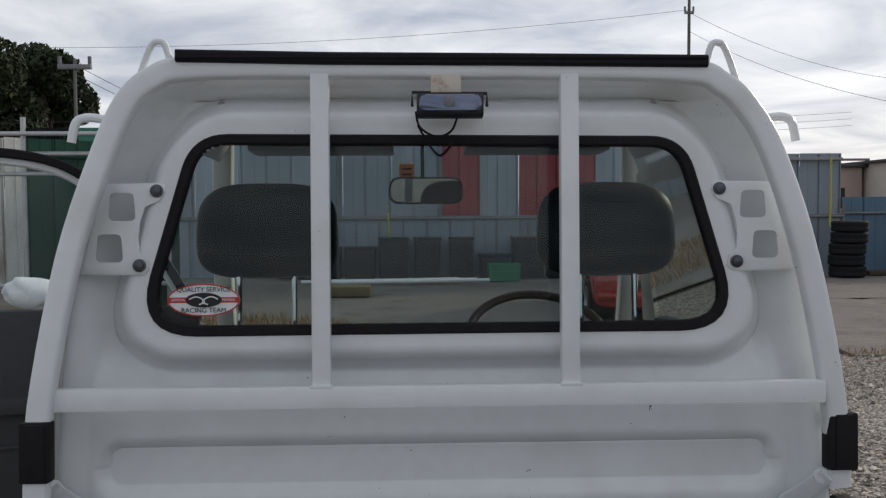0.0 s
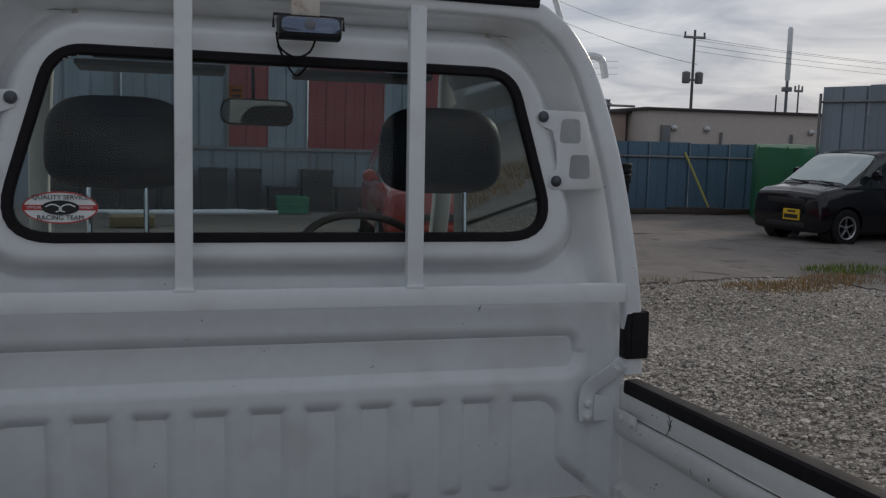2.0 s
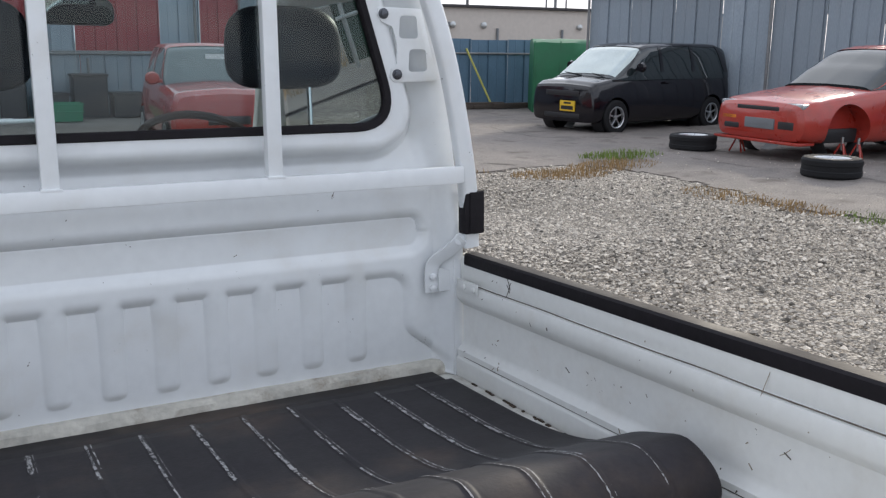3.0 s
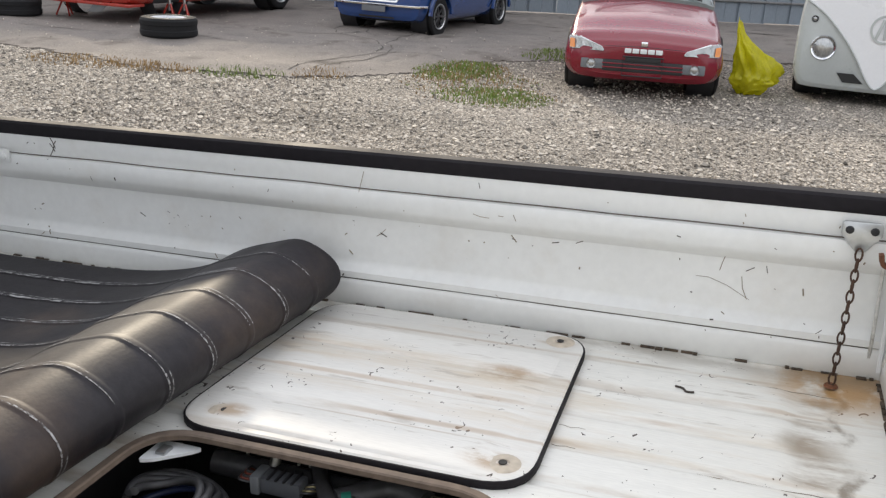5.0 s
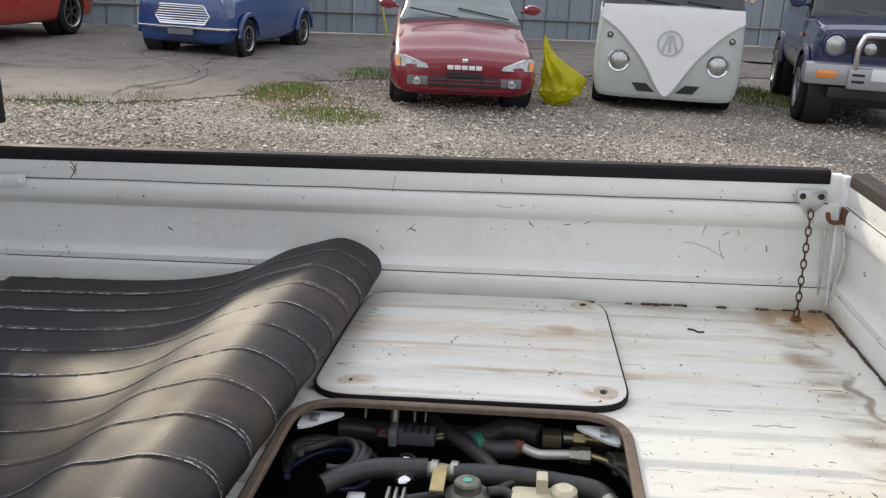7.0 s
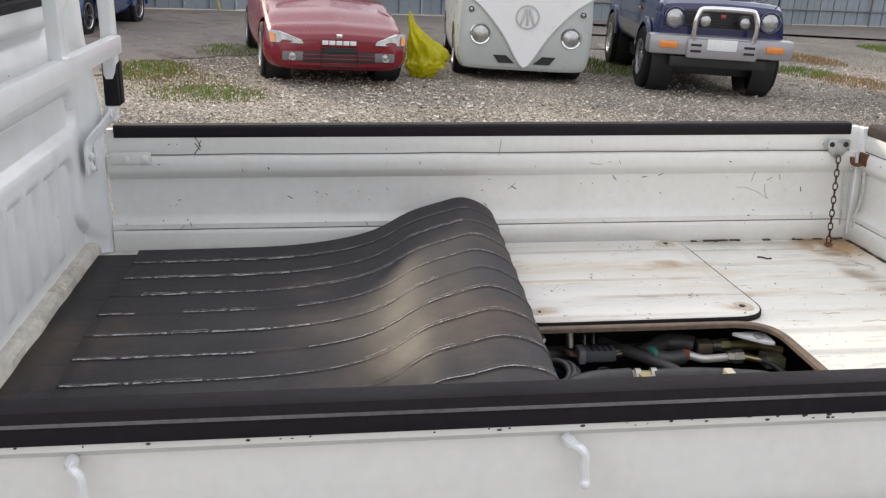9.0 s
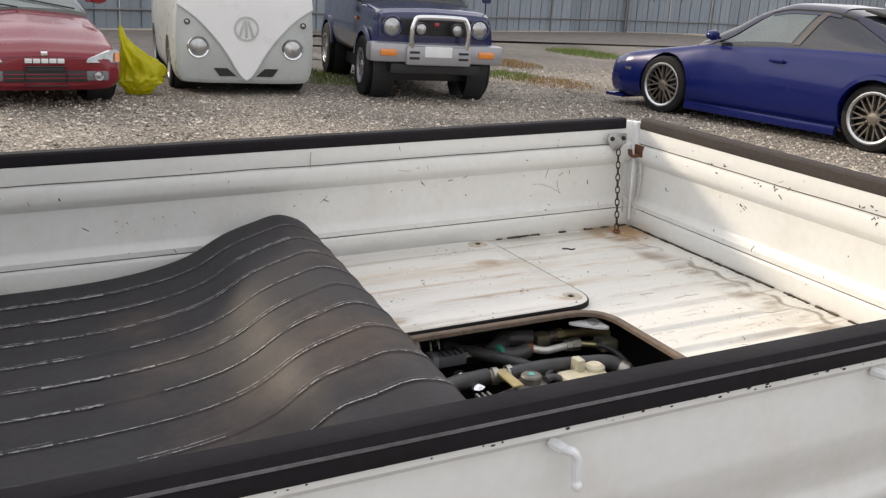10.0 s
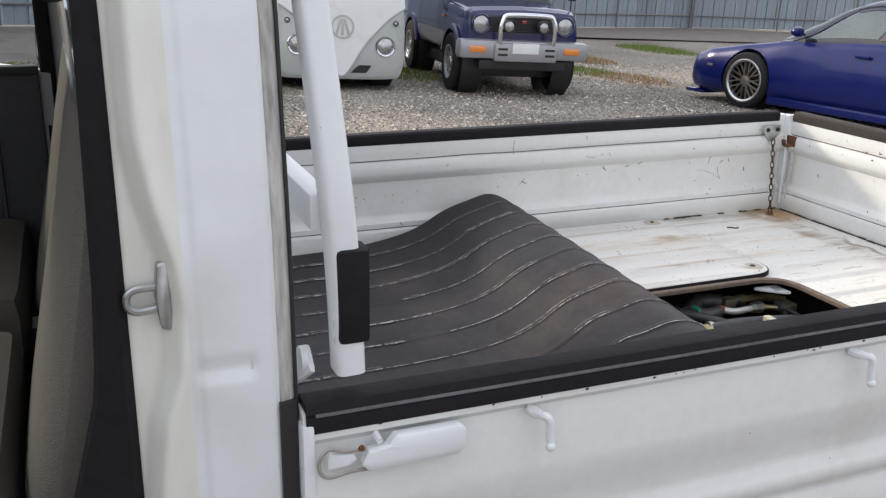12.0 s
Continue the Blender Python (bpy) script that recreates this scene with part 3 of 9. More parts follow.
def cab_skin(y0, y1, keep, name, label="", material=CREAM, n=10, thick=0.012):
    bm = bmesh.new()
    rows = [cab_section(y0 + (y1 - y0) * i / n) for i in range(n + 1)]
    k = len(rows[0])
    V = [[bm.verts.new(p) for p in r] for r in rows]
    for a in range(n):
        for i in range(k - 1):
            c = (Vector(rows[a][i]) + Vector(rows[a][i + 1]) + Vector(rows[a + 1][i]) + Vector(rows[a + 1][i + 1])) / 4
            if keep(c):
                bm.faces.new((V[a][i], V[a][i + 1], V[a + 1][i + 1], V[a + 1][i]))
    bmesh.ops.delete(bm, geom=[v for v in bm.verts if not v.link_faces], context="VERTS")
    ob = part(name, bm, material, truck, label, smooth=50)
    md = ob.modifiers.new("thickness", "SOLIDIFY")
    md.thickness, md.offset = thick, -1
    return ob


cab_skin(CABY - 0.004, 2.62, lambda c: c.z > 1.70, "cab_roof", "white steel cab roof", WHITE, 12, 0.03)


def jamb_line(z):
    """Where the outer sheet of the door pillar folds into the jamb."""
    return lerp([0.5, 0.864, 0.968, 1.017, 1.09, 1.138, 1.197, 1.258, 1.36, 1.6], [0.782, 0.780, 0.767, 0.751, 0.743, 0.749, 0.765, 0.774, 0.774, 0.769], z) + 1.0


bm = bmesh.new()
rows = []
for z in np.linspace(0.44, 1.705, 150):
    f = jamb_line(z)
    row = []
    for y in np.linspace(1.640, 1.797, 48):
        inn = 0.030 * smoothstep(f - 0.010, f + 0.012, y) - 0.004 * smoothstep(f - 0.03, f - 0.012, y) * (1 - smoothstep(f - 0.010, f, y))
        inn += 0.005 * (1 - smoothstep(0.006, 0.012, abs(z - 1.024))) * smoothstep(1.661, 1.673, y) * (1 - smoothstep(1.721, 1.733, y))
        inn += 0.006 * (1 - smoothstep(1.640, 1.650, y)) + 0.004 * smoothstep(1.741, 1.751, y) * (1 - smoothstep(0.002, 0.006, abs(z - 1.085)))
        inn += 0.0035 * smoothstep(1.719, 1.725, y)
        row.append((-cab_half(z) - 0.004 + inn, y, z))
    rows.append(row)
rings(bm, rows, closed=False)
for f in bm.faces:
    f.material_index = int(f.calc_center_median().y > 1.733)
ob = part("left_door_pillar", bm, WHITE, truck, "white steel door pillar with pressed jamb", smooth=60)
ob.data.materials.append(mat("cream_jamb_paint", (0.75, 0.745, 0.68), 0.4, var=0.06, scale=9, coat=0.2, stain=(0.50, 0.42, 0.28), stain_amt=0.3, stain_scale=9, stretch=(1, 1, 0.3)))
md = ob.modifiers.new("thickness", "SOLIDIFY")
md.thickness, md.offset = 0.012, -1
cab_skin(CABY - 0.004, 1.85, lambda c: c.z <= 1.70 and c.x > 0, "right_door_pillar", "white steel door pillar", WHITE, 6, 0.02)
cab_skin(1.856, 2.80, lambda c: c.z <= 1.18 and c.x > 0, "right_door", "closed white steel door", WHITE, 8, 0.05)
cab_skin(1.856, 2.62, lambda c: 1.64 < c.z <= 1.70 and c.x > 0, "right_door_frame", "white window frame of the door", WHITE, 6, 0.03)
bm = bmesh.new()
box(bm, -0.69, 0.69, 1.71, 3.05, 0.50, 0.56, 0.01)
part("cab_floor", bm, BLACKPL, truck)
bm = bmesh.new()
box(bm, -0.69, 0.69, 3.02, 3.12, 0.40, 1.10, 0.03)
part("cab_front_panel", bm, WHITE, truck)
bm = bmesh.new()
box(bm, -0.66, 0.66, 2.72, 3.02, 0.95, 1.10, 0.04)
box(bm, 0.08, 0.58, 2.62, 2.80, 1.06, 1.16, 0.04)
part("dashboard", bm, BLACKPL, truck, "dark grey plastic dashboard")
for sx, nm in ((-1, "left"), (1, "right")):
    bm = bmesh.new()
    tube(bm, smoothpath([(sx * 0.66, 3.06, 1.08), (sx * 0.645, 2.90, 1.36), (sx * 0.60, 2.68, 1.72), (sx * 0.58, 2.58, 1.77)], 5), 0, squash=(0.03, 0.025), n=12)
    part("windscreen_pillar", bm, CREAM, truck)
bm = bmesh.new()
rings(bm, [[(-0.62, 3.04, 1.09), (0.62, 3.04, 1.09)], [(-0.60, 2.86, 1.40), (0.60, 2.86, 1.40)], [(-0.55, 2.66, 1.74), (0.55, 2.66, 1.74)]], closed=False)
ob = part("windscreen", bm, GLASS, truck, "clear glass windscreen")
bm = bmesh.new()
rings(bm, [[(0.69, 1.87, 1.19), (0.69, 2.90, 1.19)], [(0.615, 1.90, 1.64), (0.615, 2.68, 1.64)]], closed=False)
ob = part("right_door_glass", bm, GLASS, truck, "clear glass door window")

# guard frame behind the cab
guard = part("guard_frame", tube(bmesh.new(), smoothpath(
    [(-0.702, 1.565, 0.996), (-0.696, 1.571, 1.16), (-0.652, 1.588, 1.416), (-0.592, 1.598, 1.605), (-0.552, 1.598, 1.69), (-0.507, 1.595, 1.730), (-0.44, 1.595, 1.749), (-0.2, 1.595, 1.752),
     (0.2, 1.595, 1.750), (0.44, 1.595, 1.744), (0.502, 1.595, 1.722), (0.546, 1.595, 1.682), (0.594, 1.595, 1.60), (0.655, 1.597, 1.416), (0.707, 1.605, 1.16), (0.724, 1.620, 0.99)], 5), 0, n=16, squash=(0.0212, 0.0165)), WHITE, truck,
    "white square-tube cab guard frame with chipped paint")
bm = bmesh.new()
box(bm, -0.682, 0.682, 1.572, 1.598, 1.150, 1.190, 0.004)
part("guard_crossbar", bm, WHITE, guard, "white steel crossbar")
for x in (-0.2145, 0.226):
    bm = bmesh.new()
    box(bm, x - 0.0165, x + 0.0165, 1.577, 1.603, 1.185, 1.738, 0.004)
    box(bm, x - 0.020, x + 0.020, 1.571, 1.597, 1.186, 1.1925, 0.002)
    part("guard_upright", bm, WHITE, guard, "white steel upright")
bm = bmesh.new()
tube(bm, [(-0.462, 1.595, 1.768), (-0.2, 1.595, 1.7635), (0.1, 1.595, 1.762), (0.472, 1.595, 1.759)], 0, n=12, squash=(0.012, 0.026))
box(bm, -0.46, 0.47, 1.5655, 1.569, 1.7625, 1.7655)
part("guard_top_rubber", bm, RUBBER, guard, "black rubber strip along the top")
for s, c in ((-1, (-0.697, 1.570, 1.086)), (1, (0.7235, 1.616, 1.076))):
    bm = bmesh.new()
    box(bm, c[0] - 0.0285, c[0] + 0.0245 + 0.002 * s, c[1] - 0.025, c[1] + 0.010, c[2] - 0.053, c[2] + 0.052, 0.006)
    box(bm, c[0] - 0.016, c[0] + 0.016, c[1] - 0.028, c[1] - 0.022, c[2] - 0.050, c[2] + 0.049, 0.002)
    part("guard_rubber_pad", bm, RUBBER, guard, "black rubber pad")
    # foot bracket to the cab's rear wall
    bm = bmesh.new()
    arm = smoothpath([(s * 0.697, 1.606, 1.012), (s * 0.670, 1.630, 0.980), (s * 0.643, 1.655, 0.950), (s * 0.638, 1.660, 0.920), (s * 0.640, 1.660, 0.876)], 4)
    tube(bm, arm, 0, n=8, squash=(0.017, 0.004))
    lathe(bm, [(0.014, -0.004), (0.014, 0.003), (0.006, 0.005)], 16, pose(s * 0.690, 1.612, 1.010, 90))
    slab(bm, rpoly([(s * 0.652, 0.938), (s * 0.680, 0.930), (s * 0.699, 0.912), (s * 0.699, 0.880), (s * 0.652, 0.878)], 0.005, 3), lambda u, v, t: (u, t, v), 1.646, 1.651)
    for z in (0.915, 0.887):
        lathe(bm, [(0.009, 0), (0.009, 0.006), (0.004, 0.009)], 8, pose(s * 0.640, 1.656, z, 90))
    part("guard_foot_bracket", bm, WHITE, guard, "white bolted steel foot bracket")
    bm = bmesh.new()
    tube(bm, smoothpath([(s * 0.536, 1.61, 1.728), (s * 0.524, 1.61, 1.765), (s * 0.510, 1.605, 1.792), (s * 0.497, 1.60, 1.797), (s * 0.486, 1.60, 1.791), (s * 0.477, 1.60, 1.760)], 5), 0.006)
    part("guard_rope_hook", bm, WHITE, guard, "white bent rod hook")
    bm = bmesh.new()
    tube(bm, smoothpath([(s * 0.600, 1.76, 1.672), (s * 0.655, 1.755, 1.683), (s * 0.680, 1.75, 1.683), (s * 0.696, 1.75, 1.672), (s * 0.704, 1.75, 1.636)], 5), 0.0085)
    part("roof_rail_hook", bm, WHITE, truck, "white bent tube at the roof edge")

# bracket plates beside the window
BOLT = mat("dark_zinc_bolt", (0.10, 0.105, 0.12), 0.4, 0.7, var=0.3)
for s in (-1, 1):
    ol = rpoly([(s * 0.503, 1.552), (s * 0.612, 1.550), (s * 0.655, 1.386), (s * 0.541, 1.384), (s * 0.530, 1.394), (s * 0.533, 1.413), (s * 0.547, 1.423), (s * 0.550, 1.450), (s * 0.546, 1.485), (s * 0.536, 1.512), (s * 0.508, 1.522), (s * 0.500, 1.536)], 0.007, 3)
    bm = bmesh.new()
    slab(bm, ol, lambda u, v, t: (u, t, v), 1.646, 1.652, round_edge=0.003)
    pl = part("guard_plate", bm, WHITE, guard, "white steel mounting plate with two openings")
    cuts = []
    for cx, cz in ((0.578, 1.508), (0.601, 1.433)):
        cb = bmesh.new()
        slab(cb, rpoly([(s * cx - 0.021, cz + 0.026), (s * cx + 0.021, cz + 0.026), (s * cx + 0.025, cz - 0.025), (s * cx - 0.025, cz - 0.025)], 0.010, 4), lambda u, v, t: (u, t, v), 1.60, 1.70)
        cuts.append(cb)
    carve(pl, cuts)
    for bx, bz in ((0.515, 1.537), (0.547, 1.402)):
        bm = bmesh.new()
        lathe(bm, [(0.0120, 0), (0.0120, 0.003), (0.0085, 0.0035), (0.0085, 0.009), (0.004, 0.011)], 14, pose(s * bx, 1.646, bz, 90))
        part("plate_bolt", bm, BOLT, guard, "dark zinc bolt with washer")
    bm = bmesh.new()
    lathe(bm, [(0.0125, -0.01), (0.0125, 0.004), (0.0075, 0.0045), (0.0075, 0.016), (0.003, 0.018)], 14, pose(s * 0.411, back_y(0.411, 1.703) - 0.002, 1.703, 90))
    part("cab_wall_bolt", bm, mat("dulled_stud", (0.34, 0.33, 0.29), 0.5, 0.4, var=0.4, fine=200), truck, "painted steel stud")

# work lamp under the guard's top
lamp = part("work_lamp", tube(bmesh.new(), [(x, 1.585, 1.681) for x in np.linspace(-0.044, 0.072, 8)], 0, n=16, squash=(0.021, 0.028)), BLACKPL, truck, "black oblong work lamp with blue-grey lens")
bm = bmesh.new()
slab(bm, rpoly([(-0.038, 1.697), (0.066, 1.697), (0.070, 1.668), (-0.042, 1.668)], 0.013, 5), lambda u, v, t: (u, t, v), 1.5515, 1.558, round_edge=0.003)
part("lamp_lens", bm, BLUELENS, lamp, "blue-grey ribbed lens")
bm = bmesh.new()
lathe(bm, [(0.010, 0), (0.010, 0.003), (0.006, 0.0045)], 16, pose(0.012, 1.552, 1.684, 90))
part("lamp_bulb_cap", bm, GREYPL, lamp)
bm = bmesh.new()
tube(bm, [(-0.052, 1.585, 1.680), (-0.052, 1.585, 1.705), (0.080, 1.585, 1.703), (0.080, 1.585, 1.680)], 0.003, n=6)
part("lamp_bracket", bm, BLACKPL, lamp)
bm = bmesh.new()
box(bm, -0.020, 0.034, 1.575, 1.60, 1.703, 1.735, 0.004)
part("lamp_mount", bm, mat("stained_white_mount", (0.6, 0.55, 0.47), 0.5, stain=(0.25, 0.1, 0.05), stain_amt=0.8, stain_scale=30), lamp, "stained white mounting block")
bm = bmesh.new()
tube(bm, smoothpath([(-0.046, 1.59, 1.672), (-0.038, 1.60, 1.645), (-0.008, 1.612, 1.630), (0.018, 1.605, 1.640), (0.028, 1.59, 1.664)], 5), 0.0022, n=6)
tube(bm, smoothpath([(-0.042, 1.60, 1.648), (-0.02, 1.63, 1.615), (0.0, 1.65, 1.60), (0.02, 1.63, 1.62)], 5), 0.0022, n=6)
part("lamp_cable", bm, RUBBER, lamp, "thin black cable")

# oval sticker on the rear window
bm = bmesh.new()
def oval(cx, cz, a, b, n=40):
    return [(cx + a * math.cos(2 * math.pi * i / n), cz + b * math.sin(2 * math.pi * i / n)) for i in range(n)]
slab(bm, oval(-0.435, 1.338, 0.066, 0.030), lambda u, v, t: (u, t, v), 1.6575, 1.6595)
sticker = part("window_sticker", bm, PLATEWHITE, truck, "white oval window sticker with red band and black lettering")
for sgn in (-1, 1):
    bm = bmesh.new()
    box(bm, -0.435 + sgn * 0.047 - 0.017, -0.435 + sgn * 0.047 + 0.017, 1.6568, 1.6574, 1.333, 1.343)
    part("sticker_band", bm, STICKRED, sticker)
bm = bmesh.new()
rings(bm, [[(x, 1.6568, z) for x, z in oval(-0.435, 1.338, 0.066, 0.030)], [(x, 1.6568, z) for x, z in oval(-0.435, 1.338, 0.0635, 0.0275)]], caps=False)
part("sticker_rim", bm, STICKRED, sticker)
bm = bmesh.new()
slab(bm, oval(-0.435, 1.338, 0.033, 0.0135), lambda u, v, t: (u, t, v), 1.6560, 1.6567)
part("sticker_badge", bm, INK, sticker, "black printed emblem")

for q in (-1, 1):
    part("emblem_stroke", tube(bmesh.new(), smoothpath([(-0.435 + q * 0.026, 1.6556, 1.3395), (-0.435 + q * 0.015, 1.6556, 1.344), (-0.435 + q * 0.004, 1.6556, 1.341), (-0.435 - q * 0.002, 1.6556, 1.334), (-0.435 + q * 0.008, 1.6556, 1.330)], 4), 0.0013, n=5), PLATEWHITE, sticker)


def lettering(name, text, size, m, material, parent, spread=1.0):
    """Words in the built-in font, as a thin mesh."""
    cu = bpy.data.curves.new(name, "FONT")
    cu.body, cu.size, cu.align_x, cu.align_y, cu.extrude, cu.space_character = text, size, "CENTER", "CENTER", 0.0003, spread
    tmp = new(name, cu)
    bpy.context.view_layer.update()
    me = bpy.data.meshes.new_from_object(tmp.evaluated_get(bpy.context.evaluated_depsgraph_get()))
    bpy.data.objects.remove(tmp)
    me.materials.clear()
    me.materials.append(material)
    ob = new(name, me)
    ob.parent, ob.matrix_basis = parent, m
    return ob


lettering("sticker_lettering", "QUALITY SERVICE", 0.0122, pose(-0.435, 1.6562, 1.357, 90), INK, sticker)
lettering("sticker_lettering", "RACING TEAM", 0.0125, pose(-0.435, 1.6562, 1.319, 90), INK, sticker)
lettering("sticker_lettering", "OFFICIAL", 0.0065, pose(-0.480, 1.6562, 1.338, 90), PLATEWHITE, sticker)
lettering("sticker_lettering", "MEMBER", 0.0065, pose(-0.390, 1.6562, 1.338, 90), PLATEWHITE, sticker)

# ---- bed ----
OPEN = (-0.390, 0.122, 0.203, 0.752)  # engine hatch opening


def bed_z(x, y):
    z = 0.660
    if -0.66 < x < 0.60 and -0.16 < y < 1.60:
        u = abs((x - 0.03) / 0.105 - round((x - 0.03) / 0.105)) * 0.105
        z += 0.006 * (1 - smoothstep(0.037, 0.046, u)) * smoothstep(-0.16, -0.12, y)
    return z


ol = rpoly([(OPEN[0], OPEN[2]), (OPEN[1], OPEN[2]), (OPEN[1], OPEN[3]), (OPEN[0], OPEN[3])], 0.085, 8)
bm = bmesh.new()
nx, ny = 270, 220
V = [[bm.verts.new((-0.70 + 1.405 * i / nx, -0.285 + 1.955 * j / ny, bed_z(-0.70 + 1.405 * i / nx, -0.285 + 1.955 * j / ny))) for i in range(nx + 1)] for j in range(ny + 1)]


def in_hatch(x, y):
    cx, cy = (OPEN[0] + OPEN[1]) / 2, (OPEN[2] + OPEN[3]) / 2
    qx, qy = abs(x - cx) - (OPEN[1] - OPEN[0]) / 2 + 0.06, abs(y - cy) - (OPEN[3] - OPEN[2]) / 2 + 0.06
    return math.hypot(max(qx, 0), max(qy, 0)) + min(max(qx, qy), 0) < 0.06


for j in range(ny):
    for i in range(nx):
        if not in_hatch(-0.70 + 1.405 * (i + 0.5) / nx, -0.285 + 1.955 * (j + 0.5) / ny):
            bm.faces.new((V[j][i], V[j][i + 1], V[j + 1][i + 1], V[j + 1][i]))
bmesh.ops.delete(bm, geom=[v for v in bm.verts if not v.link_faces], context="VERTS")
bed = part("bed_floor", bm, BEDPAINT, truck, "ribbed white steel bed floor with rust stains and scratches", smooth=60)
bm = bmesh.new()
tube(bm, [(x, y, 0.668) for x, y in ol], 0, n=8, squash=(0.0085, 0.006), loop=True)
part("hatch_opening_lip", bm, mat("perished_brown_rubber", (0.14, 0.105, 0.08), 0.8, var=0.4), bed, "perished brown rubber lip round the opening")


def gate_profile(lo=0.655, hi=0.964):
    """Section of a bed gate: (how far inwards, height), from the outside bottom over the top to the inside bottom."""
    return [(-0.032, lo), (-0.032, 0.697), (-0.026, 0.706), (-0.026, 0.714), (-0.033, 0.724), (-0.037, 0.737), (-0.035, 0.749), (-0.025, 0.762), (-0.0245, 0.774), (-0.031, 0.805), (-0.0385, 0.838), (-0.038, 0.850),
            (-0.030, 0.895), (-0.025, 0.922), (-0.030, 0.928), (-0.0345, 0.932), (-0.0345, hi - 0.012), (-0.030, hi),
            (-0.004, hi), (0.0, hi - 0.010), (0.0, 0.908), (-0.001, 0.904), (0.010, 0.900), (0.013, 0.888), (0.013, 0.868), (0.010, 0.858), (-0.006, 0.842), (-0.006, 0.752),
            (-0.002, 0.742), (0.011, 0.730), (0.012, 0.718), (0.008, 0.7155), (0.011, 0.713), (0.014, 0.705), (0.014, 0.668), (0.008, lo)]


def gate(name, length, m, label):
    """A bed gate along its local x, its inner face towards local +y."""
    bm = bmesh.new()
    pr = gate_profile()
    k = 24
    rings(bm, [[(length * i / k, d, z) for d, z in pr] for i in range(k + 1)])
    g = part(name, bm, WORN_SIDE, truck, label, smooth=38, matrix=m)
    return g


WORN_SIDE = mat("scratched_white_gate_paint", (0.72, 0.725, 0.705), 0.36, var=0.05, scale=4, coat=0.2, stain=(0.45, 0.38, 0.28), stain_amt=0.15, stain_scale=7, chips=-0.075)
right_gate = gate("right_side_gate", 1.925, pose(0.708, -0.290, 0, 0, 0, 90), "scratched white steel side gate with black rubber top strip")
left_gate = gate("left_side_gate", 1.899, pose(-0.700, 1.624, 0, 0, 0, -90), "scratched white steel side gate with black rubber top strip")
tail_gate = gate("tailgate", 1.400, pose(-0.694, -0.297, 0, 0, 0, 0), "white steel tailgate with black rubber top strip and paint chips")


STRIPLINE = mat("worn_grey_rubber_line", (0.14, 0.132, 0.142), 0.6, var=0.4, fine=120)


def gate_rubber(parent, x0, x1, m=RUBBER):
    bm = bmesh.new()
    pr = [(-0.036, 0.940), (-0.037, 0.954), (-0.035, 0.960), (-0.037, 0.964), (-0.033, 0.974), (-0.028, 0.9755), (-0.003, 0.9745), (0.002, 0.970), (0.0030, 0.950), (0.001, 0.945), (0.0006, 0.965), (-0.033, 0.965)]
    rings(bm, [[(x, d, z) for d, z in pr] for x in np.linspace(x0, x1, 12)])
    strip = part("gate_rubber_strip", bm, m, parent, "black rubber strip along the top edge")
    part("strip_line", box(bmesh.new(), x0 + 0.01, x1 - 0.01, -0.0385, -0.0355, 0.9606, 0.9640), STRIPLINE, strip, "pale grey line")
    return strip


gate_rubber(right_gate, 0.03, 1.905)
gate_rubber(left_gate, 0.003, 1.872)
gate_rubber(tail_gate, 0.02, 1.38, mat("weathered_brown_rubber", (0.052, 0.044, 0.041), 0.8, var=0.3, scale=9, fine=120, bump=0.1, spec=0.2))

# hatch lid, laid beside its opening
hatch = thing("hatch_lid", "loose white steel engine hatch lid with black rubber edge, rust-stained", "hatch lid", TRUCK)
HO = rpoly([(0.140, 0.190), (0.655, 0.205), (0.655, 0.725), (0.135, 0.742)], 0.075, 8)
bm = bmesh.new()
nx = 120
slab(bm, HO, lambda u, v, t: (u, v, t), 0.672, 0.680, round_edge=0.004)
lidb = part("lid_plate", bm, LIDPAINT, hatch, "ribbed white lid plate")
for xr in np.arange(0.195, 0.61, 0.105):
    bm = bmesh.new()
    rows = []
    for k in range(13):
        y = 0.225 + 0.48 * k / 12
        e = smoothstep(0, 1.2, k) * smoothstep(0, 1.2, 12 - k)
        rows.append([(xr + d, y, 0.679 + h * e) for d, h in ((-0.046, 0), (-0.041, 0.0035), (-0.035, 0.0048), (0.035, 0.0048), (0.041, 0.0035), (0.046, 0))])
    rings(bm, rows, closed=False)
    part("lid_rib", bm, LIDPAINT, hatch)
bm = bmesh.new()
tube(bm, [(x, y, 0.6715) for x, y in HO], 0, n=8, squash=(0.0035, 0.0065), loop=True)
part("lid_seal", bm, RUBBER, hatch, "black rubber edge seal")
for x, y in ((0.188, 0.234), (0.184, 0.672), (0.618, 0.250)):
    bm = bmesh.new()
    lathe(bm, [(0.0062, 0.0), (0.0062, 0.0012)], 16, pose(x, y, 0.6815))
    part("lid_hole", bm, INK, hatch, "dark round bolt hole")
    bm = bmesh.new()
    lathe(bm, [(0.026, 0.0), (0.019, 0.0018), (0.010, 0.0016), (0.009, 0.0)], 20, pose(x, y, 0.680), caps=False)
    part("lid_hole_ring", bm, mat("rust_tinted_paint", (0.46, 0.40, 0.32), 0.6, var=0.3, scale=40), hatch)

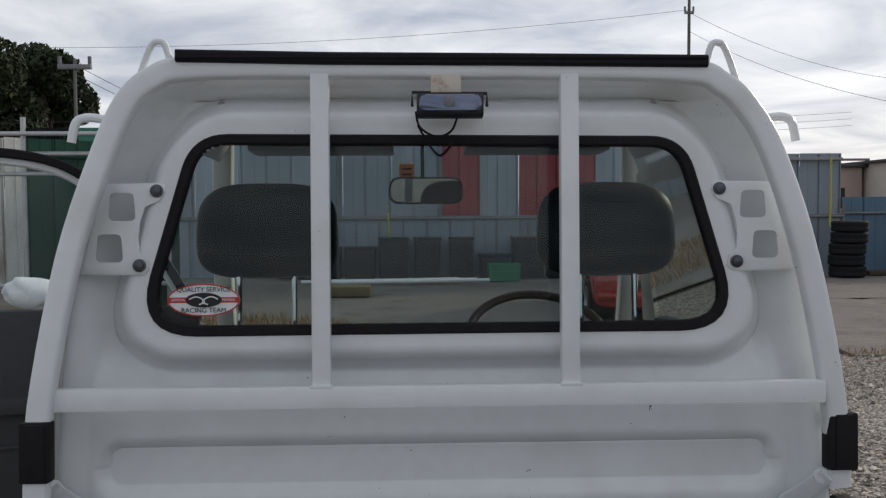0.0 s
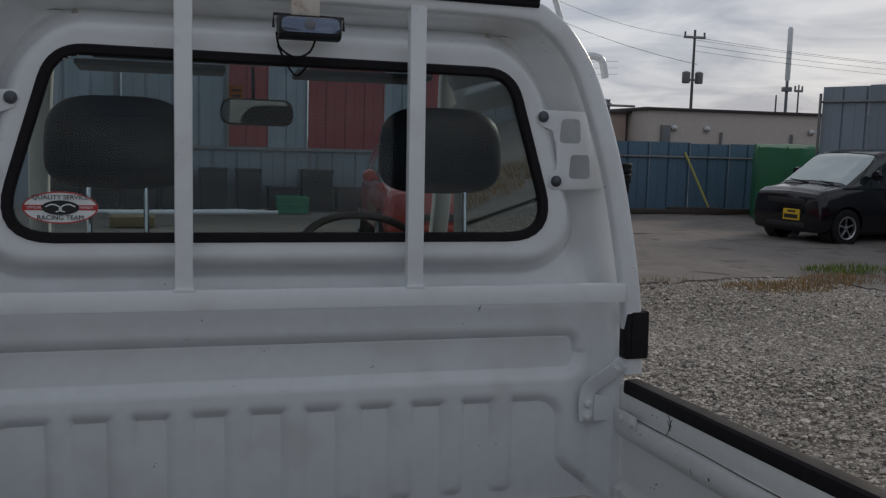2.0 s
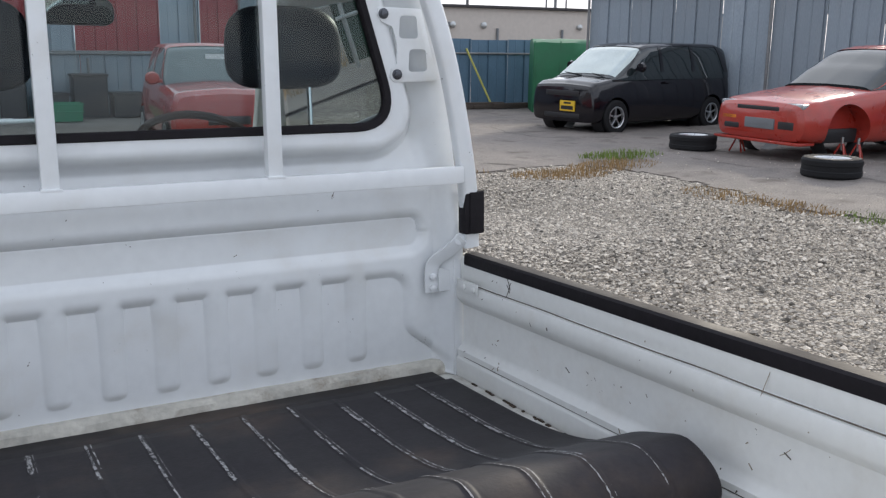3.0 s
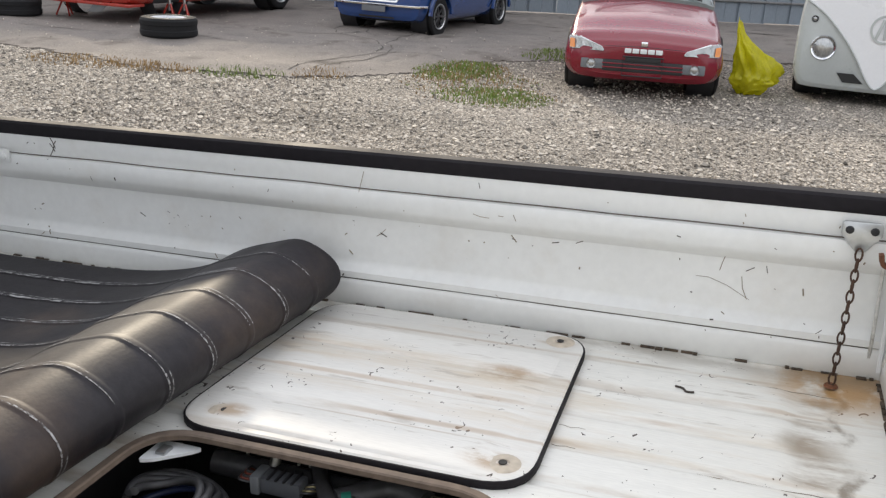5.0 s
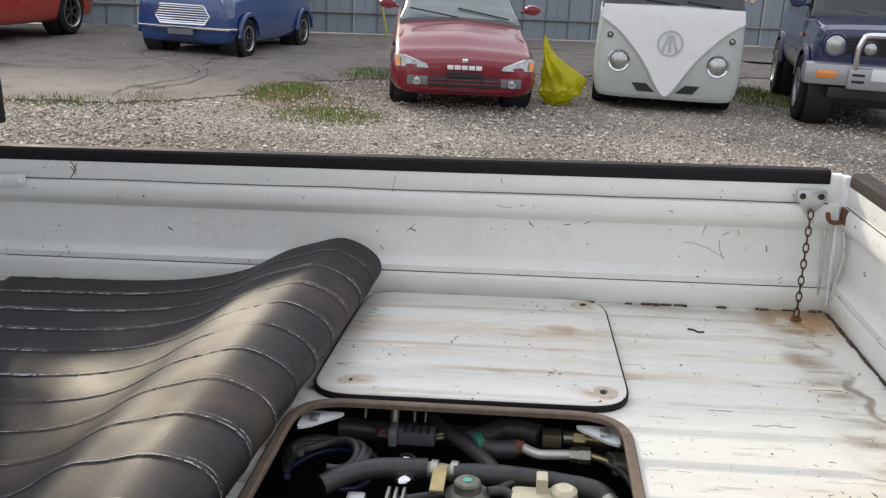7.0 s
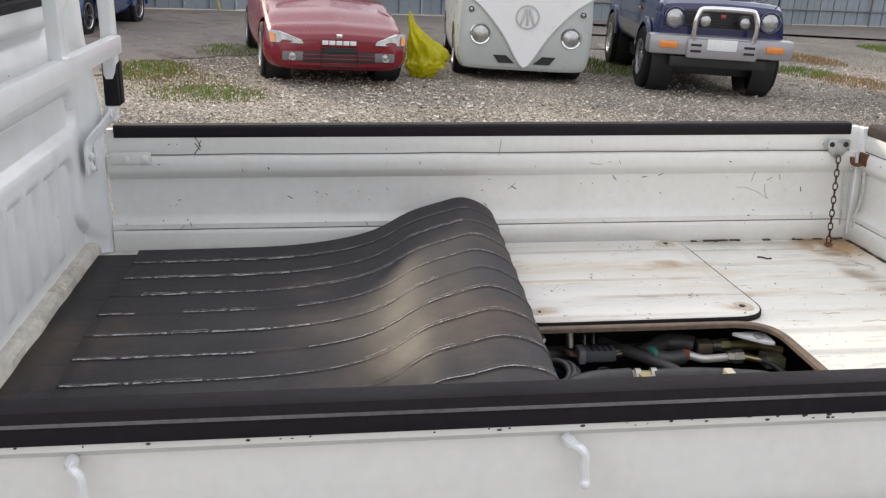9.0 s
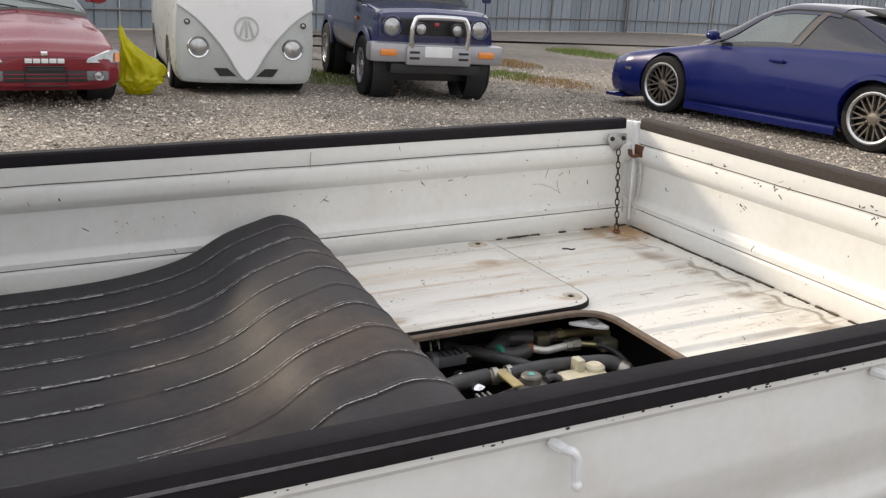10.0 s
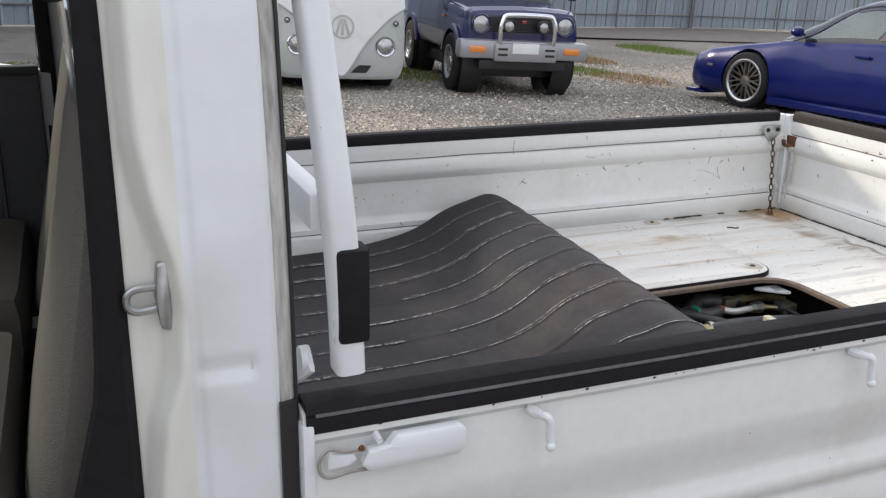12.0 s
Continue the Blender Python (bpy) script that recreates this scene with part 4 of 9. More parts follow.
# rubber mat folded over on itself
def fold(x):
    """Section of the folded mat: (y, z) along its length."""
    w = 0.022 - 0.055 * (x - 0.12)
    h = 0.803 - 0.018 * smoothstep(0.1, -0.6, x)
    return smoothpath([(1.668, 0.6690, 0), (1.35, 0.669, 0), (1.05, 0.670, 0), (0.87, 0.672, 0), (0.785 + w, 0.678, 0), (0.730 + w, 0.697, 0), (0.703 + w, 0.738, 0), (0.722 + w, 0.776, 0),
                       (0.782 + w, h, 0), (0.846 + w, h - 0.013, 0), (0.915 + w * 0.7, 0.767, 0), (0.995 + w * 0.4, 0.724, 0), (1.09, 0.699, 0), (1.22, 0.685, 0), (1.40, 0.681, 0), (1.567 + 0.004 * math.sin(9 * x), 0.680, 0)], 4)


bm = bmesh.new()
nx = 440
rows = []
for i in range(nx + 1):
    x = -0.668 + 1.308 * i / nx
    pts = fold(x)
    row = []
    for j, p in enumerate(pts):
        a, b = pts[max(j - 1, 0)], pts[min(j + 1, len(pts) - 1)]
        t = (b - a).normalized()
        nrm = Vector((-t.y, t.x)) * -1
        ph = (x - 0.02) / 0.105
        r = abs(ph - round(ph)) * 0.105
        hgt = 0.0017 * (1 - smoothstep(0.0045, 0.0090, r)) * (1 if j > 20 else 1 - smoothstep(1.50, 1.55, p.x))
        row.append((x, p.x - nrm.x * hgt, p.y - nrm.y * hgt))
    rows.append(row)
rings(bm, rows, closed=False)
rmat = part("bed_mat", bm, MATRUB, None, smooth=70, matrix=TRUCK)
md = rmat.modifiers.new("thickness", "SOLIDIFY")
md.thickness, md.offset = 0.005, 0
tagged(rmat, "worn black rubber bed mat folded over, pale ridge lines", "rubber mat")

for y0, sy in ((0.222, 1), (0.733, -1)):
    bm = bmesh.new()
    slab(bm, rpoly([(0.122, y0 - 0.01 * sy), (0.122, y0 + 0.062 * sy), (0.108, y0 + 0.052 * sy), (0.072, y0 + 0.012 * sy), (0.060, y0 - 0.01 * sy)], 0.006, 3), lambda u, v, t: (u, v, t), 0.645, 0.650)
    gus = part("hatch_corner_plate", bm, WHITE, truck, "white corner plate inside the hatch opening")
    part("corner_clip", box(bmesh.new(), 0.082, 0.104, y0 + 0.014 * sy - 0.008, y0 + 0.014 * sy + 0.008, 0.650, 0.656, 0.002), STEEL, gus)
# old scuff ring and scratches on the cab's rear wall
SCUFF = mat("grey_scuff_mark", (0.30, 0.29, 0.27), 0.7, var=0.5, fine=300)


def scuff(pts, r=0.0011):
    bm = bmesh.new()
    tube(bm, [(x, back_y(x, z) - 0.0006, z) for x, z in pts], r, n=5)
    part("scuff_mark", bm, SCUFF, backwall)


for a0, a1, rr in ((-1.9, -0.3, 0.034), (-0.3, 0.75, 0.034), (-0.5, 0.7, 0.046), (2.3, 2.7, 0.036), (3.6, 4.2, 0.036), (1.2, 1.45, 0.048), (1.9, 2.15, 0.046)):
    scuff([(-0.6165 + rr * math.cos(a), 1.246 + rr * math.sin(a)) for a in np.linspace(a0, a1, 14)])
scuff([(-0.650, 1.19), (-0.651, 1.209), (-0.646, 1.213), (-0.61, 1.212)])
rng = random.Random(12)
for k in range(34):
    x, z = rng.uniform(-0.6, 0.62), rng.choice((rng.uniform(0.70, 0.95), rng.uniform(0.70, 0.80), rng.uniform(1.08, 1.26)))
    if trapezoid_gap(x, z) < 0.05:
        continue
    L, an = rng.uniform(0.003, 0.022), rng.gauss(1.4, 0.5)
    scuff([(x + L * q * math.cos(an), z + L * q * math.sin(an) + 0.003 * q * q) for q in np.linspace(0, 1, 4)], rng.uniform(0.0004, 0.0011))

# ---- vehicles ----
def wheel(parent, x, y, r, w, rim=ALLOY, rim_r=0.62, style="spoke", spokes=8, side=1, dish=0.02, m=None, lip=None):
    """A road wheel with its axle along x; side=1: the face towards +x."""
    m = m if m is not None else pose(x, y, r, 0, 90 * side, 0)
    bm = bmesh.new()
    h = w / 2
    lathe(bm, [(r * rim_r, -h * 0.8), (r * rim_r * 0.9, -h * 0.2), (0.03, -h * 0.1), (0.03, h * 0.2)], 20, m)
    hub = part("wheel", bm, DARKMETAL, parent)
    bm = bmesh.new()
    lathe(bm, [(r * rim_r, -h * 0.9), (r * 0.80, -h), (r * 0.94, -h * 0.93), (r, -h * 0.7), (r, -h * 0.3), (r * 0.985, -h * 0.25), (r * 0.985, h * 0.25), (r, h * 0.3), (r, h * 0.7), (r * 0.94, h * 0.93), (r * 0.80, h), (r * rim_r, h * 0.9)], 40, m, caps=False)
    part("tyre", bm, TYRE, hub, "black rubber tyre")
    bm = bmesh.new()
    R = r * rim_r
    lathe(bm, [(R * 1.02, h * 0.90), (R * 1.02, h * 1.0), (R * 0.97, h * 1.02), (R * 0.90, h * 0.92), (R * 0.88, h * 0.4)], 32, m, caps=False)
    part("rim_lip", bm, lip or rim, hub, "bright metal rim lip")
    bm = bmesh.new()
    f = h * 0.85 - dish
    if style == "spoke":
        lathe(bm, [(R * 0.20, f - 0.02), (R * 0.20, f + 0.008), (R * 0.10, f + 0.014)], 14, m)
        for k in range(spokes):
            q = m @ pose(0, 0, 0, 0, 0, 360 * k / spokes)
            box(bm, R * 0.12, R * 0.92, -R * 0.07, R * 0.07, f - 0.016, f + 0.006, 0.003, m=q)
    elif style == "mesh":
        lathe(bm, [(R * 0.20, f - 0.02), (R * 0.20, f + 0.008), (R * 0.10, f + 0.014)], 14, m)
        for k in range(spokes):
            for tw in (-34, 34):
                q = m @ pose(0, 0, 0, 0, 0, 360 * k / spokes) @ pose(R * 0.17, 0, 0, 0, 0, tw)
                box(bm, 0, R * 0.79, -R * 0.024, R * 0.024, f - 0.014, f + 0.005, 0.003, m=q)
    else:
        lathe(bm, [(R * 0.90, f - 0.03), (R * 0.75, f + 0.01), (R * 0.55, f + 0.012), (R * 0.35, f - 0.005), (R * 0.25, f + 0.018), (0.01, f + 0.022)], 28, m)
    part("rim", bm, rim, hub, "metal rim centre")
    if style == "disc":
        for k in range(spokes):
            q = m @ pose(0, 0, 0, 0, 0, 360 * k / spokes + 10)
            bm = bmesh.new()
            box(bm, R * 0.58, R * 0.72, -R * 0.07, R * 0.07, f + 0.008, f + 0.0135, 0.002, m=q)
            part("rim_slot", bm, INK, hub)
    return hub


def soft(P, times=2):
    """Corner cutting that keeps the ends."""
    for _ in range(times):
        Q = [P[0]]
        for a, b in zip(P, P[1:]):
            Q += [(a[0] * 0.75 + b[0] * 0.25, a[1] * 0.75 + b[1] * 0.25), (a[0] * 0.25 + b[0] * 0.75, a[1] * 0.25 + b[1] * 0.75)]
        Q.append(P[-1])
        P = Q
    return P


def dense(st, k=6):
    """Stations filled in smoothly (monotone, so that nothing overshoots)."""
    P = np.array(st, float)
    out = []
    for i in range(len(P) - 1):
        for j in range(k):
            t = j / k
            e = t if i in (0, len(P) - 2) else t * 0.5 + 0.5 * (t * t * (3 - 2 * t))
            q = P[i] + (P[i + 1] - P[i]) * e
            q[0] = P[i][0] + (P[i + 1][0] - P[i][0]) * t
            out.append(q)
    out.append(P[-1])
    A = np.array(out)
    for _ in range(2):
        B = A.copy()
        B[1:-1, 1:] = 0.25 * A[:-2, 1:] + 0.5 * A[1:-1, 1:] + 0.25 * A[2:, 1:]
        A = B
    return A


class Hull:
    """A car's skin lofted along y. at(y, s, side): s runs from 0, the middle of the underside, to 1, the middle of the top."""

    def __init__(self, stations, upper=False):
        self.A, self.upper = dense(stations), upper

    def outline(self, y):
        v = [float(np.interp(-y, -self.A[:, 0], self.A[:, k])) for k in range(1, self.A.shape[1])]
        if self.upper:
            z0, zb, wb, zr, wr = v
            P = [(0, z0), (wb, z0), (wb, zb), (wr, zr - 0.05), (wr - 0.10, zr - 0.012), (0, zr)]
        else:
            zb, wb, zm, wm, zs, ws, zt = v
            P = [(0, zb), (wb * 0.8, zb), (wb, zb + 0.03), (wm, zm), (ws, zs), (ws - 0.09, zs + 0.6 * (zt - zs)), (0, zt)]
        return soft(P)

    def at(self, y, s, side=1):
        o = self.outline(y)
        f = s * (len(o) - 1)
        i = min(int(f), len(o) - 2)
        t = f - i
        return Vector((side * (o[i][0] * (1 - t) + o[i + 1][0] * t), y, o[i][1] * (1 - t) + o[i + 1][1] * t))

    def mesh(self):
        bm = bmesh.new()
        rows = []
        for y in self.A[:, 0]:
            o = self.outline(y)
            rows.append([(x, y, z) for x, z in o] + [(-x, y, z) for x, z in o[-2:0:-1]])
        rings(bm, rows)
        return bm

    def strip(self, c0, c1, side=1, off=0.004, na=10, nb=10, bm=None):
        """A panel on the skin between two lines, each given by its ends ((y, s), (y, s)); side 0: across the top from s on one side to s on the other."""
        bm = bm or bmesh.new()
        rows = []
        for i in range(na + 1):
            u = i / na
            a = [c0[0][k] + (c0[1][k] - c0[0][k]) * u for k in (0, 1)]
            b = [c1[0][k] + (c1[1][k] - c1[0][k]) * u for k in (0, 1)]
            row = []
            for j in range(nb + 1):
                t = j / nb
                y = a[0] + (b[0] - a[0]) * t
                if side == 0:
                    q = -(1 - a[1]) + ((1 - a[1]) + (1 - b[1])) * t
                    s, sd = 1 - abs(q), (1 if q >= 0 else -1)
                else:
                    s, sd = a[1] + (b[1] - a[1]) * t, side
                p = self.at(y, s, sd)
                e = 0.004
                du = self.at(y + e, s, sd) - self.at(y - e, s, sd)
                dv = self.at(y, min(1, s + e), sd) - self.at(y, max(0, s - e), sd)
                n = du.cross(dv)
                n = n.normalized() if n.length > 1e-9 else Vector((0, 0, 1))
                if n.x * sd + n.z < 0:
                    n = -n
                if abs(s - 1) < 0.01:
                    n.x = 0
                row.append(p + n * off)
            rows.append(row)
        rings(bm, rows, closed=False)
        return bm


def arches(ob, ys, r, z, w):
    cuts = []
    for y in ys:
        for s in (-1, 1):
            cb = bmesh.new()
            lathe(cb, [(r, 0), (r, 0.30)], 28, pose(w - 0.24 if s > 0 else -(w - 0.24) - 0.30, y, z, 0, 90, 0))
            cuts.append(cb)
    return carve(ob, cuts)


def vehicle(name, label, m, lower, upper, paint, wheels, wr, ww, track, rim, style, spokes, rim_r=0.62, gap=0.035, glass=None, skip=(), lip=None, category="car"):
    car = thing(name, label, category, m)
    S, T = Hull(lower), Hull(upper, True)
    body = part("body", S.mesh(), paint, car, smooth=45)
    arches(body, wheels, wr + gap, wr + 0.01, track + ww / 2)
    part("glasshouse", T.mesh(), glass or CARGLASS, car, "dark reflecting windows", smooth=45)
    for i, y in enumerate(wheels):
        for s in (-1, 1):
            if (i, s) not in skip:
                wheel(car, s * track, y, wr, ww, rim, rim_r, style, spokes, s, lip=lip)
            bm = bmesh.new()
            lathe(bm, [(wr + gap + 0.005, 0), (wr + gap + 0.005, 0.235)], 24, pose(s * (track - 0.20) if s > 0 else s * (track - 0.20) - 0.235, y, wr + 0.01, 0, 90, 0), caps=False)
            part("wheel_well", bm, BLACKPL, car)
    bm = bmesh.new()
    box(bm, -track + 0.1, track - 0.1, wheels[1] - 0.2, wheels[0] + 0.2, 0.16 * wr / 0.27, 0.35, 0.02)
    part("underbody", bm, BLACKPL, car)
    return car, S, T


def heading(x, y, a, z=0.0):
    return pose(x, y, z, 0, 0, a)


def disc(car, name, x, y, z, r, material, depth=0.05, label="", tilt=(0, 0), rim=None, dome=0.25):
    """A round lamp or badge that faces forwards (+y), on its housing."""
    q = pose(x, y, z, tilt[0], 0, tilt[1]) @ pose(0, 0, 0, -90)
    bm = bmesh.new()
    lathe(bm, [(r, -depth), (r, 0.0), (r * 0.8, r * dome * 0.5), (r * 0.4, r * dome * 0.9), (0.001, r * dome)], 24, q)
    ob = part(name, bm, material, car, label)
    if rim:
        bm = bmesh.new()
        lathe(bm, [(r * 1.22, -depth), (r * 1.22, 0.004), (r * 1.12, 0.016), (r * 1.0, 0.010), (r * 0.98, -0.01)], 24, q, caps=False)
        part("lamp_ring", bm, rim, ob, "round lamp surround")
    return ob


def block(car, name, x0, x1, y0, y1, z0, z1, material, bevel=0.01, label="", m=None):
    return part(name, box(bmesh.new(), x0, x1, y0, y1, z0, z1, bevel, m=m), material, car, label)


def glass_trim(car, T, paint, y_front, y_roof, y_back_roof, y_back, belt=0.42, edge=0.62, b_pillars=(), wide=0.06):
    """Roof panel and pillars in body colour over the glasshouse."""
    part("roof", T.strip(((y_roof, edge), (y_back_roof, edge)), ((y_roof, edge), (y_back_roof, edge)), 0, 0.008, 16, 16), paint, car)
    for sd in (-1, 1):
        part("front_pillar", T.strip(((y_front, belt), (y_front - wide, belt)), ((y_roof + wide * 0.3, edge + 0.02), (y_roof - wide * 0.7, edge + 0.02)), sd, 0.008), paint, car)
        part("rear_pillar", T.strip(((y_back, belt), (y_back + wide * 1.6, belt)), ((y_back_roof - wide * 0.5, edge + 0.02), (y_back_roof + wide, edge + 0.02)), sd, 0.008), paint, car)
        for y in b_pillars:
            part("middle_pillar", T.strip(((y, belt), (y - wide, belt)), ((y, edge + 0.02), (y - wide, edge + 0.02)), sd, 0.007), paint, car)


def seam(car, S, pts, side, w=0.006):
    """A door gap on the skin, through (y, s) points."""
    bm = bmesh.new()
    P = [S.at(y, s, side) + Vector((side * 0.0015, 0, 0)) for y, s in pts]
    tube(bm, P, w / 2, n=5)
    return part("panel_gap", bm, INK, car)


def wing_mirror(car, x, y, z, paint, s, a=0.09, h=0.055):
    bm = bmesh.new()
    lathe(bm, [(0.01, -0.05), (h * 0.8, -0.045), (h, 0.0), (h * 0.85, 0.03), (0.01, 0.05)], 14, pose(x + s * a, y, z, 90) @ Matrix.Diagonal((a / h, 1, 1, 1)))
    box(bm, min(x - s * 0.03, x + s * 0.05), max(x - s * 0.03, x + s * 0.05), y - 0.02, y + 0.02, z - h * 0.7, z - h * 0.2, 0.005)
    return part("wing_mirror", bm, paint, car, "door mirror")


def wiper(car, p0, p1):
    bm = bmesh.new()
    tube(bm, [p0, p1], 0.008, n=6)
    return part("wiper", bm, BLACKPL, car, "black wiper")


# --- red convertible; local +y forwards, origin under the front axle ---
beat, S, T = vehicle("convertible_car", "small faded red two-seat convertible parked on gravel", heading(7.92, 1.12, 98.0),
    # y, sill z, sill w, mid z, mid w, shoulder z, shoulder w, top z
    [(0.60, 0.20, 0.50, 0.30, 0.55, 0.40, 0.52, 0.44), (0.55, 0.15, 0.58, 0.28, 0.64, 0.44, 0.60, 0.49), (0.42, 0.14, 0.64, 0.30, 0.70, 0.50, 0.65, 0.555), (0.0, 0.14, 0.66, 0.34, 0.705, 0.60, 0.665, 0.68),
     (-0.60, 0.14, 0.66, 0.40, 0.705, 0.70, 0.66, 0.80), (-1.5, 0.14, 0.66, 0.42, 0.705, 0.76, 0.655, 0.82), (-2.3, 0.15, 0.65, 0.42, 0.70, 0.78, 0.65, 0.82), (-2.62, 0.24, 0.60, 0.45, 0.65, 0.74, 0.60, 0.80), (-2.68, 0.30, 0.56, 0.5, 0.60, 0.70, 0.56, 0.76)],
    [(-0.50, 0.6, 0.76, 0.62, 0.80, 0.60), (-0.62, 0.6, 0.78, 0.62, 0.88, 0.58), (-1.0, 0.6, 0.80, 0.62, 1.12, 0.52), (-1.12, 0.6, 0.80, 0.62, 1.17, 0.51), (-1.5, 0.6, 0.80, 0.62, 1.19, 0.51), (-1.8, 0.6, 0.80, 0.61, 1.10, 0.50), (-2.1, 0.6, 0.80, 0.58, 0.86, 0.52)],
    # the glass colour is made pale in place of the windscreen's glare
    BEAT_RED, (0.0, -2.28), 0.265, 0.155, 0.615, ALLOY, "disc", 12, glass=mat("pale_windscreen_glass", (0.16, 0.19, 0.19), 0.05, var=0.15, spec=0.9))
part("soft_top", T.strip(((-1.12, 0.5), (-2.08, 0.45)), ((-1.12, 0.5), (-2.08, 0.45)), 0, 0.006, 16, 16), BLACKPL, beat, "black folding soft top")
part("windscreen_frame", T.strip(((-1.02, 0.60), (-1.12, 0.60)), ((-1.02, 0.60), (-1.12, 0.60)), 0, 0.008, 4, 16), BEAT_RED, beat)
for sd in (-1, 1):
    part("windscreen_pillar", T.strip(((-0.50, 0.42), (-0.60, 0.42)), ((-1.02, 0.66), (-1.12, 0.66)), sd, 0.008), BLACKPAINT, beat)
    wing_mirror(beat, sd * 0.66, -0.62, 0.90, BEAT_RED, sd)
    # wedge headlamps
    bm = bmesh.new()
    ol = [(sd * 0.645, 0.395), (sd * 0.655, 0.505), (sd * 0.56, 0.50), (sd * 0.36, 0.435), (sd * 0.33, 0.395)]
    slab(bm, rpoly(ol, 0.02, 3), lambda u, v, t: (u, t - 1.7 * max(0, abs(u) - 0.44) ** 2 - 0.25 * (v - 0.4), v), 0.50, 0.622, round_edge=0.008)
    hl = part("headlamp", bm, LENS, beat, "clear wedge-shaped headlamp")
    if sd:
        bm = bmesh.new()
        slab(bm, rpoly([(sd * 0.640, 0.405), (sd * 0.645, 0.485), (sd * 0.60, 0.48), (sd * 0.595, 0.405)], 0.01, 2), lambda u, v, t: (u, t - 1.7 * max(0, abs(u) - 0.44) ** 2 - 0.25 * (v - 0.4), v), 0.610, 0.626)
        part("turn_signal", bm, AMBER, hl, "amber turn signal")
    disc(beat, "fog_lamp", sd * 0.44, 0.618, 0.285, 0.036, LENS, 0.06, "round fog lamp", rim=CHROME)
    block(beat, "grille_bezel", sd * 0.43 - 0.10, sd * 0.43 + 0.10, 0.50, 0.611, 0.240, 0.325, GREYPL, 0.012)
block(beat, "grille", -0.345, 0.345, 0.50, 0.612, 0.228, 0.328, BLACKPL, 0.012, "dark lower grille")
for z in (0.262, 0.296):
    block(beat, "grille_bar", -0.345, 0.345, 0.55, 0.617, z - 0.006, z + 0.006, BEAT_RED, 0.003)
bm = bmesh.new()
tube(bm, [(-0.17, 0.636, 0.20), (0.17, 0.636, 0.20), (0.17, 0.636, 0.365), (-0.17, 0.636, 0.365)], 0.007, n=6, loop=True)
part("plate_frame", bm, BLACKPL, beat, "empty number plate frame")
block(beat, "plate_bracket", -0.15, 0.15, 0.604, 0.630, 0.32, 0.36, BLACKPL, 0.004)
for k in range(5):
    block(beat, "hood_letter", -0.158 + 0.066 * k, -0.158 + 0.066 * k + 0.056, 0.585, 0.616, 0.392, 0.430, PLATEWHITE, 0.003, "white letter shape", m=None)
block(beat, "hood_badge", -0.028, 0.028, 0.565, 0.592, 0.452, 0.490, CHROME, 0.006)
bm = bmesh.new()
tube(bm, [S.at(0.55, 0.60, -1), S.at(0.585, 0.70, -1), S.at(0.59, 0.85, -1), S.at(0.592, 0.995, 1), S.at(0.59, 0.85, 1), S.at(0.585, 0.70, 1), S.at(0.55, 0.60, 1)], 0.003, n=5)
part("hood_gap", bm, INK, beat)
wiper(beat, (-0.50, -0.50, 0.80), (0.02, -0.60, 0.885)); wiper(beat, (0.02, -0.46, 0.80), (0.52, -0.56, 0.87))
block(beat, "windscreen_paper", 0.05, 0.22, -0.965, -0.955, 1.03, 1.13, PLATEWHITE, 0.0, "white paper behind the windscreen", m=pose(0, -0.30, 0.43, 30) @ pose(0, 0, 0))
for sd in (-1, 1):
    seam(beat, S, [(-0.5, 0.36), (-0.52, 0.5), (-0.6, 0.66)], sd); seam(beat, S, [(-1.6, 0.36), (-1.6, 0.66)], sd)

# --- little van with a V front ---
van, S, T = vehicle("classic_style_van", "white and pale grey small van with round headlamps and V-shaped front", heading(8.50, -0.93, 86.0),
    [(0.36, 0.17, 0.64, 0.5, 0.66, 0.95, 0.62, 1.00), (0.335, 0.13, 0.68, 0.5, 0.705, 1.0, 0.675, 1.04), (0.24, 0.12, 0.70, 0.5, 0.725, 1.02, 0.695, 1.07), (-0.3, 0.12, 0.70, 0.5, 0.73, 1.03, 0.70, 1.08),
     (-2.3, 0.12, 0.70, 0.5, 0.73, 1.03, 0.70, 1.08), (-2.7, 0.16, 0.69, 0.5, 0.71, 1.03, 0.69, 1.06), (-2.76, 0.22, 0.64, 0.5, 0.66, 1.0, 0.65, 1.03)],
    [(0.31, 0.95, 1.01, 0.675, 1.06, 0.66), (0.20, 0.95, 1.03, 0.68, 1.45, 0.62), (0.06, 0.95, 1.04, 0.69, 1.80, 0.59), (-0.15, 0.95, 1.04, 0.69, 1.88, 0.59), (-2.4, 0.95, 1.04, 0.69, 1.88, 0.59), (-2.7, 0.95, 1.04, 0.68, 1.78, 0.58), (-2.74, 0.95, 1.04, 0.66, 1.70, 0.57)],
    VANGREY, (-0.30, -2.15), 0.255, 0.145, 0.64, ALLOY, "disc", 8, category="van")
glass_trim(van, T, VANWHITE, 0.27, 0.02, -2.55, -2.72, b_pillars=(-0.85, -1.7), wide=0.07)
fy = lambda u, v, t: (u, 0.364 + t - 1.2 * max(0, abs(u) - 0.56) ** 2 - 0.5 * max(0, v - 0.92) ** 2, v)
vline = [(0.0, 0.165), (0.05, 0.20), (0.12, 0.30), (0.19, 0.42), (0.30, 0.57), (0.47, 0.75), (0.60, 0.85), (0.685, 0.90)]
bm = bmesh.new()
vz = [0.166, 0.18, 0.20, 0.25, 0.30, 0.36, 0.42, 0.50, 0.57, 0.66, 0.75, 0.80, 0.85, 0.90, 0.96, 1.0, 1.03]
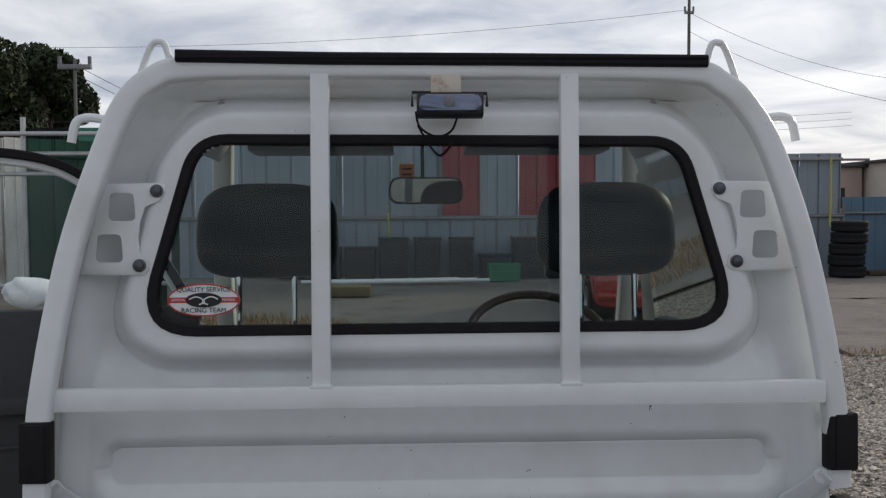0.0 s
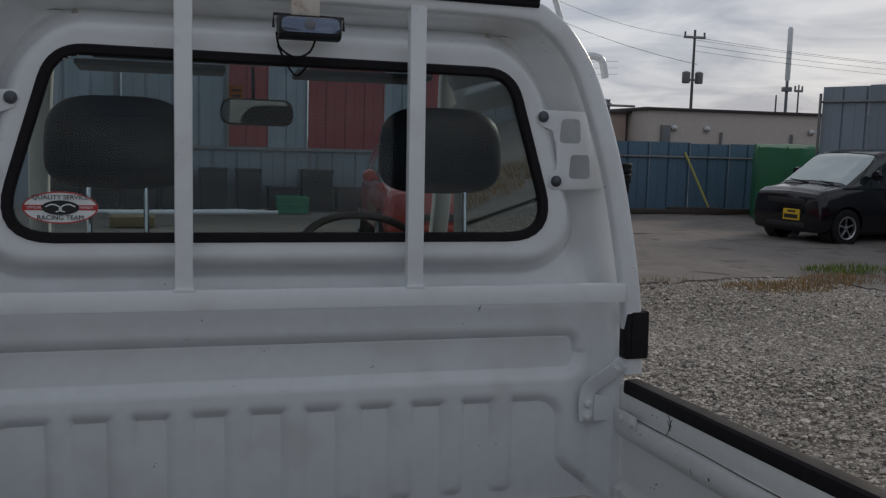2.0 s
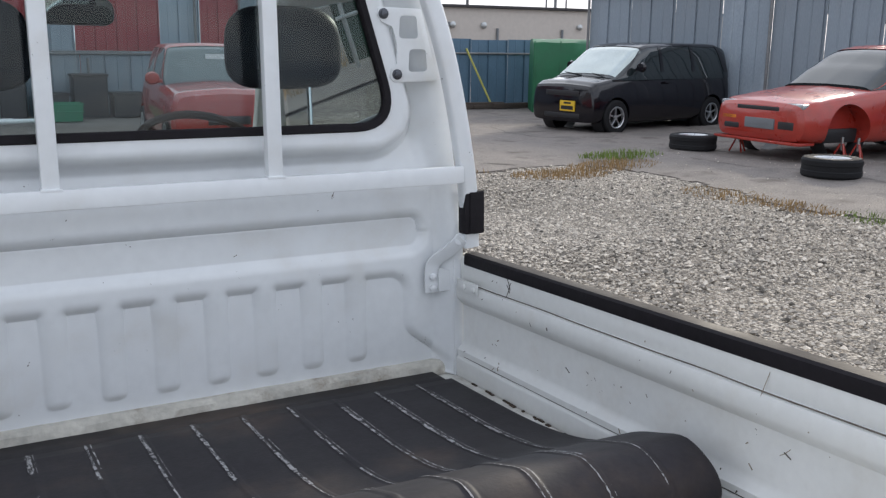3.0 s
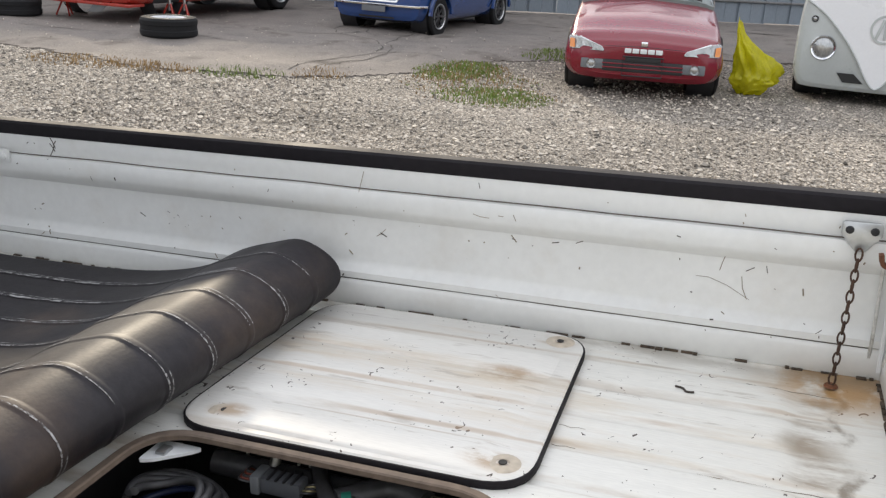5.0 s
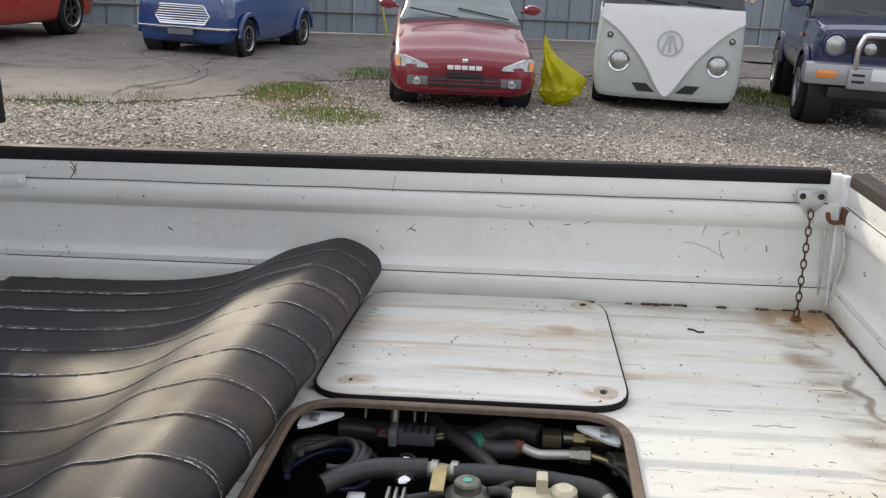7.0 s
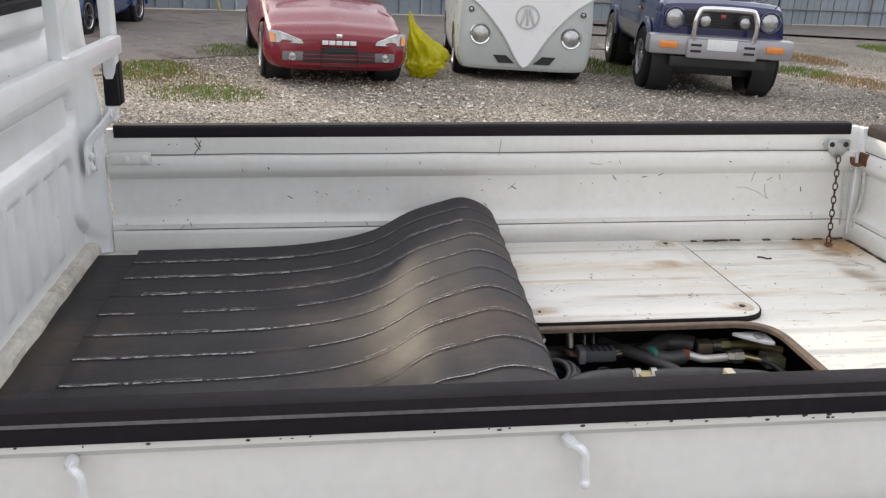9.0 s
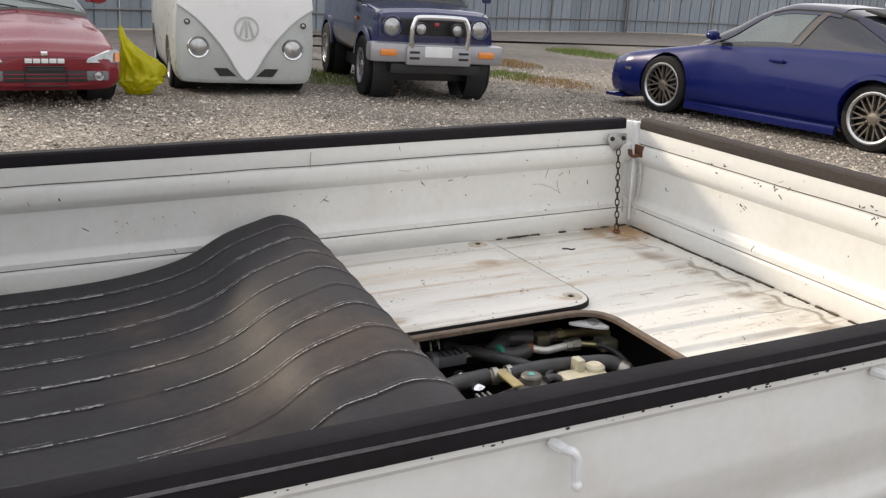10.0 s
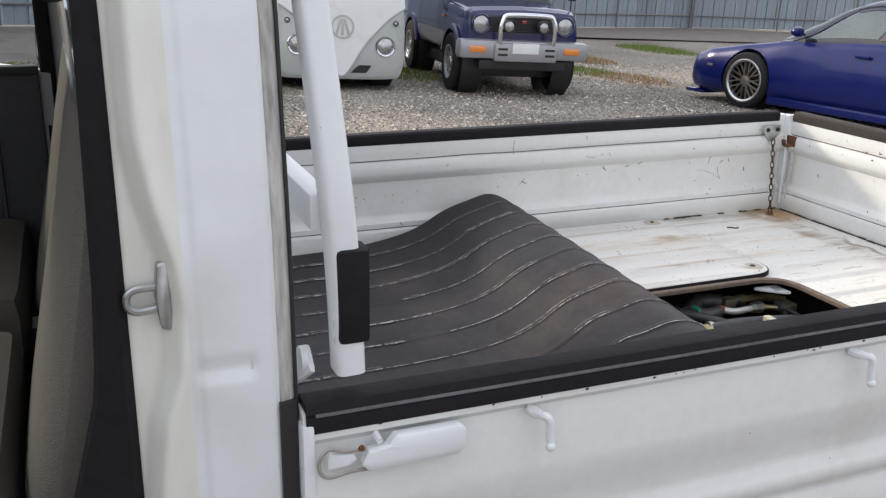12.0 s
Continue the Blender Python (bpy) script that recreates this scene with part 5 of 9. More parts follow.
rings(bm, [[fy(lerp([q[1] for q in vline] + [1.1], [q[0] for q in vline] + [0.66], z) * k / 6, z, 0.010) for k in range(-6, 7)] for z in vz], closed=False)
part("front_v_panel", bm, VANWHITE, van, "white V-shaped front panel")
for sd in (-1, 1):
    bm = bmesh.new()
    tube(bm, smoothpath([fy(sd * u, v, 0.012) for u, v in vline], 4), 0.009, n=6)
    part("v_moulding", bm, VANGREY, van)
    disc(van, "headlamp", sd * 0.478, 0.362, 0.49, 0.092, LENS, 0.06, "round clear headlamp", rim=CHROME)
    disc(van, "turn_signal", sd * 0.585, 0.362, 0.735, 0.024, LENS, 0.05, "small round lamp", rim=BLACKPL)
    bm = bmesh.new()
    slab(bm, [(sd * 0.33, 0.285), (sd * 0.19, 0.285), (sd * 0.10, 0.205), (sd * 0.27, 0.205)], lambda u, v, t: (u, t, v), 0.34, 0.372)
    part("front_vent", bm, INK, van, "black slanted vent")
    wing_mirror(van, sd * 0.69, 0.08, 1.16, CHROME, sd, 0.06, 0.07)
    wiper(van, (-0.34 + 0.40 * sd * 0.5 + 0.1, 0.33, 1.05), (-0.02 + 0.40 * sd * 0.5 + 0.1, 0.315, 1.085))
    part("side_moulding", tube(bmesh.new(), [S.at(y, 0.64, sd) for y in np.linspace(0.30, -2.7, 12)], 0.012, n=6), VANWHITE, van)
    part("upper_side", S.strip(((0.28, 0.64), (-2.7, 0.64)), ((0.28, 0.86), (-2.7, 0.86)), sd, 0.004), VANWHITE, van)
    seam(van, S, [(-0.12, 0.36), (-0.12, 0.66)], sd); seam(van, S, [(-0.95, 0.36), (-0.95, 0.66)], sd)
bm = bmesh.new()
lathe(bm, [(0.125, -0.02), (0.125, 0.006), (0.106, 0.006), (0.106, -0.02)], 32, pose(0, 0.378, 0.685, -90), caps=False)
badge = part("round_badge", bm, VANGREY, van, "grey ring badge")
for x, w in ((-0.045, 16), (0.045, -16), (0.0, 0)):
    part("badge_bar", box(bmesh.new(), -0.012, 0.012, -0.004, 0.004, -0.088, 0.088, 0.002, m=pose(x, 0.382, 0.685, 0, w, 0)), VANGREY, badge)

# --- small off-roader ---
jeep, S, T = vehicle("small_offroader", "navy and silver small off-roader with bull bar and round headlamps", heading(8.27, -2.92, 82),
    [(0.52, 0.50, 0.58, 0.66, 0.62, 0.86, 0.58, 0.90), (0.50, 0.44, 0.62, 0.62, 0.66, 0.90, 0.62, 0.945), (0.40, 0.42, 0.62, 0.62, 0.675, 0.93, 0.63, 0.98), (-0.30, 0.40, 0.62, 0.62, 0.685, 0.97, 0.64, 1.03),
     (-0.50, 0.40, 0.64, 0.62, 0.69, 1.01, 0.66, 1.05), (-2.3, 0.40, 0.64, 0.62, 0.69, 1.03, 0.66, 1.06), (-2.55, 0.42, 0.63, 0.62, 0.67, 1.02, 0.65, 1.05), (-2.6, 0.46, 0.6, 0.62, 0.63, 1.0, 0.62, 1.03)],
    [(-0.35, 0.95, 1.00, 0.63, 1.05, 0.62), (-0.55, 0.95, 1.02, 0.65, 1.32, 0.58), (-0.78, 0.95, 1.03, 0.65, 1.60, 0.55), (-0.95, 0.95, 1.03, 0.65, 1.66, 0.55), (-2.35, 0.95, 1.03, 0.65, 1.66, 0.55), (-2.52, 0.95, 1.03, 0.64, 1.55, 0.55), (-2.58, 0.95, 1.03, 0.62, 1.4, 0.56)],
    NAVY, (0.05, -2.15), 0.325, 0.20, 0.615, ALLOY, "disc", 8, rim_r=0.58, gap=0.06)
glass_trim(jeep, T, NAVY, -0.33, -0.82, -2.4, -2.55, b_pillars=(-1.55,), wide=0.08)
block(jeep, "grille", -0.60, 0.60, 0.44, 0.535, 0.70, 0.875, BLACKPL, 0.02, "black slatted grille")
for z in np.linspace(0.72, 0.855, 6):
    block(jeep, "grille_slat", -0.58, 0.58, 0.50, 0.545, z - 0.005, z + 0.005, BLACKPL, 0.002)
for sd in (-1, 1):
    disc(jeep, "headlamp", sd * 0.485, 0.540, 0.785, 0.092, LENS, 0.06, "round clear headlamp", rim=NAVY)
    disc(jeep, "driving_lamp", sd * 0.20, 0.66, 0.775, 0.058, LENS, 0.05, "round driving lamp", rim=BLACKPL)
    block(jeep, "turn_signal", sd * 0.54 - 0.09, sd * 0.54 + 0.09, 0.50, 0.672, 0.49, 0.56, AMBER, 0.01, "amber turn signal")
    bm = bmesh.new()
    lathe(bm, [(0.39, -0.03), (0.42, 0.0), (0.42, 0.03), (0.36, 0.03)], 24, pose(sd * 0.675, 0.05, 0.335, 0, 90 * sd, 0), caps=False)
    bmesh.ops.bisect_plane(bm, geom=bm.verts[:] + bm.edges[:] + bm.faces[:], plane_co=(0, 0, 0.42), plane_no=(0, 0, 1), clear_inner=True)
    part("arch_flare", bm, NAVY, jeep)
    bm = bmesh.new()
    lathe(bm, [(0.39, -0.03), (0.42, 0.0), (0.42, 0.03), (0.36, 0.03)], 24, pose(sd * 0.675, -2.15, 0.335, 0, 90 * sd, 0), caps=False)
    bmesh.ops.bisect_plane(bm, geom=bm.verts[:] + bm.edges[:] + bm.faces[:], plane_co=(0, 0, 0.42), plane_no=(0, 0, 1), clear_inner=True)
    part("arch_flare", bm, NAVY, jeep)
    part("lower_side_panel", S.strip(((-0.34, 0.34), (-1.75, 0.34)), ((-0.34, 0.50), (-1.75, 0.50)), sd, 0.005), SILVERPAINT, jeep, "silver-grey lower door panel")
    wing_mirror(jeep, sd * 0.66, -0.62, 1.14, NAVY, sd, 0.08, 0.07)
    seam(jeep, S, [(-0.55, 0.36), (-0.55, 0.68)], sd); seam(jeep, S, [(-1.55, 0.36), (-1.55, 0.68)], sd)
    block(jeep, "side_marker", sd * 0.685 - 0.01, sd * 0.685 + 0.01, -0.42, -0.36, 0.80, 0.83, AMBER, 0.003)
bumper = block(jeep, "bumper", -0.74, 0.74, 0.42, 0.66, 0.42, 0.625, SILVERPAINT, 0.05, "silver moulded bumper")
block(jeep, "bumper_centre", -0.36, 0.36, 0.60, 0.705, 0.40, 0.60, SILVERPAINT, 0.03)
block(jeep, "number_plate", -0.14, 0.16, 0.700, 0.712, 0.49, 0.60, PLATEWHITE, 0.004, "plain white front plate")
for sd in (-1, 1):
    for z in (0.475, 0.535):
        block(jeep, "bumper_slot", sd * 0.27 - 0.055, sd * 0.27 + 0.055, 0.690, 0.708, z - 0.012, z + 0.012, INK, 0.002)
block(jeep, "air_dam", -0.50, 0.50, 0.46, 0.60, 0.30, 0.41, BLACKPL, 0.02)
bm = bmesh.new()
tube(bm, smoothpath([(-0.30, 0.68, 0.58), (-0.31, 0.70, 0.74), (-0.28, 0.70, 0.86), (-0.2, 0.70, 0.895), (0.2, 0.70, 0.895), (0.28, 0.70, 0.86), (0.31, 0.70, 0.74), (0.30, 0.68, 0.58)], 5), 0.027, n=12)
part("bull_bar", bm, CHROME, jeep, "bright tubular bull bar")
block(jeep, "grille_badge", -0.025, 0.025, 0.54, 0.556, 0.80, 0.84, REDLENS, 0.004)
bm = bmesh.new()
tube(bm, [(-0.60, 0.36, 0.95), (-0.60, 0.36, 1.08)], 0.008, n=6)
box(bm, -0.66, -0.56, 0.33, 0.37, 1.06, 1.15, 0.02)
part("fender_mirror", bm, NAVY, jeep, "navy mirror on the front wing")
wiper(jeep, (-0.35, -0.36, 1.06), (0.10, -0.42, 1.10)); wiper(jeep, (0.10, -0.36, 1.06), (0.52, -0.42, 1.10))

# --- blue coupe ---
coupe, S, T = vehicle("sports_coupe", "cobalt blue two-door sports coupe with rear wing and mesh wheels", heading(7.09, -6.08, -78.5),
    [(0.90, 0.20, 0.60, 0.34, 0.66, 0.48, 0.60, 0.52), (0.84, 0.12, 0.70, 0.32, 0.76, 0.52, 0.70, 0.57), (0.60, 0.11, 0.80, 0.34, 0.825, 0.60, 0.75, 0.645), (0.0, 0.13, 0.80, 0.38, 0.845, 0.70, 0.77, 0.75), (-0.55, 0.13, 0.82, 0.42, 0.85, 0.79, 0.78, 0.83),
     (-1.4, 0.14, 0.82, 0.45, 0.855, 0.84, 0.79, 0.88), (-2.1, 0.14, 0.83, 0.47, 0.862, 0.86, 0.79, 0.92), (-2.6, 0.15, 0.84, 0.50, 0.872, 0.87, 0.78, 0.93), (-3.1, 0.20, 0.80, 0.52, 0.84, 0.85, 0.76, 0.92), (-3.34, 0.26, 0.76, 0.55, 0.79, 0.80, 0.73, 0.89), (-3.40, 0.32, 0.72, 0.56, 0.74, 0.76, 0.70, 0.84)],
    [(-0.32, 0.70, 0.79, 0.72, 0.83, 0.70), (-0.60, 0.70, 0.81, 0.76, 0.98, 0.64), (-1.02, 0.70, 0.84, 0.77, 1.21, 0.56), (-1.30, 0.70, 0.85, 0.77, 1.285, 0.54), (-1.75, 0.70, 0.87, 0.77, 1.285, 0.53), (-2.25, 0.70, 0.89, 0.76, 1.17, 0.54), (-2.8, 0.70, 0.90, 0.72, 0.98, 0.58), (-3.0, 0.70, 0.90, 0.68, 0.92, 0.60)],
    COBALT, (0.0, -2.475), 0.312, 0.22, 0.735, BRONZE, "mesh", 10, rim_r=0.76, gap=0.028, lip=ALLOY, glass=mat("coupe_dark_glass", (0.020, 0.022, 0.030), 0.03, var=0.3, scale=2, spec=0.8))
# opaque pale colour stands in for daylight seen through the door windows
PALEPANE = mat("coupe_door_glass", (0.10, 0.125, 0.13), 0.03, var=0.35, scale=3, spec=0.9)
part("roof", T.strip(((-1.12, 0.57), (-1.85, 0.57)), ((-1.12, 0.57), (-1.85, 0.57)), 0, 0.008, 14, 16), mat("dark_blue_roof", (0.012, 0.014, 0.04), 0.25, coat=0.8), coupe, "dark blue-black roof")
for sd in (-1, 1):
    part("front_pillar", T.strip(((-0.34, 0.40), (-0.48, 0.40)), ((-1.10, 0.62), (-1.20, 0.62)), sd, 0.008), mat("dark_pillar", (0.02, 0.022, 0.05), 0.3), coupe)
    part("middle_pillar", T.strip(((-1.50, 0.41), (-1.57, 0.41)), ((-1.66, 0.60), (-1.74, 0.60)), sd, 0.008), mat("brown_pillar_trim", (0.085, 0.075, 0.07), 0.5), coupe, "brown-grey window pillar")
    part("rear_pillar", T.strip(((-2.70, 0.41), (-3.0, 0.41)), ((-1.90, 0.62), (-2.10, 0.66)), sd, 0.008), mat("dark_pillar", (0.02, 0.022, 0.05), 0.3), coupe)
    part("door_glass", T.strip(((-0.62, 0.42), (-1.47, 0.42)), ((-1.14, 0.60), (-1.63, 0.60)), sd, 0.003), PALEPANE, coupe, "pale opaque door window")
    part("roof_rail", tube(bmesh.new(), [T.at(y, 0.60, sd) + Vector((0, 0, 0.004)) for y in np.linspace(-1.1, -2.0, 10)], 0.014, n=6), BLACKPL, coupe)
    seam(coupe, S, [(-0.40, 0.36), (-0.42, 0.5), (-0.50, 0.68)], sd); seam(coupe, S, [(-1.62, 0.36), (-1.58, 0.5), (-1.54, 0.68)], sd)
    part("door_handle", box(bmesh.new(), sd * 0.835 - 0.012, sd * 0.835 + 0.012, -1.48, -1.32, 0.70, 0.735, 0.01), COBALT, coupe)
    wing_mirror(coupe, sd * 0.77, -0.62, 0.90, COBALT, sd, 0.08, 0.055)
    part("side_skirt", box(bmesh.new(), sd * 0.84 - 0.03, sd * 0.84 + 0.02, -2.15, -0.36, 0.10, 0.19, 0.02), COBALT, coupe, "blue side skirt")
    bm = bmesh.new()
    lathe(bm, [(0.345, -0.06), (0.385, -0.01), (0.375, 0.03), (0.335, 0.035)], 28, pose(sd * 0.855, -2.475, 0.325, 0, 90 * sd, 0), caps=False)
    bmesh.ops.bisect_plane(bm, geom=bm.verts[:] + bm.edges[:] + bm.faces[:], plane_co=(0, 0, 0.38), plane_no=(0, 0, 1), clear_inner=True)
    part("rear_arch_flare", bm, COBALT, coupe, "blue riveted arch flare")
    part("tail_lamp", box(bmesh.new(), sd * 0.48 - 0.27, sd * 0.48 + 0.27, -3.425, -3.34, 0.69, 0.84, 0.02), mat("dark_lamp_panel", (0.02, 0.012, 0.012), 0.15, coat=1), coupe, "dark tail lamp panel")
    for k, q in enumerate((REDLENS, LENS, REDLENS)):
        qm = pose(sd * (0.34 + 0.13 * k), -3.425, 0.765, 90)
        part("round_lamp", lathe(bmesh.new(), [(0.05, -0.01), (0.05, 0.004), (0.02, 0.012)], 16, qm), q, coupe)
    part("side_marker", box(bmesh.new(), sd * 0.80 - 0.012, sd * 0.80 + 0.012, 0.50, 0.58, 0.42, 0.45, 0.004), LENS, coupe)
block(coupe, "rear_wing", -0.72, 0.72, -3.44, -3.16, 0.995, 1.025, COBALT, 0.012, "blue rear wing")
for sd in (-1, 1):
    bm = bmesh.new()
    slab(bm, [(-2.98, 0.89), (-3.32, 0.87), (-3.47, 1.05), (-3.17, 1.025)], lambda u, v, t: (sd * (0.66 + t), u, v), 0, 0.06)
    part("wing_support", bm, COBALT, coupe)
part("roof_spoiler", box(bmesh.new(), -0.45, 0.45, -2.24, -2.00, -0.016, 0.020, 0.014, m=pose(0, 0, 1.228) @ pose(0, -2.12, 0, 13) @ pose(0, 2.12, 0)), BLACKPL, coupe, "black roof spoiler lip")
part("front_lip", box(bmesh.new(), -0.76, 0.76, 0.62, 0.90, 0.085, 0.125, 0.015), COBALT, coupe)
part("exhaust", lathe(bmesh.new(), [(0.055, 0), (0.06, 0.36), (0.048, 0.36), (0.045, 0.1)], 16, pose(-0.45, -3.12, 0.24, 90)), DARKMETAL, coupe, "large round exhaust pipe")
part("rear_bumper", box(bmesh.new(), -0.76, 0.76, -3.46, -3.08, 0.25, 0.640, 0.085), COBALT, coupe, "blue rear bumper")
part("rear_panel", box(bmesh.new(), -0.72, 0.72, -3.418, -3.33, 0.66, 0.85, 0.02), mat("dark_rear_panel", (0.012, 0.012, 0.016), 0.25, coat=0.5), coupe, "dark panel between the tail lamps")
part("plate_recess", box(bmesh.new(), -0.20, 0.20, -3.466, -3.40, 0.40, 0.53, 0.01), INK, coupe)

# --- classic small saloon ---
mini, S, T = vehicle("small_classic_saloon", "blue classic small saloon with chrome bumper and slatted grille", heading(10.67, 4.75, 83),
    [(0.46, 0.26, 0.52, 0.45, 0.56, 0.66, 0.52, 0.70), (0.43, 0.20, 0.58, 0.45, 0.63, 0.72, 0.58, 0.78), (0.30, 0.18, 0.62, 0.45, 0.67, 0.76, 0.61, 0.84), (-0.1, 0.17, 0.63, 0.45, 0.685, 0.80, 0.63, 0.88), (-0.6, 0.17, 0.64, 0.45, 0.695, 0.84, 0.65, 0.92),
     (-1.9, 0.17, 0.64, 0.45, 0.69, 0.84, 0.65, 0.91), (-2.3, 0.20, 0.62, 0.45, 0.66, 0.80, 0.61, 0.88), (-2.45, 0.28, 0.56, 0.45, 0.60, 0.74, 0.56, 0.80)],
    [(-0.36, 0.75, 0.84, 0.60, 0.90, 0.58), (-0.52, 0.75, 0.86, 0.62, 1.08, 0.56), (-0.72, 0.75, 0.86, 0.63, 1.29, 0.52), (-0.92, 0.75, 0.86, 0.63, 1.35, 0.51), (-1.8, 0.75, 0.86, 0.63, 1.35, 0.51), (-2.05, 0.75, 0.86, 0.61, 1.22, 0.51), (-2.22, 0.75, 0.86, 0.58, 0.92, 0.54)],
    MINI_BLUE, (0.0, -1.95), 0.255, 0.165, 0.605, GUNMETAL, "spoke", 8, lip=ALLOY)
glass_trim(mini, T, MINI_BLUE, -0.36, -0.80, -1.9, -2.2, b_pillars=(-1.25,), wide=0.06)
gl = rpoly([(-0.30, 0.43), (0.30, 0.43), (0.37, 0.52), (0.29, 0.655), (-0.29, 0.655), (-0.37, 0.52)], 0.03, 3)
part("grille", slab(bmesh.new(), gl, lambda u, v, t: (u, t - 0.12 * u * u, v), 0.42, 0.468), BLACKPL, mini, "dark grille opening")
for z in np.linspace(0.455, 0.63, 7):
    hw = lerp([0.43, 0.52, 0.655], [0.30, 0.37, 0.29], z)
    part("grille_slat", tube(bmesh.new(), [(x, 0.474 - 0.12 * x * x, z) for x in np.linspace(-hw, hw, 8)], 0.0085, n=6), CHROME, mini, "chrome grille slat")
part("grille_surround", tube(bmesh.new(), [(x, 0.476 - 0.12 * x * x, z) for x, z in gl], 0.012, n=6, loop=True), CHROME, mini, "chrome grille surround")
for sd in (-1, 1):
    disc(mini, "headlamp", sd * 0.455, 0.425, 0.665, 0.085, LENS, 0.10, "round clear headlamp", rim=CHROME)
    disc(mini, "turn_signal", sd * 0.47, 0.435, 0.50, 0.032, AMBER, 0.08)
    part("arch_flare", tube(bmesh.new(), [(sd * 0.70, 0.30 * math.cos(a), 0.265 + 0.30 * math.sin(a)) for a in np.linspace(0.05, math.pi - 0.05, 14)], 0, n=8, squash=(0.022, 0.03)), MINI_BLUE, mini, "blue wheel arch flare")
    part("arch_flare", tube(bmesh.new(), [(sd * 0.70, -1.95 + 0.30 * math.cos(a), 0.265 + 0.30 * math.sin(a)) for a in np.linspace(0.05, math.pi - 0.05, 14)], 0, n=8, squash=(0.022, 0.03)), MINI_BLUE, mini)
    part("door_handle", box(bmesh.new(), sd * 0.665, sd * 0.69, -1.12, -1.02, 0.72, 0.745, 0.006), CHROME, mini)
    seam(mini, S, [(-0.28, 0.36), (-0.28, 0.68)], sd); seam(mini, S, [(-1.22, 0.36), (-1.22, 0.68)], sd)
part("bumper", tube(bmesh.new(), smoothpath([(-0.66, 0.34, 0.385), (-0.60, 0.44, 0.385), (-0.3, 0.50, 0.385), (0.3, 0.50, 0.385), (0.60, 0.44, 0.385), (0.66, 0.34, 0.385)], 5), 0, n=10, squash=(0.028, 0.014)), CHROME, mini, "chrome front bumper")
block(mini, "number_plate", -0.17, 0.17, 0.515, 0.525, 0.30, 0.405, GREYPL, 0.004, "dark blank plate holder")
block(mini, "lower_grille", -0.26, 0.26, 0.40, 0.45, 0.215, 0.29, BLACKPL, 0.01)
block(mini, "hood_badge", -0.018, 0.018, 0.41, 0.425, 0.725, 0.775, CHROME, 0.006)

# --- red hatchback on stands ---
redcar, S, T = vehicle("hatchback_car", "orange-red hatchback raised on stands with front wheels removed", heading(9.35, 7.96, 86, 0.08),
    [(0.70, 0.28, 0.60, 0.40, 0.66, 0.58, 0.62, 0.62), (0.66, 0.20, 0.70, 0.40, 0.755, 0.62, 0.70, 0.67), (0.48, 0.18, 0.76, 0.40, 0.815, 0.66, 0.75, 0.72), (0.0, 0.17, 0.78, 0.42, 0.83, 0.72, 0.77, 0.79), (-0.6, 0.17, 0.78, 0.45, 0.835, 0.80, 0.78, 0.86),
     (-2.4, 0.17, 0.78, 0.47, 0.835, 0.85, 0.78, 0.90), (-3.0, 0.20, 0.76, 0.47, 0.80, 0.85, 0.75, 0.90), (-3.15, 0.30, 0.70, 0.5, 0.74, 0.80, 0.70, 0.86)],
    [(-0.42, 0.75, 0.82, 0.70, 0.87, 0.68), (-0.72, 0.75, 0.84, 0.75, 1.08, 0.64), (-1.1, 0.75, 0.86, 0.75, 1.30, 0.58), (-1.4, 0.75, 0.87, 0.75, 1.36, 0.57), (-2.3, 0.75, 0.88, 0.75, 1.34, 0.57), (-2.8, 0.75, 0.88, 0.72, 1.08, 0.6), (-3.0, 0.75, 0.88, 0.7, 0.94, 0.62)],
    RED, (0.0, -2.42), 0.30, 0.20, 0.715, GUNMETAL, "spoke", 6, rim_r=0.70, gap=0.05, skip=((0, 1), (0, -1)), lip=ALLOY)
glass_trim(redcar, T, RED, -0.42, -1.15, -2.4, -2.95, b_pillars=(-1.5,), wide=0.06)
block(redcar, "intercooler", -0.30, 0.20, 0.60, 0.716, 0.33, 0.46, GREYPL, 0.01, "grey finned intercooler")
block(redcar, "bumper_opening", -0.62, -0.34, 0.60, 0.702, 0.33, 0.45, BLACKPL, 0.02)
block(redcar, "bumper_opening", 0.30, 0.58, 0.60, 0.704, 0.30, 0.38, BLACKPL, 0.02)
block(redcar, "upper_grille", -0.36, 0.36, 0.62, 0.705, 0.555, 0.61, BLACKPL, 0.015, "dark upper grille")
block(redcar, "front_lip", -0.72, 0.72, 0.45, 0.74, 0.165, 0.20, RED, 0.012, "red front lip")
block(redcar, "bumper_lamp", 0.36, 0.62, 0.60, 0.700, 0.42, 0.48, AMBER, 0.01)
for sd in (-1, 1):
    block(redcar, "headlamp", sd * 0.55 - 0.15, sd * 0.55 + 0.15, 0.50, 0.668, 0.55, 0.66, LENS, 0.03, "clear headlamp")
    seam(redcar, S, [(-0.45, 0.36), (-0.48, 0.68)], sd); seam(redcar, S, [(-1.6, 0.36), (-1.6, 0.68)], sd)

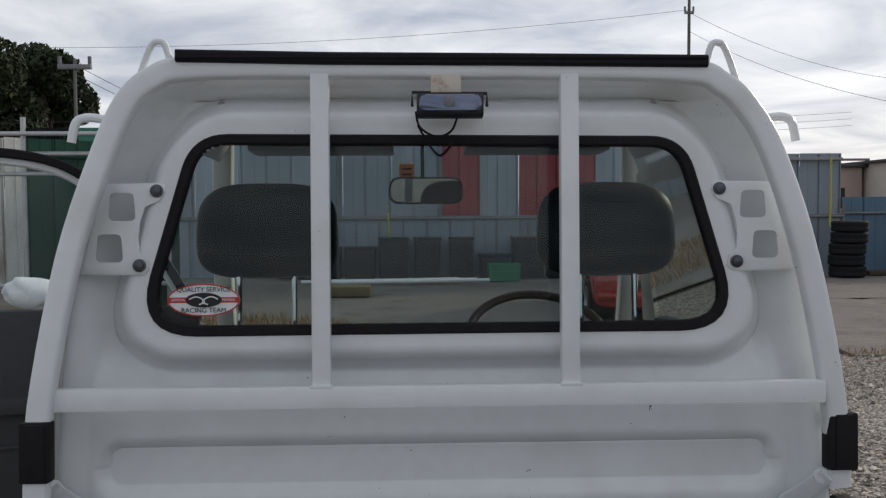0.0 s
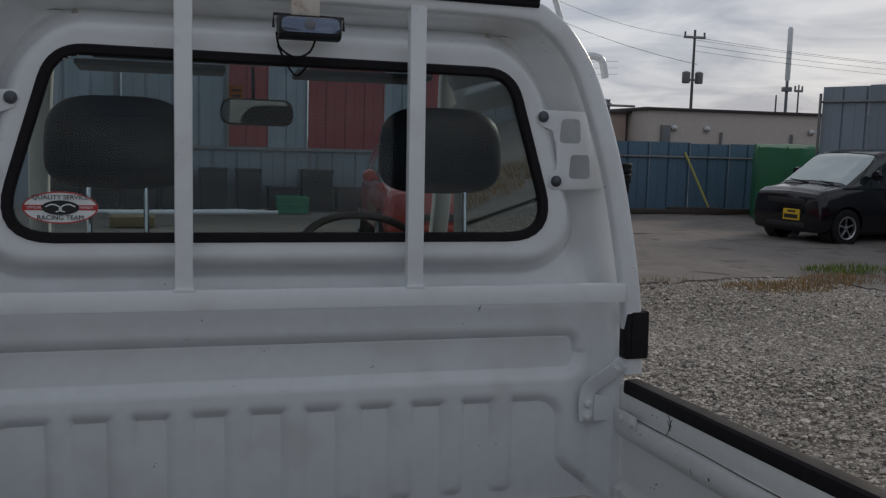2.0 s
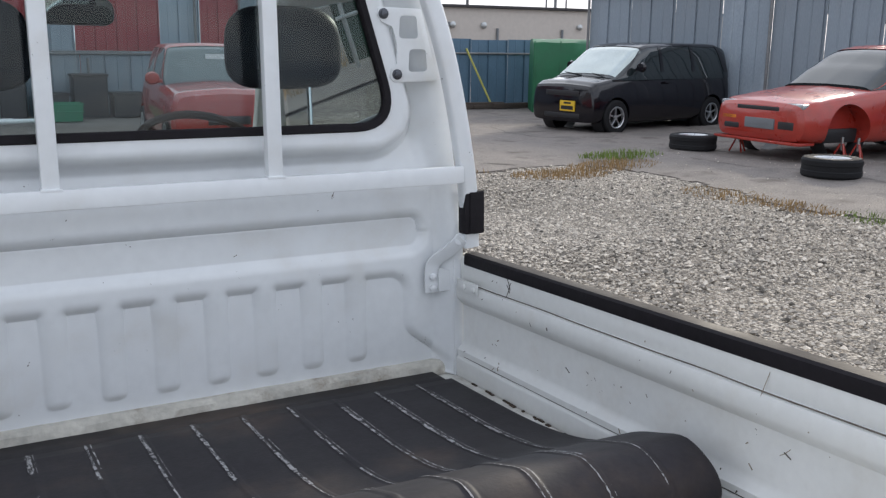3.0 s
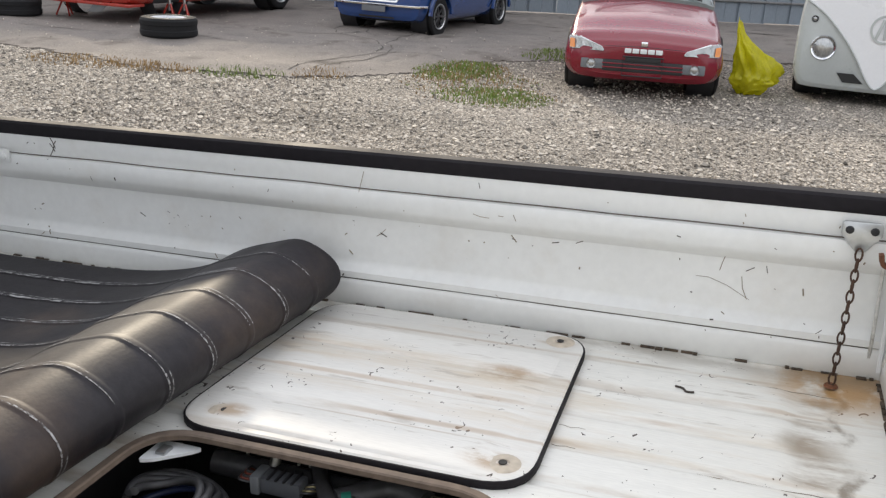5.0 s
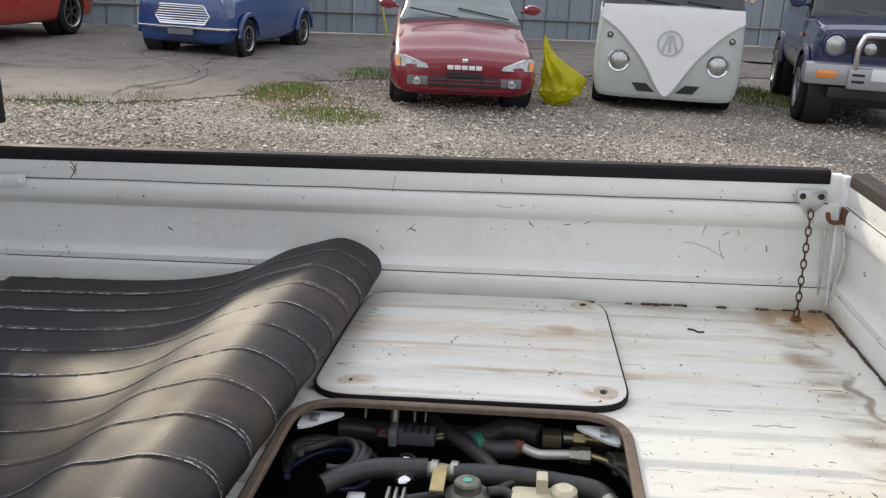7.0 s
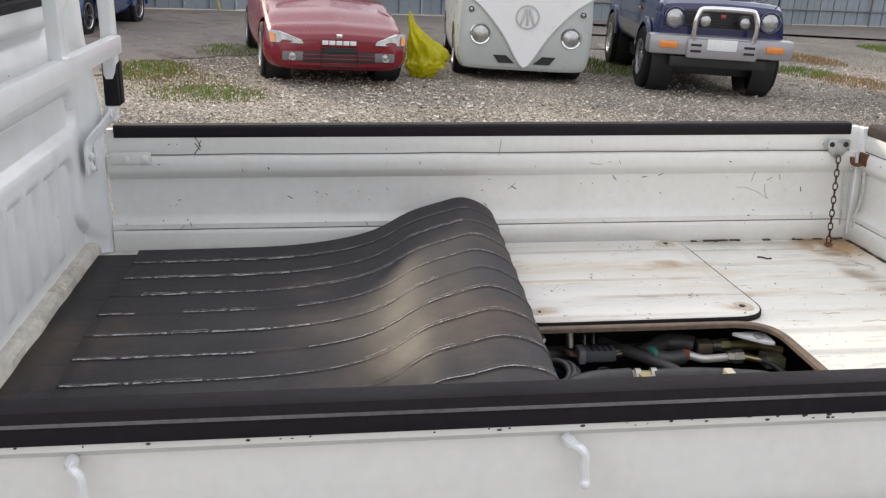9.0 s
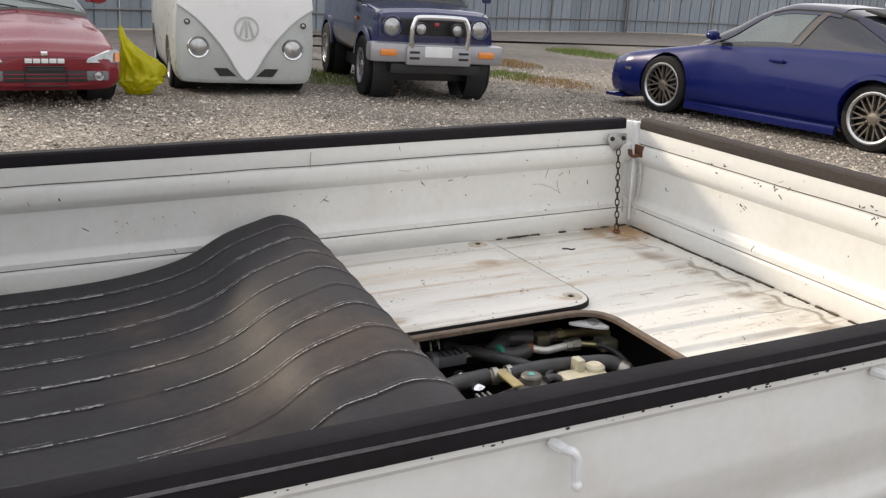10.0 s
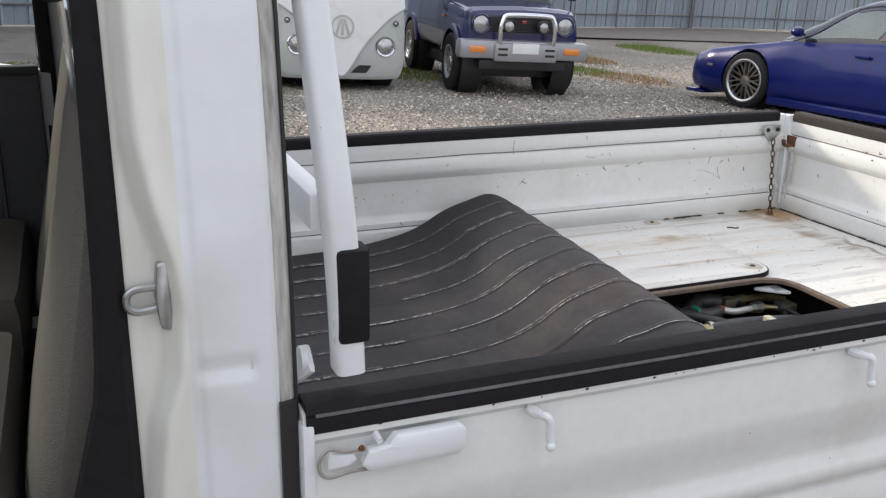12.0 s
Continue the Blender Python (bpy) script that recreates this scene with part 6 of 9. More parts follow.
# --- black tall wagon ---
kvan, S, T = vehicle("tall_wagon", "glossy black tall compact wagon with yellow number plate", heading(9.12, 12.1, 98),
    [(0.52, 0.24, 0.64, 0.45, 0.67, 0.70, 0.62, 0.75), (0.50, 0.19, 0.68, 0.45, 0.705, 0.74, 0.65, 0.79), (0.38, 0.18, 0.69, 0.45, 0.72, 0.80, 0.66, 0.85), (0.05, 0.18, 0.69, 0.48, 0.73, 0.85, 0.67, 0.905), (-0.35, 0.18, 0.69, 0.5, 0.735, 0.89, 0.68, 0.94),
     (-2.6, 0.18, 0.69, 0.5, 0.735, 0.92, 0.69, 0.97), (-2.86, 0.22, 0.68, 0.5, 0.72, 0.92, 0.67, 0.97), (-2.90, 0.3, 0.64, 0.5, 0.68, 0.90, 0.64, 0.94)],
    [(0.05, 0.82, 0.88, 0.66, 0.91, 0.64), (-0.28, 0.82, 0.90, 0.69, 1.16, 0.61), (-0.60, 0.82, 0.92, 0.69, 1.37, 0.585), (-0.82, 0.82, 0.92, 0.69, 1.435, 0.58), (-1.2, 0.82, 0.93, 0.69, 1.455, 0.58), (-2.55, 0.82, 0.93, 0.69, 1.455, 0.58), (-2.82, 0.82, 0.93, 0.68, 1.40, 0.58), (-2.88, 0.82, 0.93, 0.66, 1.2, 0.59)],
    BLACKPAINT, (0.0, -2.40), 0.275, 0.16, 0.645, ALLOY, "spoke", 5)
glass_trim(kvan, T, BLACKPAINT, 0.05, -0.66, -2.6, -2.84, b_pillars=(-1.05, -1.85), wide=0.07)
# pale half-metal colour stands in for the sky reflected in the windscreen
part("windscreen", T.strip(((0.0, 0.56), (-0.62, 0.60)), ((0.0, 0.56), (-0.62, 0.60)), 0, 0.006, 12, 14), mat("sky_lit_windscreen", (0.42, 0.47, 0.46), 0.05, 0.6, var=0.2, scale=3), kvan, "windscreen")
wiper(kvan, (-0.45, 0.05, 0.925), (0.05, -0.04, 0.965)); wiper(kvan, (0.05, 0.05, 0.925), (0.5, -0.02, 0.955))
block(kvan, "grille", -0.38, 0.38, 0.46, 0.530, 0.60, 0.69, BLACKPL, 0.02)
block(kvan, "number_plate", -0.30, 0.03, 0.520, 0.540, 0.36, 0.525, YELLOWPLATE, 0.004, "yellow number plate with dark bars")
for a, b, z0, z1 in ((-0.22, -0.06, 0.475, 0.505), (-0.27, 0.0, 0.385, 0.445)):
    block(kvan, "plate_bar", a, b, 0.5385, 0.5425, z0, z1, INK, 0)
for sd in (-1, 1):
    block(kvan, "headlamp", sd * 0.53 - 0.12, sd * 0.53 + 0.13, 0.34, 0.515, 0.60, 0.69, mat("smoked_lamp_lens", (0.12, 0.12, 0.125), 0.08, 0.2, coat=1.0), 0.03, "smoked headlamp")
    wing_mirror(kvan, sd * 0.70, -0.45, 1.06, BLACKPAINT, sd, 0.09, 0.08)
    seam(kvan, S, [(-0.42, 0.36), (-0.42, 0.68)], sd); seam(kvan, S, [(-1.35, 0.36), (-1.35, 0.68)], sd)
    block(kvan, "door_handle", sd * 0.725 - 0.015, sd * 0.725 + 0.015, -1.28, -1.10, 0.80, 0.83, BLACKPAINT, 0.008)
block(kvan, "front_bumper_opening", -0.40, 0.40, 0.46, 0.530, 0.25, 0.33, BLACKPL, 0.02)

# ---- truck: cab inside ----
def seat(x0, x1, label):
    s = part("seat_cushion", box(bmesh.new(), x0, x1, 1.93, 2.42, 0.70, 0.86, 0.05), SEAT, truck, label)
    rows = []
    for k in range(9):
        t = k / 8
        z = 0.80 + 0.47 * t
        y = 1.855 - 0.075 * t
        d = 0.13 - 0.05 * t
        w = (x1 - x0) / 2 * (1 - 0.12 * t * t)
        c = (x0 + x1) / 2
        rows.append([(c + w * math.copysign(abs(math.cos(a)) ** 0.5, math.cos(a)), y + d / 2 * math.copysign(abs(math.sin(a)) ** 0.6, math.sin(a)), z) for a in np.linspace(0, 2 * math.pi, 24, endpoint=False)])
    bm = bmesh.new()
    rings(bm, rows)
    part("seat_back", bm, SEAT, s, "grey-beige quilted seat back")
    c = (x0 + x1) / 2
    return s, c


for x0, x1, hx in ((-0.63, -0.06, -0.344), (0.06, 0.63, 0.342)):
    s, c = seat(x0, x1, "grey-beige fabric seat cushion")
    bm = bmesh.new()
    rows = []
    for k in range(11):
        t = k / 10
        y = 1.785 + 0.085 * t
        g = math.sin(math.pi * min(1, max(0, 0.12 + 0.76 * t))) ** 0.45
        hw, hh = 0.142 * g, 0.096 * g
        rows.append([(hx + hw * math.copysign(abs(math.cos(a)) ** 0.55, math.cos(a)) * (1 - 0.06 * math.sin(a)), y, 1.466 + hh * math.copysign(abs(math.sin(a)) ** 0.6, math.sin(a))) for a in np.linspace(0, 2 * math.pi, 36, endpoint=False)])
    rings(bm, rows)
    part("headrest", bm, SEATBACK, s, "navy vinyl headrest", smooth=60)
    bm = bmesh.new()
    slab(bm, rpoly([(hx - 0.09, 1.52), (hx + 0.09, 1.52), (hx + 0.10, 1.41), (hx - 0.10, 1.41)], 0.03, 5), lambda u, v, t: (u, t, v), 1.781, 1.79, round_edge=0.004)
    part("headrest_panel", bm, SEATBACK, s)
    for d in (-0.055, 0.055):
        part("headrest_rod", tube(bmesh.new(), [(hx + d, 1.81, 1.22), (hx + d, 1.82, 1.40)], 0.006, n=8), CHROME, s, "metal headrest rod")
bm = bmesh.new()
tube(bm, [(0.28 + 0.185 * math.cos(a), 2.40 + 0.185 * math.sin(a) * 0.80, 1.185 + 0.185 * math.sin(a) * 0.58) for a in np.linspace(0, 2 * math.pi, 32, endpoint=False)], 0.0125, n=8, loop=True)
sw = part("steering_wheel", bm, mat("worn_brown_black_rim", (0.07, 0.045, 0.035), 0.5), truck, "worn dark steering wheel")
bm = bmesh.new()
for a in (0.2, math.pi - 0.2, -math.pi / 2):
    tube(bm, [(0.28, 2.42, 1.165), (0.28 + 0.18 * math.cos(a), 2.40 + 0.18 * math.sin(a) * 0.8, 1.185 + 0.18 * math.sin(a) * 0.58)], 0.014, n=6)
part("wheel_spokes", bm, BLACKPL, sw)
part("steering_column", tube(bmesh.new(), [(0.28, 2.43, 1.16), (0.28, 2.75, 0.98)], 0.035, n=10), BLACKPL, truck)
bm = bmesh.new()
slab(bm, rpoly([(-0.112, 1.624), (0.092, 1.624), (0.097, 1.549), (-0.118, 1.549)], 0.033, 6), lambda u, v, t: (u, t + 0.15 * (u + 0.02) - 0.07 * (v - 1.585), v), 2.54, 2.565, round_edge=0.006)
rm = part("rear_view_mirror", bm, BLACKPL, truck, "interior rear-view mirror")
bm = bmesh.new()
slab(bm, rpoly([(-0.106, 1.619), (0.086, 1.619), (0.091, 1.554), (-0.112, 1.554)], 0.029, 6), lambda u, v, t: (u, t + 0.15 * (u + 0.02) - 0.07 * (v - 1.585), v), 2.5365, 2.539)
part("mirror_glass", bm, mat("mirror_glass", (0.75, 0.77, 0.75), 0.02, 1.0, var=0.02), rm, "silvered mirror glass")
part("mirror_stalk", tube(bmesh.new(), [(-0.02, 2.56, 1.60), (-0.02, 2.60, 1.72)], 0.006, n=6), BLACKPL, rm)
part("windscreen_label", box(bmesh.new(), -0.086, -0.044, 2.655, 2.658, 1.631, 1.671), ORANGE, truck, "small orange paper label")
for z in (1.640, 1.656):
    part("label_bar", box(bmesh.new(), -0.079, -0.051, 2.6525, 2.6545, z - 0.003, z + 0.003), INK, truck)
part("headliner", box(bmesh.new(), -0.46, 0.46, 1.79, 2.64, 1.730, 1.738), mat("grey_headliner", (0.22, 0.22, 0.22), 0.9, bump=0.2), truck, "grey headliner")
for x in (-0.30, 0.30):
    part("sun_visor", box(bmesh.new(), x - 0.20, x + 0.20, 2.50, 2.66, 1.695, 1.712, 0.006), GREYPL, truck, "grey sun visor")
part("right_door_trim", box(bmesh.new(), 0.630, 0.650, 1.88, 2.86, 0.60, 1.17, 0.01), TRIM, truck, "dark grey door trim panel")
bm = bmesh.new()
tube(bm, [(0.626, y, z) for y, z in rpoly([(1.98, 1.07), (2.62, 1.07), (2.62, 0.72), (1.98, 0.72)], 0.05, 4)], 0.006, n=6, loop=True)
part("door_trim_panel", bm, TRIM, truck)
part("door_armrest", box(bmesh.new(), 0.585, 0.632, 2.05, 2.45, 0.88, 0.93, 0.015), TRIM, truck)
part("door_sill_trim", box(bmesh.new(), 0.622, 0.660, 1.88, 2.88, 1.165, 1.185, 0.005), BLACKPL, truck)
part("rear_trim", box(bmesh.new(), -0.60, 0.60, 1.765, 1.775, 0.60, 1.25, 0.005), TRIM, truck, "dark trim on the inside rear wall")
part("pillar_seal", tube(bmesh.new(), smoothpath([(0.682, 1.862, 0.52), (0.682, 1.862, 1.1), (0.655, 1.862, 1.40), (0.60, 1.866, 1.66)], 5), 0, n=8, squash=(0.02, 0.016)), RUBBER, truck, "black door seal")
bm = bmesh.new()
rows = []
for z in np.linspace(0.50, 1.68, 30):
    y1 = lerp([0.5, 0.80, 0.88, 1.0, 1.11, 1.38, 1.7], [1.906, 1.881, 1.858, 1.826, 1.819, 1.812, 1.808], z)
    x = -cab_half(z) + 0.022
    rows.append([(x + 0.004, 1.788, z), (x - 0.004, 1.797, z), (x + 0.002, (1.797 + y1) / 2, z), (x + 0.006, y1 - 0.004, z), (x + 0.014, y1, z), (x + 0.030, 1.805, z)])
rings(bm, rows)
part("pillar_seal", bm, RUBBER, truck, "black door seal")
for sd in (-1, 1):
    part("door_pillar_inner", box(bmesh.new(), sd * 0.61 - 0.02, sd * 0.61 + 0.02, 1.775, 1.80, 0.52, 1.30, 0.01), BLACKPL, truck)
# door jamb of the open side: striker and pressing
bm = bmesh.new()
tube(bm, smoothpath([(-0.690, 1.756, 1.088), (-0.694, 1.778, 1.087), (-0.694, 1.787, 1.093), (-0.694, 1.787, 1.105), (-0.694, 1.778, 1.111), (-0.690, 1.756, 1.110)], 4), 0.004, n=8)
slab(bm, rpoly([(1.746, 1.064), (1.757, 1.066), (1.761, 1.100), (1.757, 1.136), (1.746, 1.138)], 0.006, 3), lambda u, v, t: (t, u, v), -0.697, -0.678, round_edge=0.002)
part("door_striker", bm, STEEL, truck, "zinc door striker")
bm = bmesh.new()
rings(bm, [[(-cab_half(z) + 0.016, 1.652, z), (-cab_half(z) + 0.002, 1.649, z), (-cab_half(z) - 0.001, 1.642, z), (-cab_half(z) + 0.001, 1.633, z), (-cab_half(z) + 0.004, 1.627, z), (-cab_half(z) + 0.016, 1.629, z)] for z in np.linspace(0.62, 1.64, 40)])
part("pillar_edge_seam", bm, mat("worn_seam_sealer", (0.46, 0.45, 0.42), 0.7, var=0.5, scale=12, fine=200, stain=(0.10, 0.09, 0.08), stain_amt=0.9, stain_scale=22, stretch=(1, 1, 0.12)), truck, "worn grey seam along the cab edge")
part("seam_edge", tube(bmesh.new(), [(-cab_half(z) + 0.002, 1.626, z) for z in np.linspace(0.62, 1.64, 20)], 0.0022, n=6), INK, truck)
# solid black box stands in for the shade between cab and bed
part("cab_gap_shade", box(bmesh.new(), -0.7215, -0.66, 1.6275, 1.6450, 0.50, 0.975), BLACKPL, truck)
# open left door
DOOR = pose(-0.700, 2.86, 0, 0, 0, 20)  # leaf runs along local -x
ldoor = part("left_door", box(bmesh.new(), -1.00, 0.0, -0.03, 0.03, 0.50, 1.20, 0.02), WHITE, truck, "open white steel door", matrix=DOOR)
part("left_door_trim", box(bmesh.new(), -0.98, -0.02, -0.052, -0.031, 0.56, 1.255, 0.012), TRIM, ldoor, "dark grey door trim panel")
part("door_pull", box(bmesh.new(), -0.70, -0.30, -0.085, -0.05, 0.96, 1.01, 0.012), TRIM, ldoor)
part("trim_crease", box(bmesh.new(), -0.95, -0.05, -0.062, -0.050, 0.86, 0.872, 0.004), TRIM, ldoor)
fr = smoothpath([(-0.02, 0, 1.20), (-0.12, 0, 1.38), (-0.25, 0, 1.54), (-0.37, 0, 1.645), (-0.52, 0, 1.69), (-0.80, 0, 1.70), (-0.93, 0, 1.675), (-0.97, 0, 1.60), (-0.99, 0, 1.20)], 5)
part("door_window_frame", tube(bmesh.new(), fr, 0, n=10, squash=(0.022, 0.018)), WHITE, ldoor, "white window frame")
part("door_frame_seal", tube(bmesh.new(), [p + Vector((0.0, -0.022, 0.012)) for p in fr], 0, n=8, squash=(0.014, 0.010)), RUBBER, ldoor, "black rubber seal")
bm = bmesh.new()
bm.faces.new([bm.verts.new(p) for p in fr])
dg = part("door_glass", bm, GLASS, ldoor, "clear door glass")
# right door mirror
bm = bmesh.new()
slab(bm, rpoly([(0.795, 1.365), (0.905, 1.355), (0.915, 1.205), (0.80, 1.205)], 0.03, 5), lambda u, v, t: (u, t, v), 2.86, 2.92, round_edge=0.015)
tube(bm, [(0.70, 2.92, 1.22), (0.80, 2.90, 1.25)], 0.012, n=8)
dm = part("door_mirror", bm, BLACKPL, truck, "black door mirror")
bm = bmesh.new()
slab(bm, rpoly([(0.805, 1.357), (0.897, 1.348), (0.906, 1.213), (0.808, 1.213)], 0.026, 5), lambda u, v, t: (u, t, v), 2.8565, 2.859)
part("mirror_glass", bm, mat("door_mirror_glass", (0.75, 0.77, 0.75), 0.02, 1.0, var=0.02), dm, "silvered mirror glass")

# ---- truck: bed fittings ----
# chain at the rear right corner
bm = bmesh.new()
slab(bm, rpoly([(-0.252, 0.936), (-0.190, 0.936), (-0.190, 0.914), (-0.213, 0.886), (-0.229, 0.886), (-0.252, 0.914)], 0.006, 2), lambda u, v, t: (t, u, v), 0.687, 0.694, round_edge=0.001)
cp = part("chain_plate", bm, STEEL, truck, "grey steel chain plate")
for y in (-0.240, -0.202):
    part("plate_bolt", lathe(bmesh.new(), [(0.007, 0), (0.006, 0.004), (0.003, 0.005)], 10, pose(0.687, y, 0.922, 0, -90, 0)), DARKMETAL, cp)
chain = part("chain_anchor", lathe(bmesh.new(), [(0.012, 0), (0.010, 0.003)], 10, pose(0.637, -0.205, 0.664)), RUST, truck)
p0, p1 = Vector((0.680, -0.221, 0.892)), Vector((0.637, -0.205, 0.668))
CHAINRUST = mat("dark_chain_rust", (0.075, 0.040, 0.026), 0.7, 0.4, var=0.5, fine=150)
nl = 13
for k in range(nl):
    c = p0.lerp(p1, (k + 0.5) / nl)
    q = Matrix.Translation(c) @ (p0 - p1).to_track_quat("Z", "Y").to_matrix().to_4x4() @ pose(0, 0, 0, 0, 0, 90 * (k % 2))
    part("chain_link", chain_link(bmesh.new(), q), CHAINRUST, chain, "rusty chain link")
# rusty tailgate hook and latch plate
bm = bmesh.new()
tube(bm, smoothpath([(0.668, -0.282, 0.874), (0.668, -0.268, 0.871), (0.668, -0.256, 0.876), (0.668, -0.252, 0.892)], 4), 0, n=8, squash=(0.008, 0.004))
box(bm, 0.650, 0.690, -0.290, -0.283, 0.868, 0.902, 0.003)
part("tailgate_hook", bm, mat("dark_rust", (0.13, 0.055, 0.028), 0.8, 0.2, var=0.5, fine=150, bump=0.3), truck, "rusty tailgate hook")
part("corner_post", box(bmesh.new(), 0.690, 0.722, -0.302, -0.284, 0.66, 0.965, 0.006), WHITE, truck)
part("corner_post", box(bmesh.new(), -0.716, -0.690, -0.302, -0.284, 0.66, 0.965, 0.006), WHITE, truck)
part("corner_edge", tube(bmesh.new(), [(0.684, -0.279, 0.68), (0.683, -0.278, 0.86), (0.690, -0.277, 0.90)], 0.004, n=6), WHITE, truck)
# pressed seam lines along the gates
for g, L in ((right_gate, 1.925), (left_gate, 1.899), (tail_gate, 1.40)):
    for z, d in ((0.9045, 0.0065), (0.7155, 0.0085)):
        part("gate_seam", tube(bmesh.new(), [(x, d + 0.0005, z + 0.0016 * noise.noise((x * 6, z * 50, L))) for x in np.linspace(0.03, L - 0.03, 90)], 0.0014 if z > 0.8 else 0.0010, n=5), mat("dirt_in_seam", (0.10, 0.085, 0.07), 0.9, var=0.6, fine=40), g)
    grng = random.Random(int(L * 1000))
    a, bm = 0.015, bmesh.new()
    while a < L - 0.03:
        n = grng.uniform(0.003, 0.028)
        if grng.random() < (0.9 if g is tail_gate else 0.55):
            lift, out = grng.uniform(-0.001, 0.0015), grng.uniform(-0.001, 0.003)
            box(bm, a, min(a + n, L - 0.02), 0.010, 0.0168 + out, 0.6603, 0.6630 + lift)
        a += n + grng.uniform(0.0, 0.006)
    tagged(part("gate_foot_gap", bm, mat("dirt_in_gap", (0.075, 0.055, 0.038), 0.95, var=0.8, scale=30, fine=90), g, "broken dirty seal along the gate's foot"), kind="stuff")
# front hinge plate of the right gate
hp = part("gate_hinge_plate", box(bmesh.new(), 0.6890, 0.6945, 1.529, 1.624, 0.884, 0.913, 0.002), WORN_SIDE, truck, "white hinge plate with two bolts")
for y in (1.543, 1.587):
    part("hinge_bolt", lathe(bmesh.new(), [(0.008, 0), (0.008, 0.005), (0.003, 0.007)], 8, pose(0.690, y, 0.897, 0, -90, 0)), WORN_SIDE, hp)
part("gate_end_post", box(bmesh.new(), 0.690, 0.720, 1.637, 1.668, 0.66, 0.955, 0.005), WHITE, truck)
part("gate_end_post", box(bmesh.new(), -0.7395, -0.702, 1.612, 1.6265, 0.60, 0.952, 0.006), WHITE, truck)
# rope hooks along the outside of the left gate
for y in (1.338, 0.845, 0.383, -0.10):
    bm = bmesh.new()
    tube(bm, smoothpath([(-0.735, y + 0.010, 0.922), (-0.750, y + 0.008, 0.922), (-0.756, y + 0.004, 0.922), (-0.757, y, 0.914), (-0.757, y, 0.900), (-0.757, y - 0.001, 0.890), (-0.759, y - 0.001, 0.884)], 5), 0.0052, n=10)
    bmesh.ops.create_uvsphere(bm, u_segments=10, v_segments=6, radius=0.0062, matrix=pose(-0.759, y - 0.001, 0.884))
    part("rope_hook", bm, WHITE, left_gate.parent, "white rope hook")
    part("rope_hook_base", tube(bmesh.new(), [(-0.729, y + 0.013, 0.921), (-0.742, y + 0.012, 0.922), (-0.747, y + 0.009, 0.922)], 0.0062, n=8), WHITE, truck)
# over-centre latch at the front of the left gate
bm = bmesh.new()
slab(bm, rpoly([(1.565, 0.893), (1.561, 0.899), (1.557, 0.908), (1.534, 0.9115), (1.525, 0.922), (1.448, 0.9215), (1.442, 0.915), (1.442, 0.893), (1.450, 0.885), (1.556, 0.884)], 0.005, 4), lambda u, v, t: (t, u, v), -0.754, -0.738, round_edge=0.004)
latch = part("gate_latch", bm, WHITE, truck, "white over-centre gate latch", smooth=50)
latch.location.z += 0.009
part("latch_loop", tube(bmesh.new(), smoothpath([(-0.746, 1.558, 0.909), (-0.747, 1.583, 0.911), (-0.750, 1.600, 0.918), (-0.750, 1.609, 0.911), (-0.750, 1.612, 0.900), (-0.750, 1.608, 0.888), (-0.750, 1.598, 0.884), (-0.747, 1.578, 0.885), (-0.746, 1.556, 0.884)], 4), 0.0025, n=6), mat("rusted_zinc_wire", (0.42, 0.40, 0.37), 0.5, 0.5, stain=(0.2, 0.10, 0.06), stain_amt=0.45, stain_scale=40), latch, "rust-spotted steel wire loop")
bm = bmesh.new()
slab(bm, rpoly([(1.600, 0.914), (1.590, 0.908), (1.574, 0.906), (1.568, 0.898), (1.576, 0.892), (1.602, 0.890)], 0.004, 3), lambda u, v, t: (t, u, v), -0.748, -0.736, round_edge=0.003)
part("latch_keeper", bm, WHITE, latch)
part("latch_rivet", lathe(bmesh.new(), [(0.004, 0), (0.003, 0.003)], 8, pose(-0.748, 1.564, 0.912, 0, -90, 0)), RUST, latch)
part("latch_nib", tube(bmesh.new(), [(-0.735, 1.544, 0.929), (-0.748, 1.543, 0.925)], 0.004, n=6), WHITE, truck)
# rusty floor edge at the cab wall
bm = bmesh.new()
rings(bm, [[(x, 1.660 + 0.004 * noise.noise((9 * x, 1, 0)), 0.6620), (x, 1.666 + 0.003 * noise.noise((14 * x, 2, 0)), 0.686 + 0.004 * noise.noise((11 * x, 3, 0))), (x, 1.676, 0.695 + 0.002 * noise.noise((17 * x, 4, 0))), (x, 1.722, 0.697)] for x in np.linspace(-0.695, 0.690, 120)], closed=False)
part("floor_front_lip", bm, mat("stained_white_lip", (0.52, 0.50, 0.44), 0.7, var=0.25, scale=14, stain=(0.17, 0.12, 0.075), stain_amt=0.85, stain_scale=11, bump=0.3), truck, "dirt-stained sealer lip at the front of the bed")
SEAMDIRT = mat("black_seam_dirt", (0.045, 0.038, 0.032), 0.9, var=0.7, scale=30, fine=90)
for x0, x1 in ((-0.69, -0.41), (-0.40, 0.13), (0.135, 0.50), (0.51, 0.60), (0.605, 0.69)):
    part("lip_seam", tube(bmesh.new(), [(x, back_y(x, 0.700) - 0.0008, 0.6985 + 0.0025 * noise.noise((21 * x, 7, 0)) - 0.006 * smoothstep(0.5, 0.69, x)) for x in np.linspace(x0, x1, 30)], 0.0017, n=5), SEAMDIRT, truck, "dirty seam")
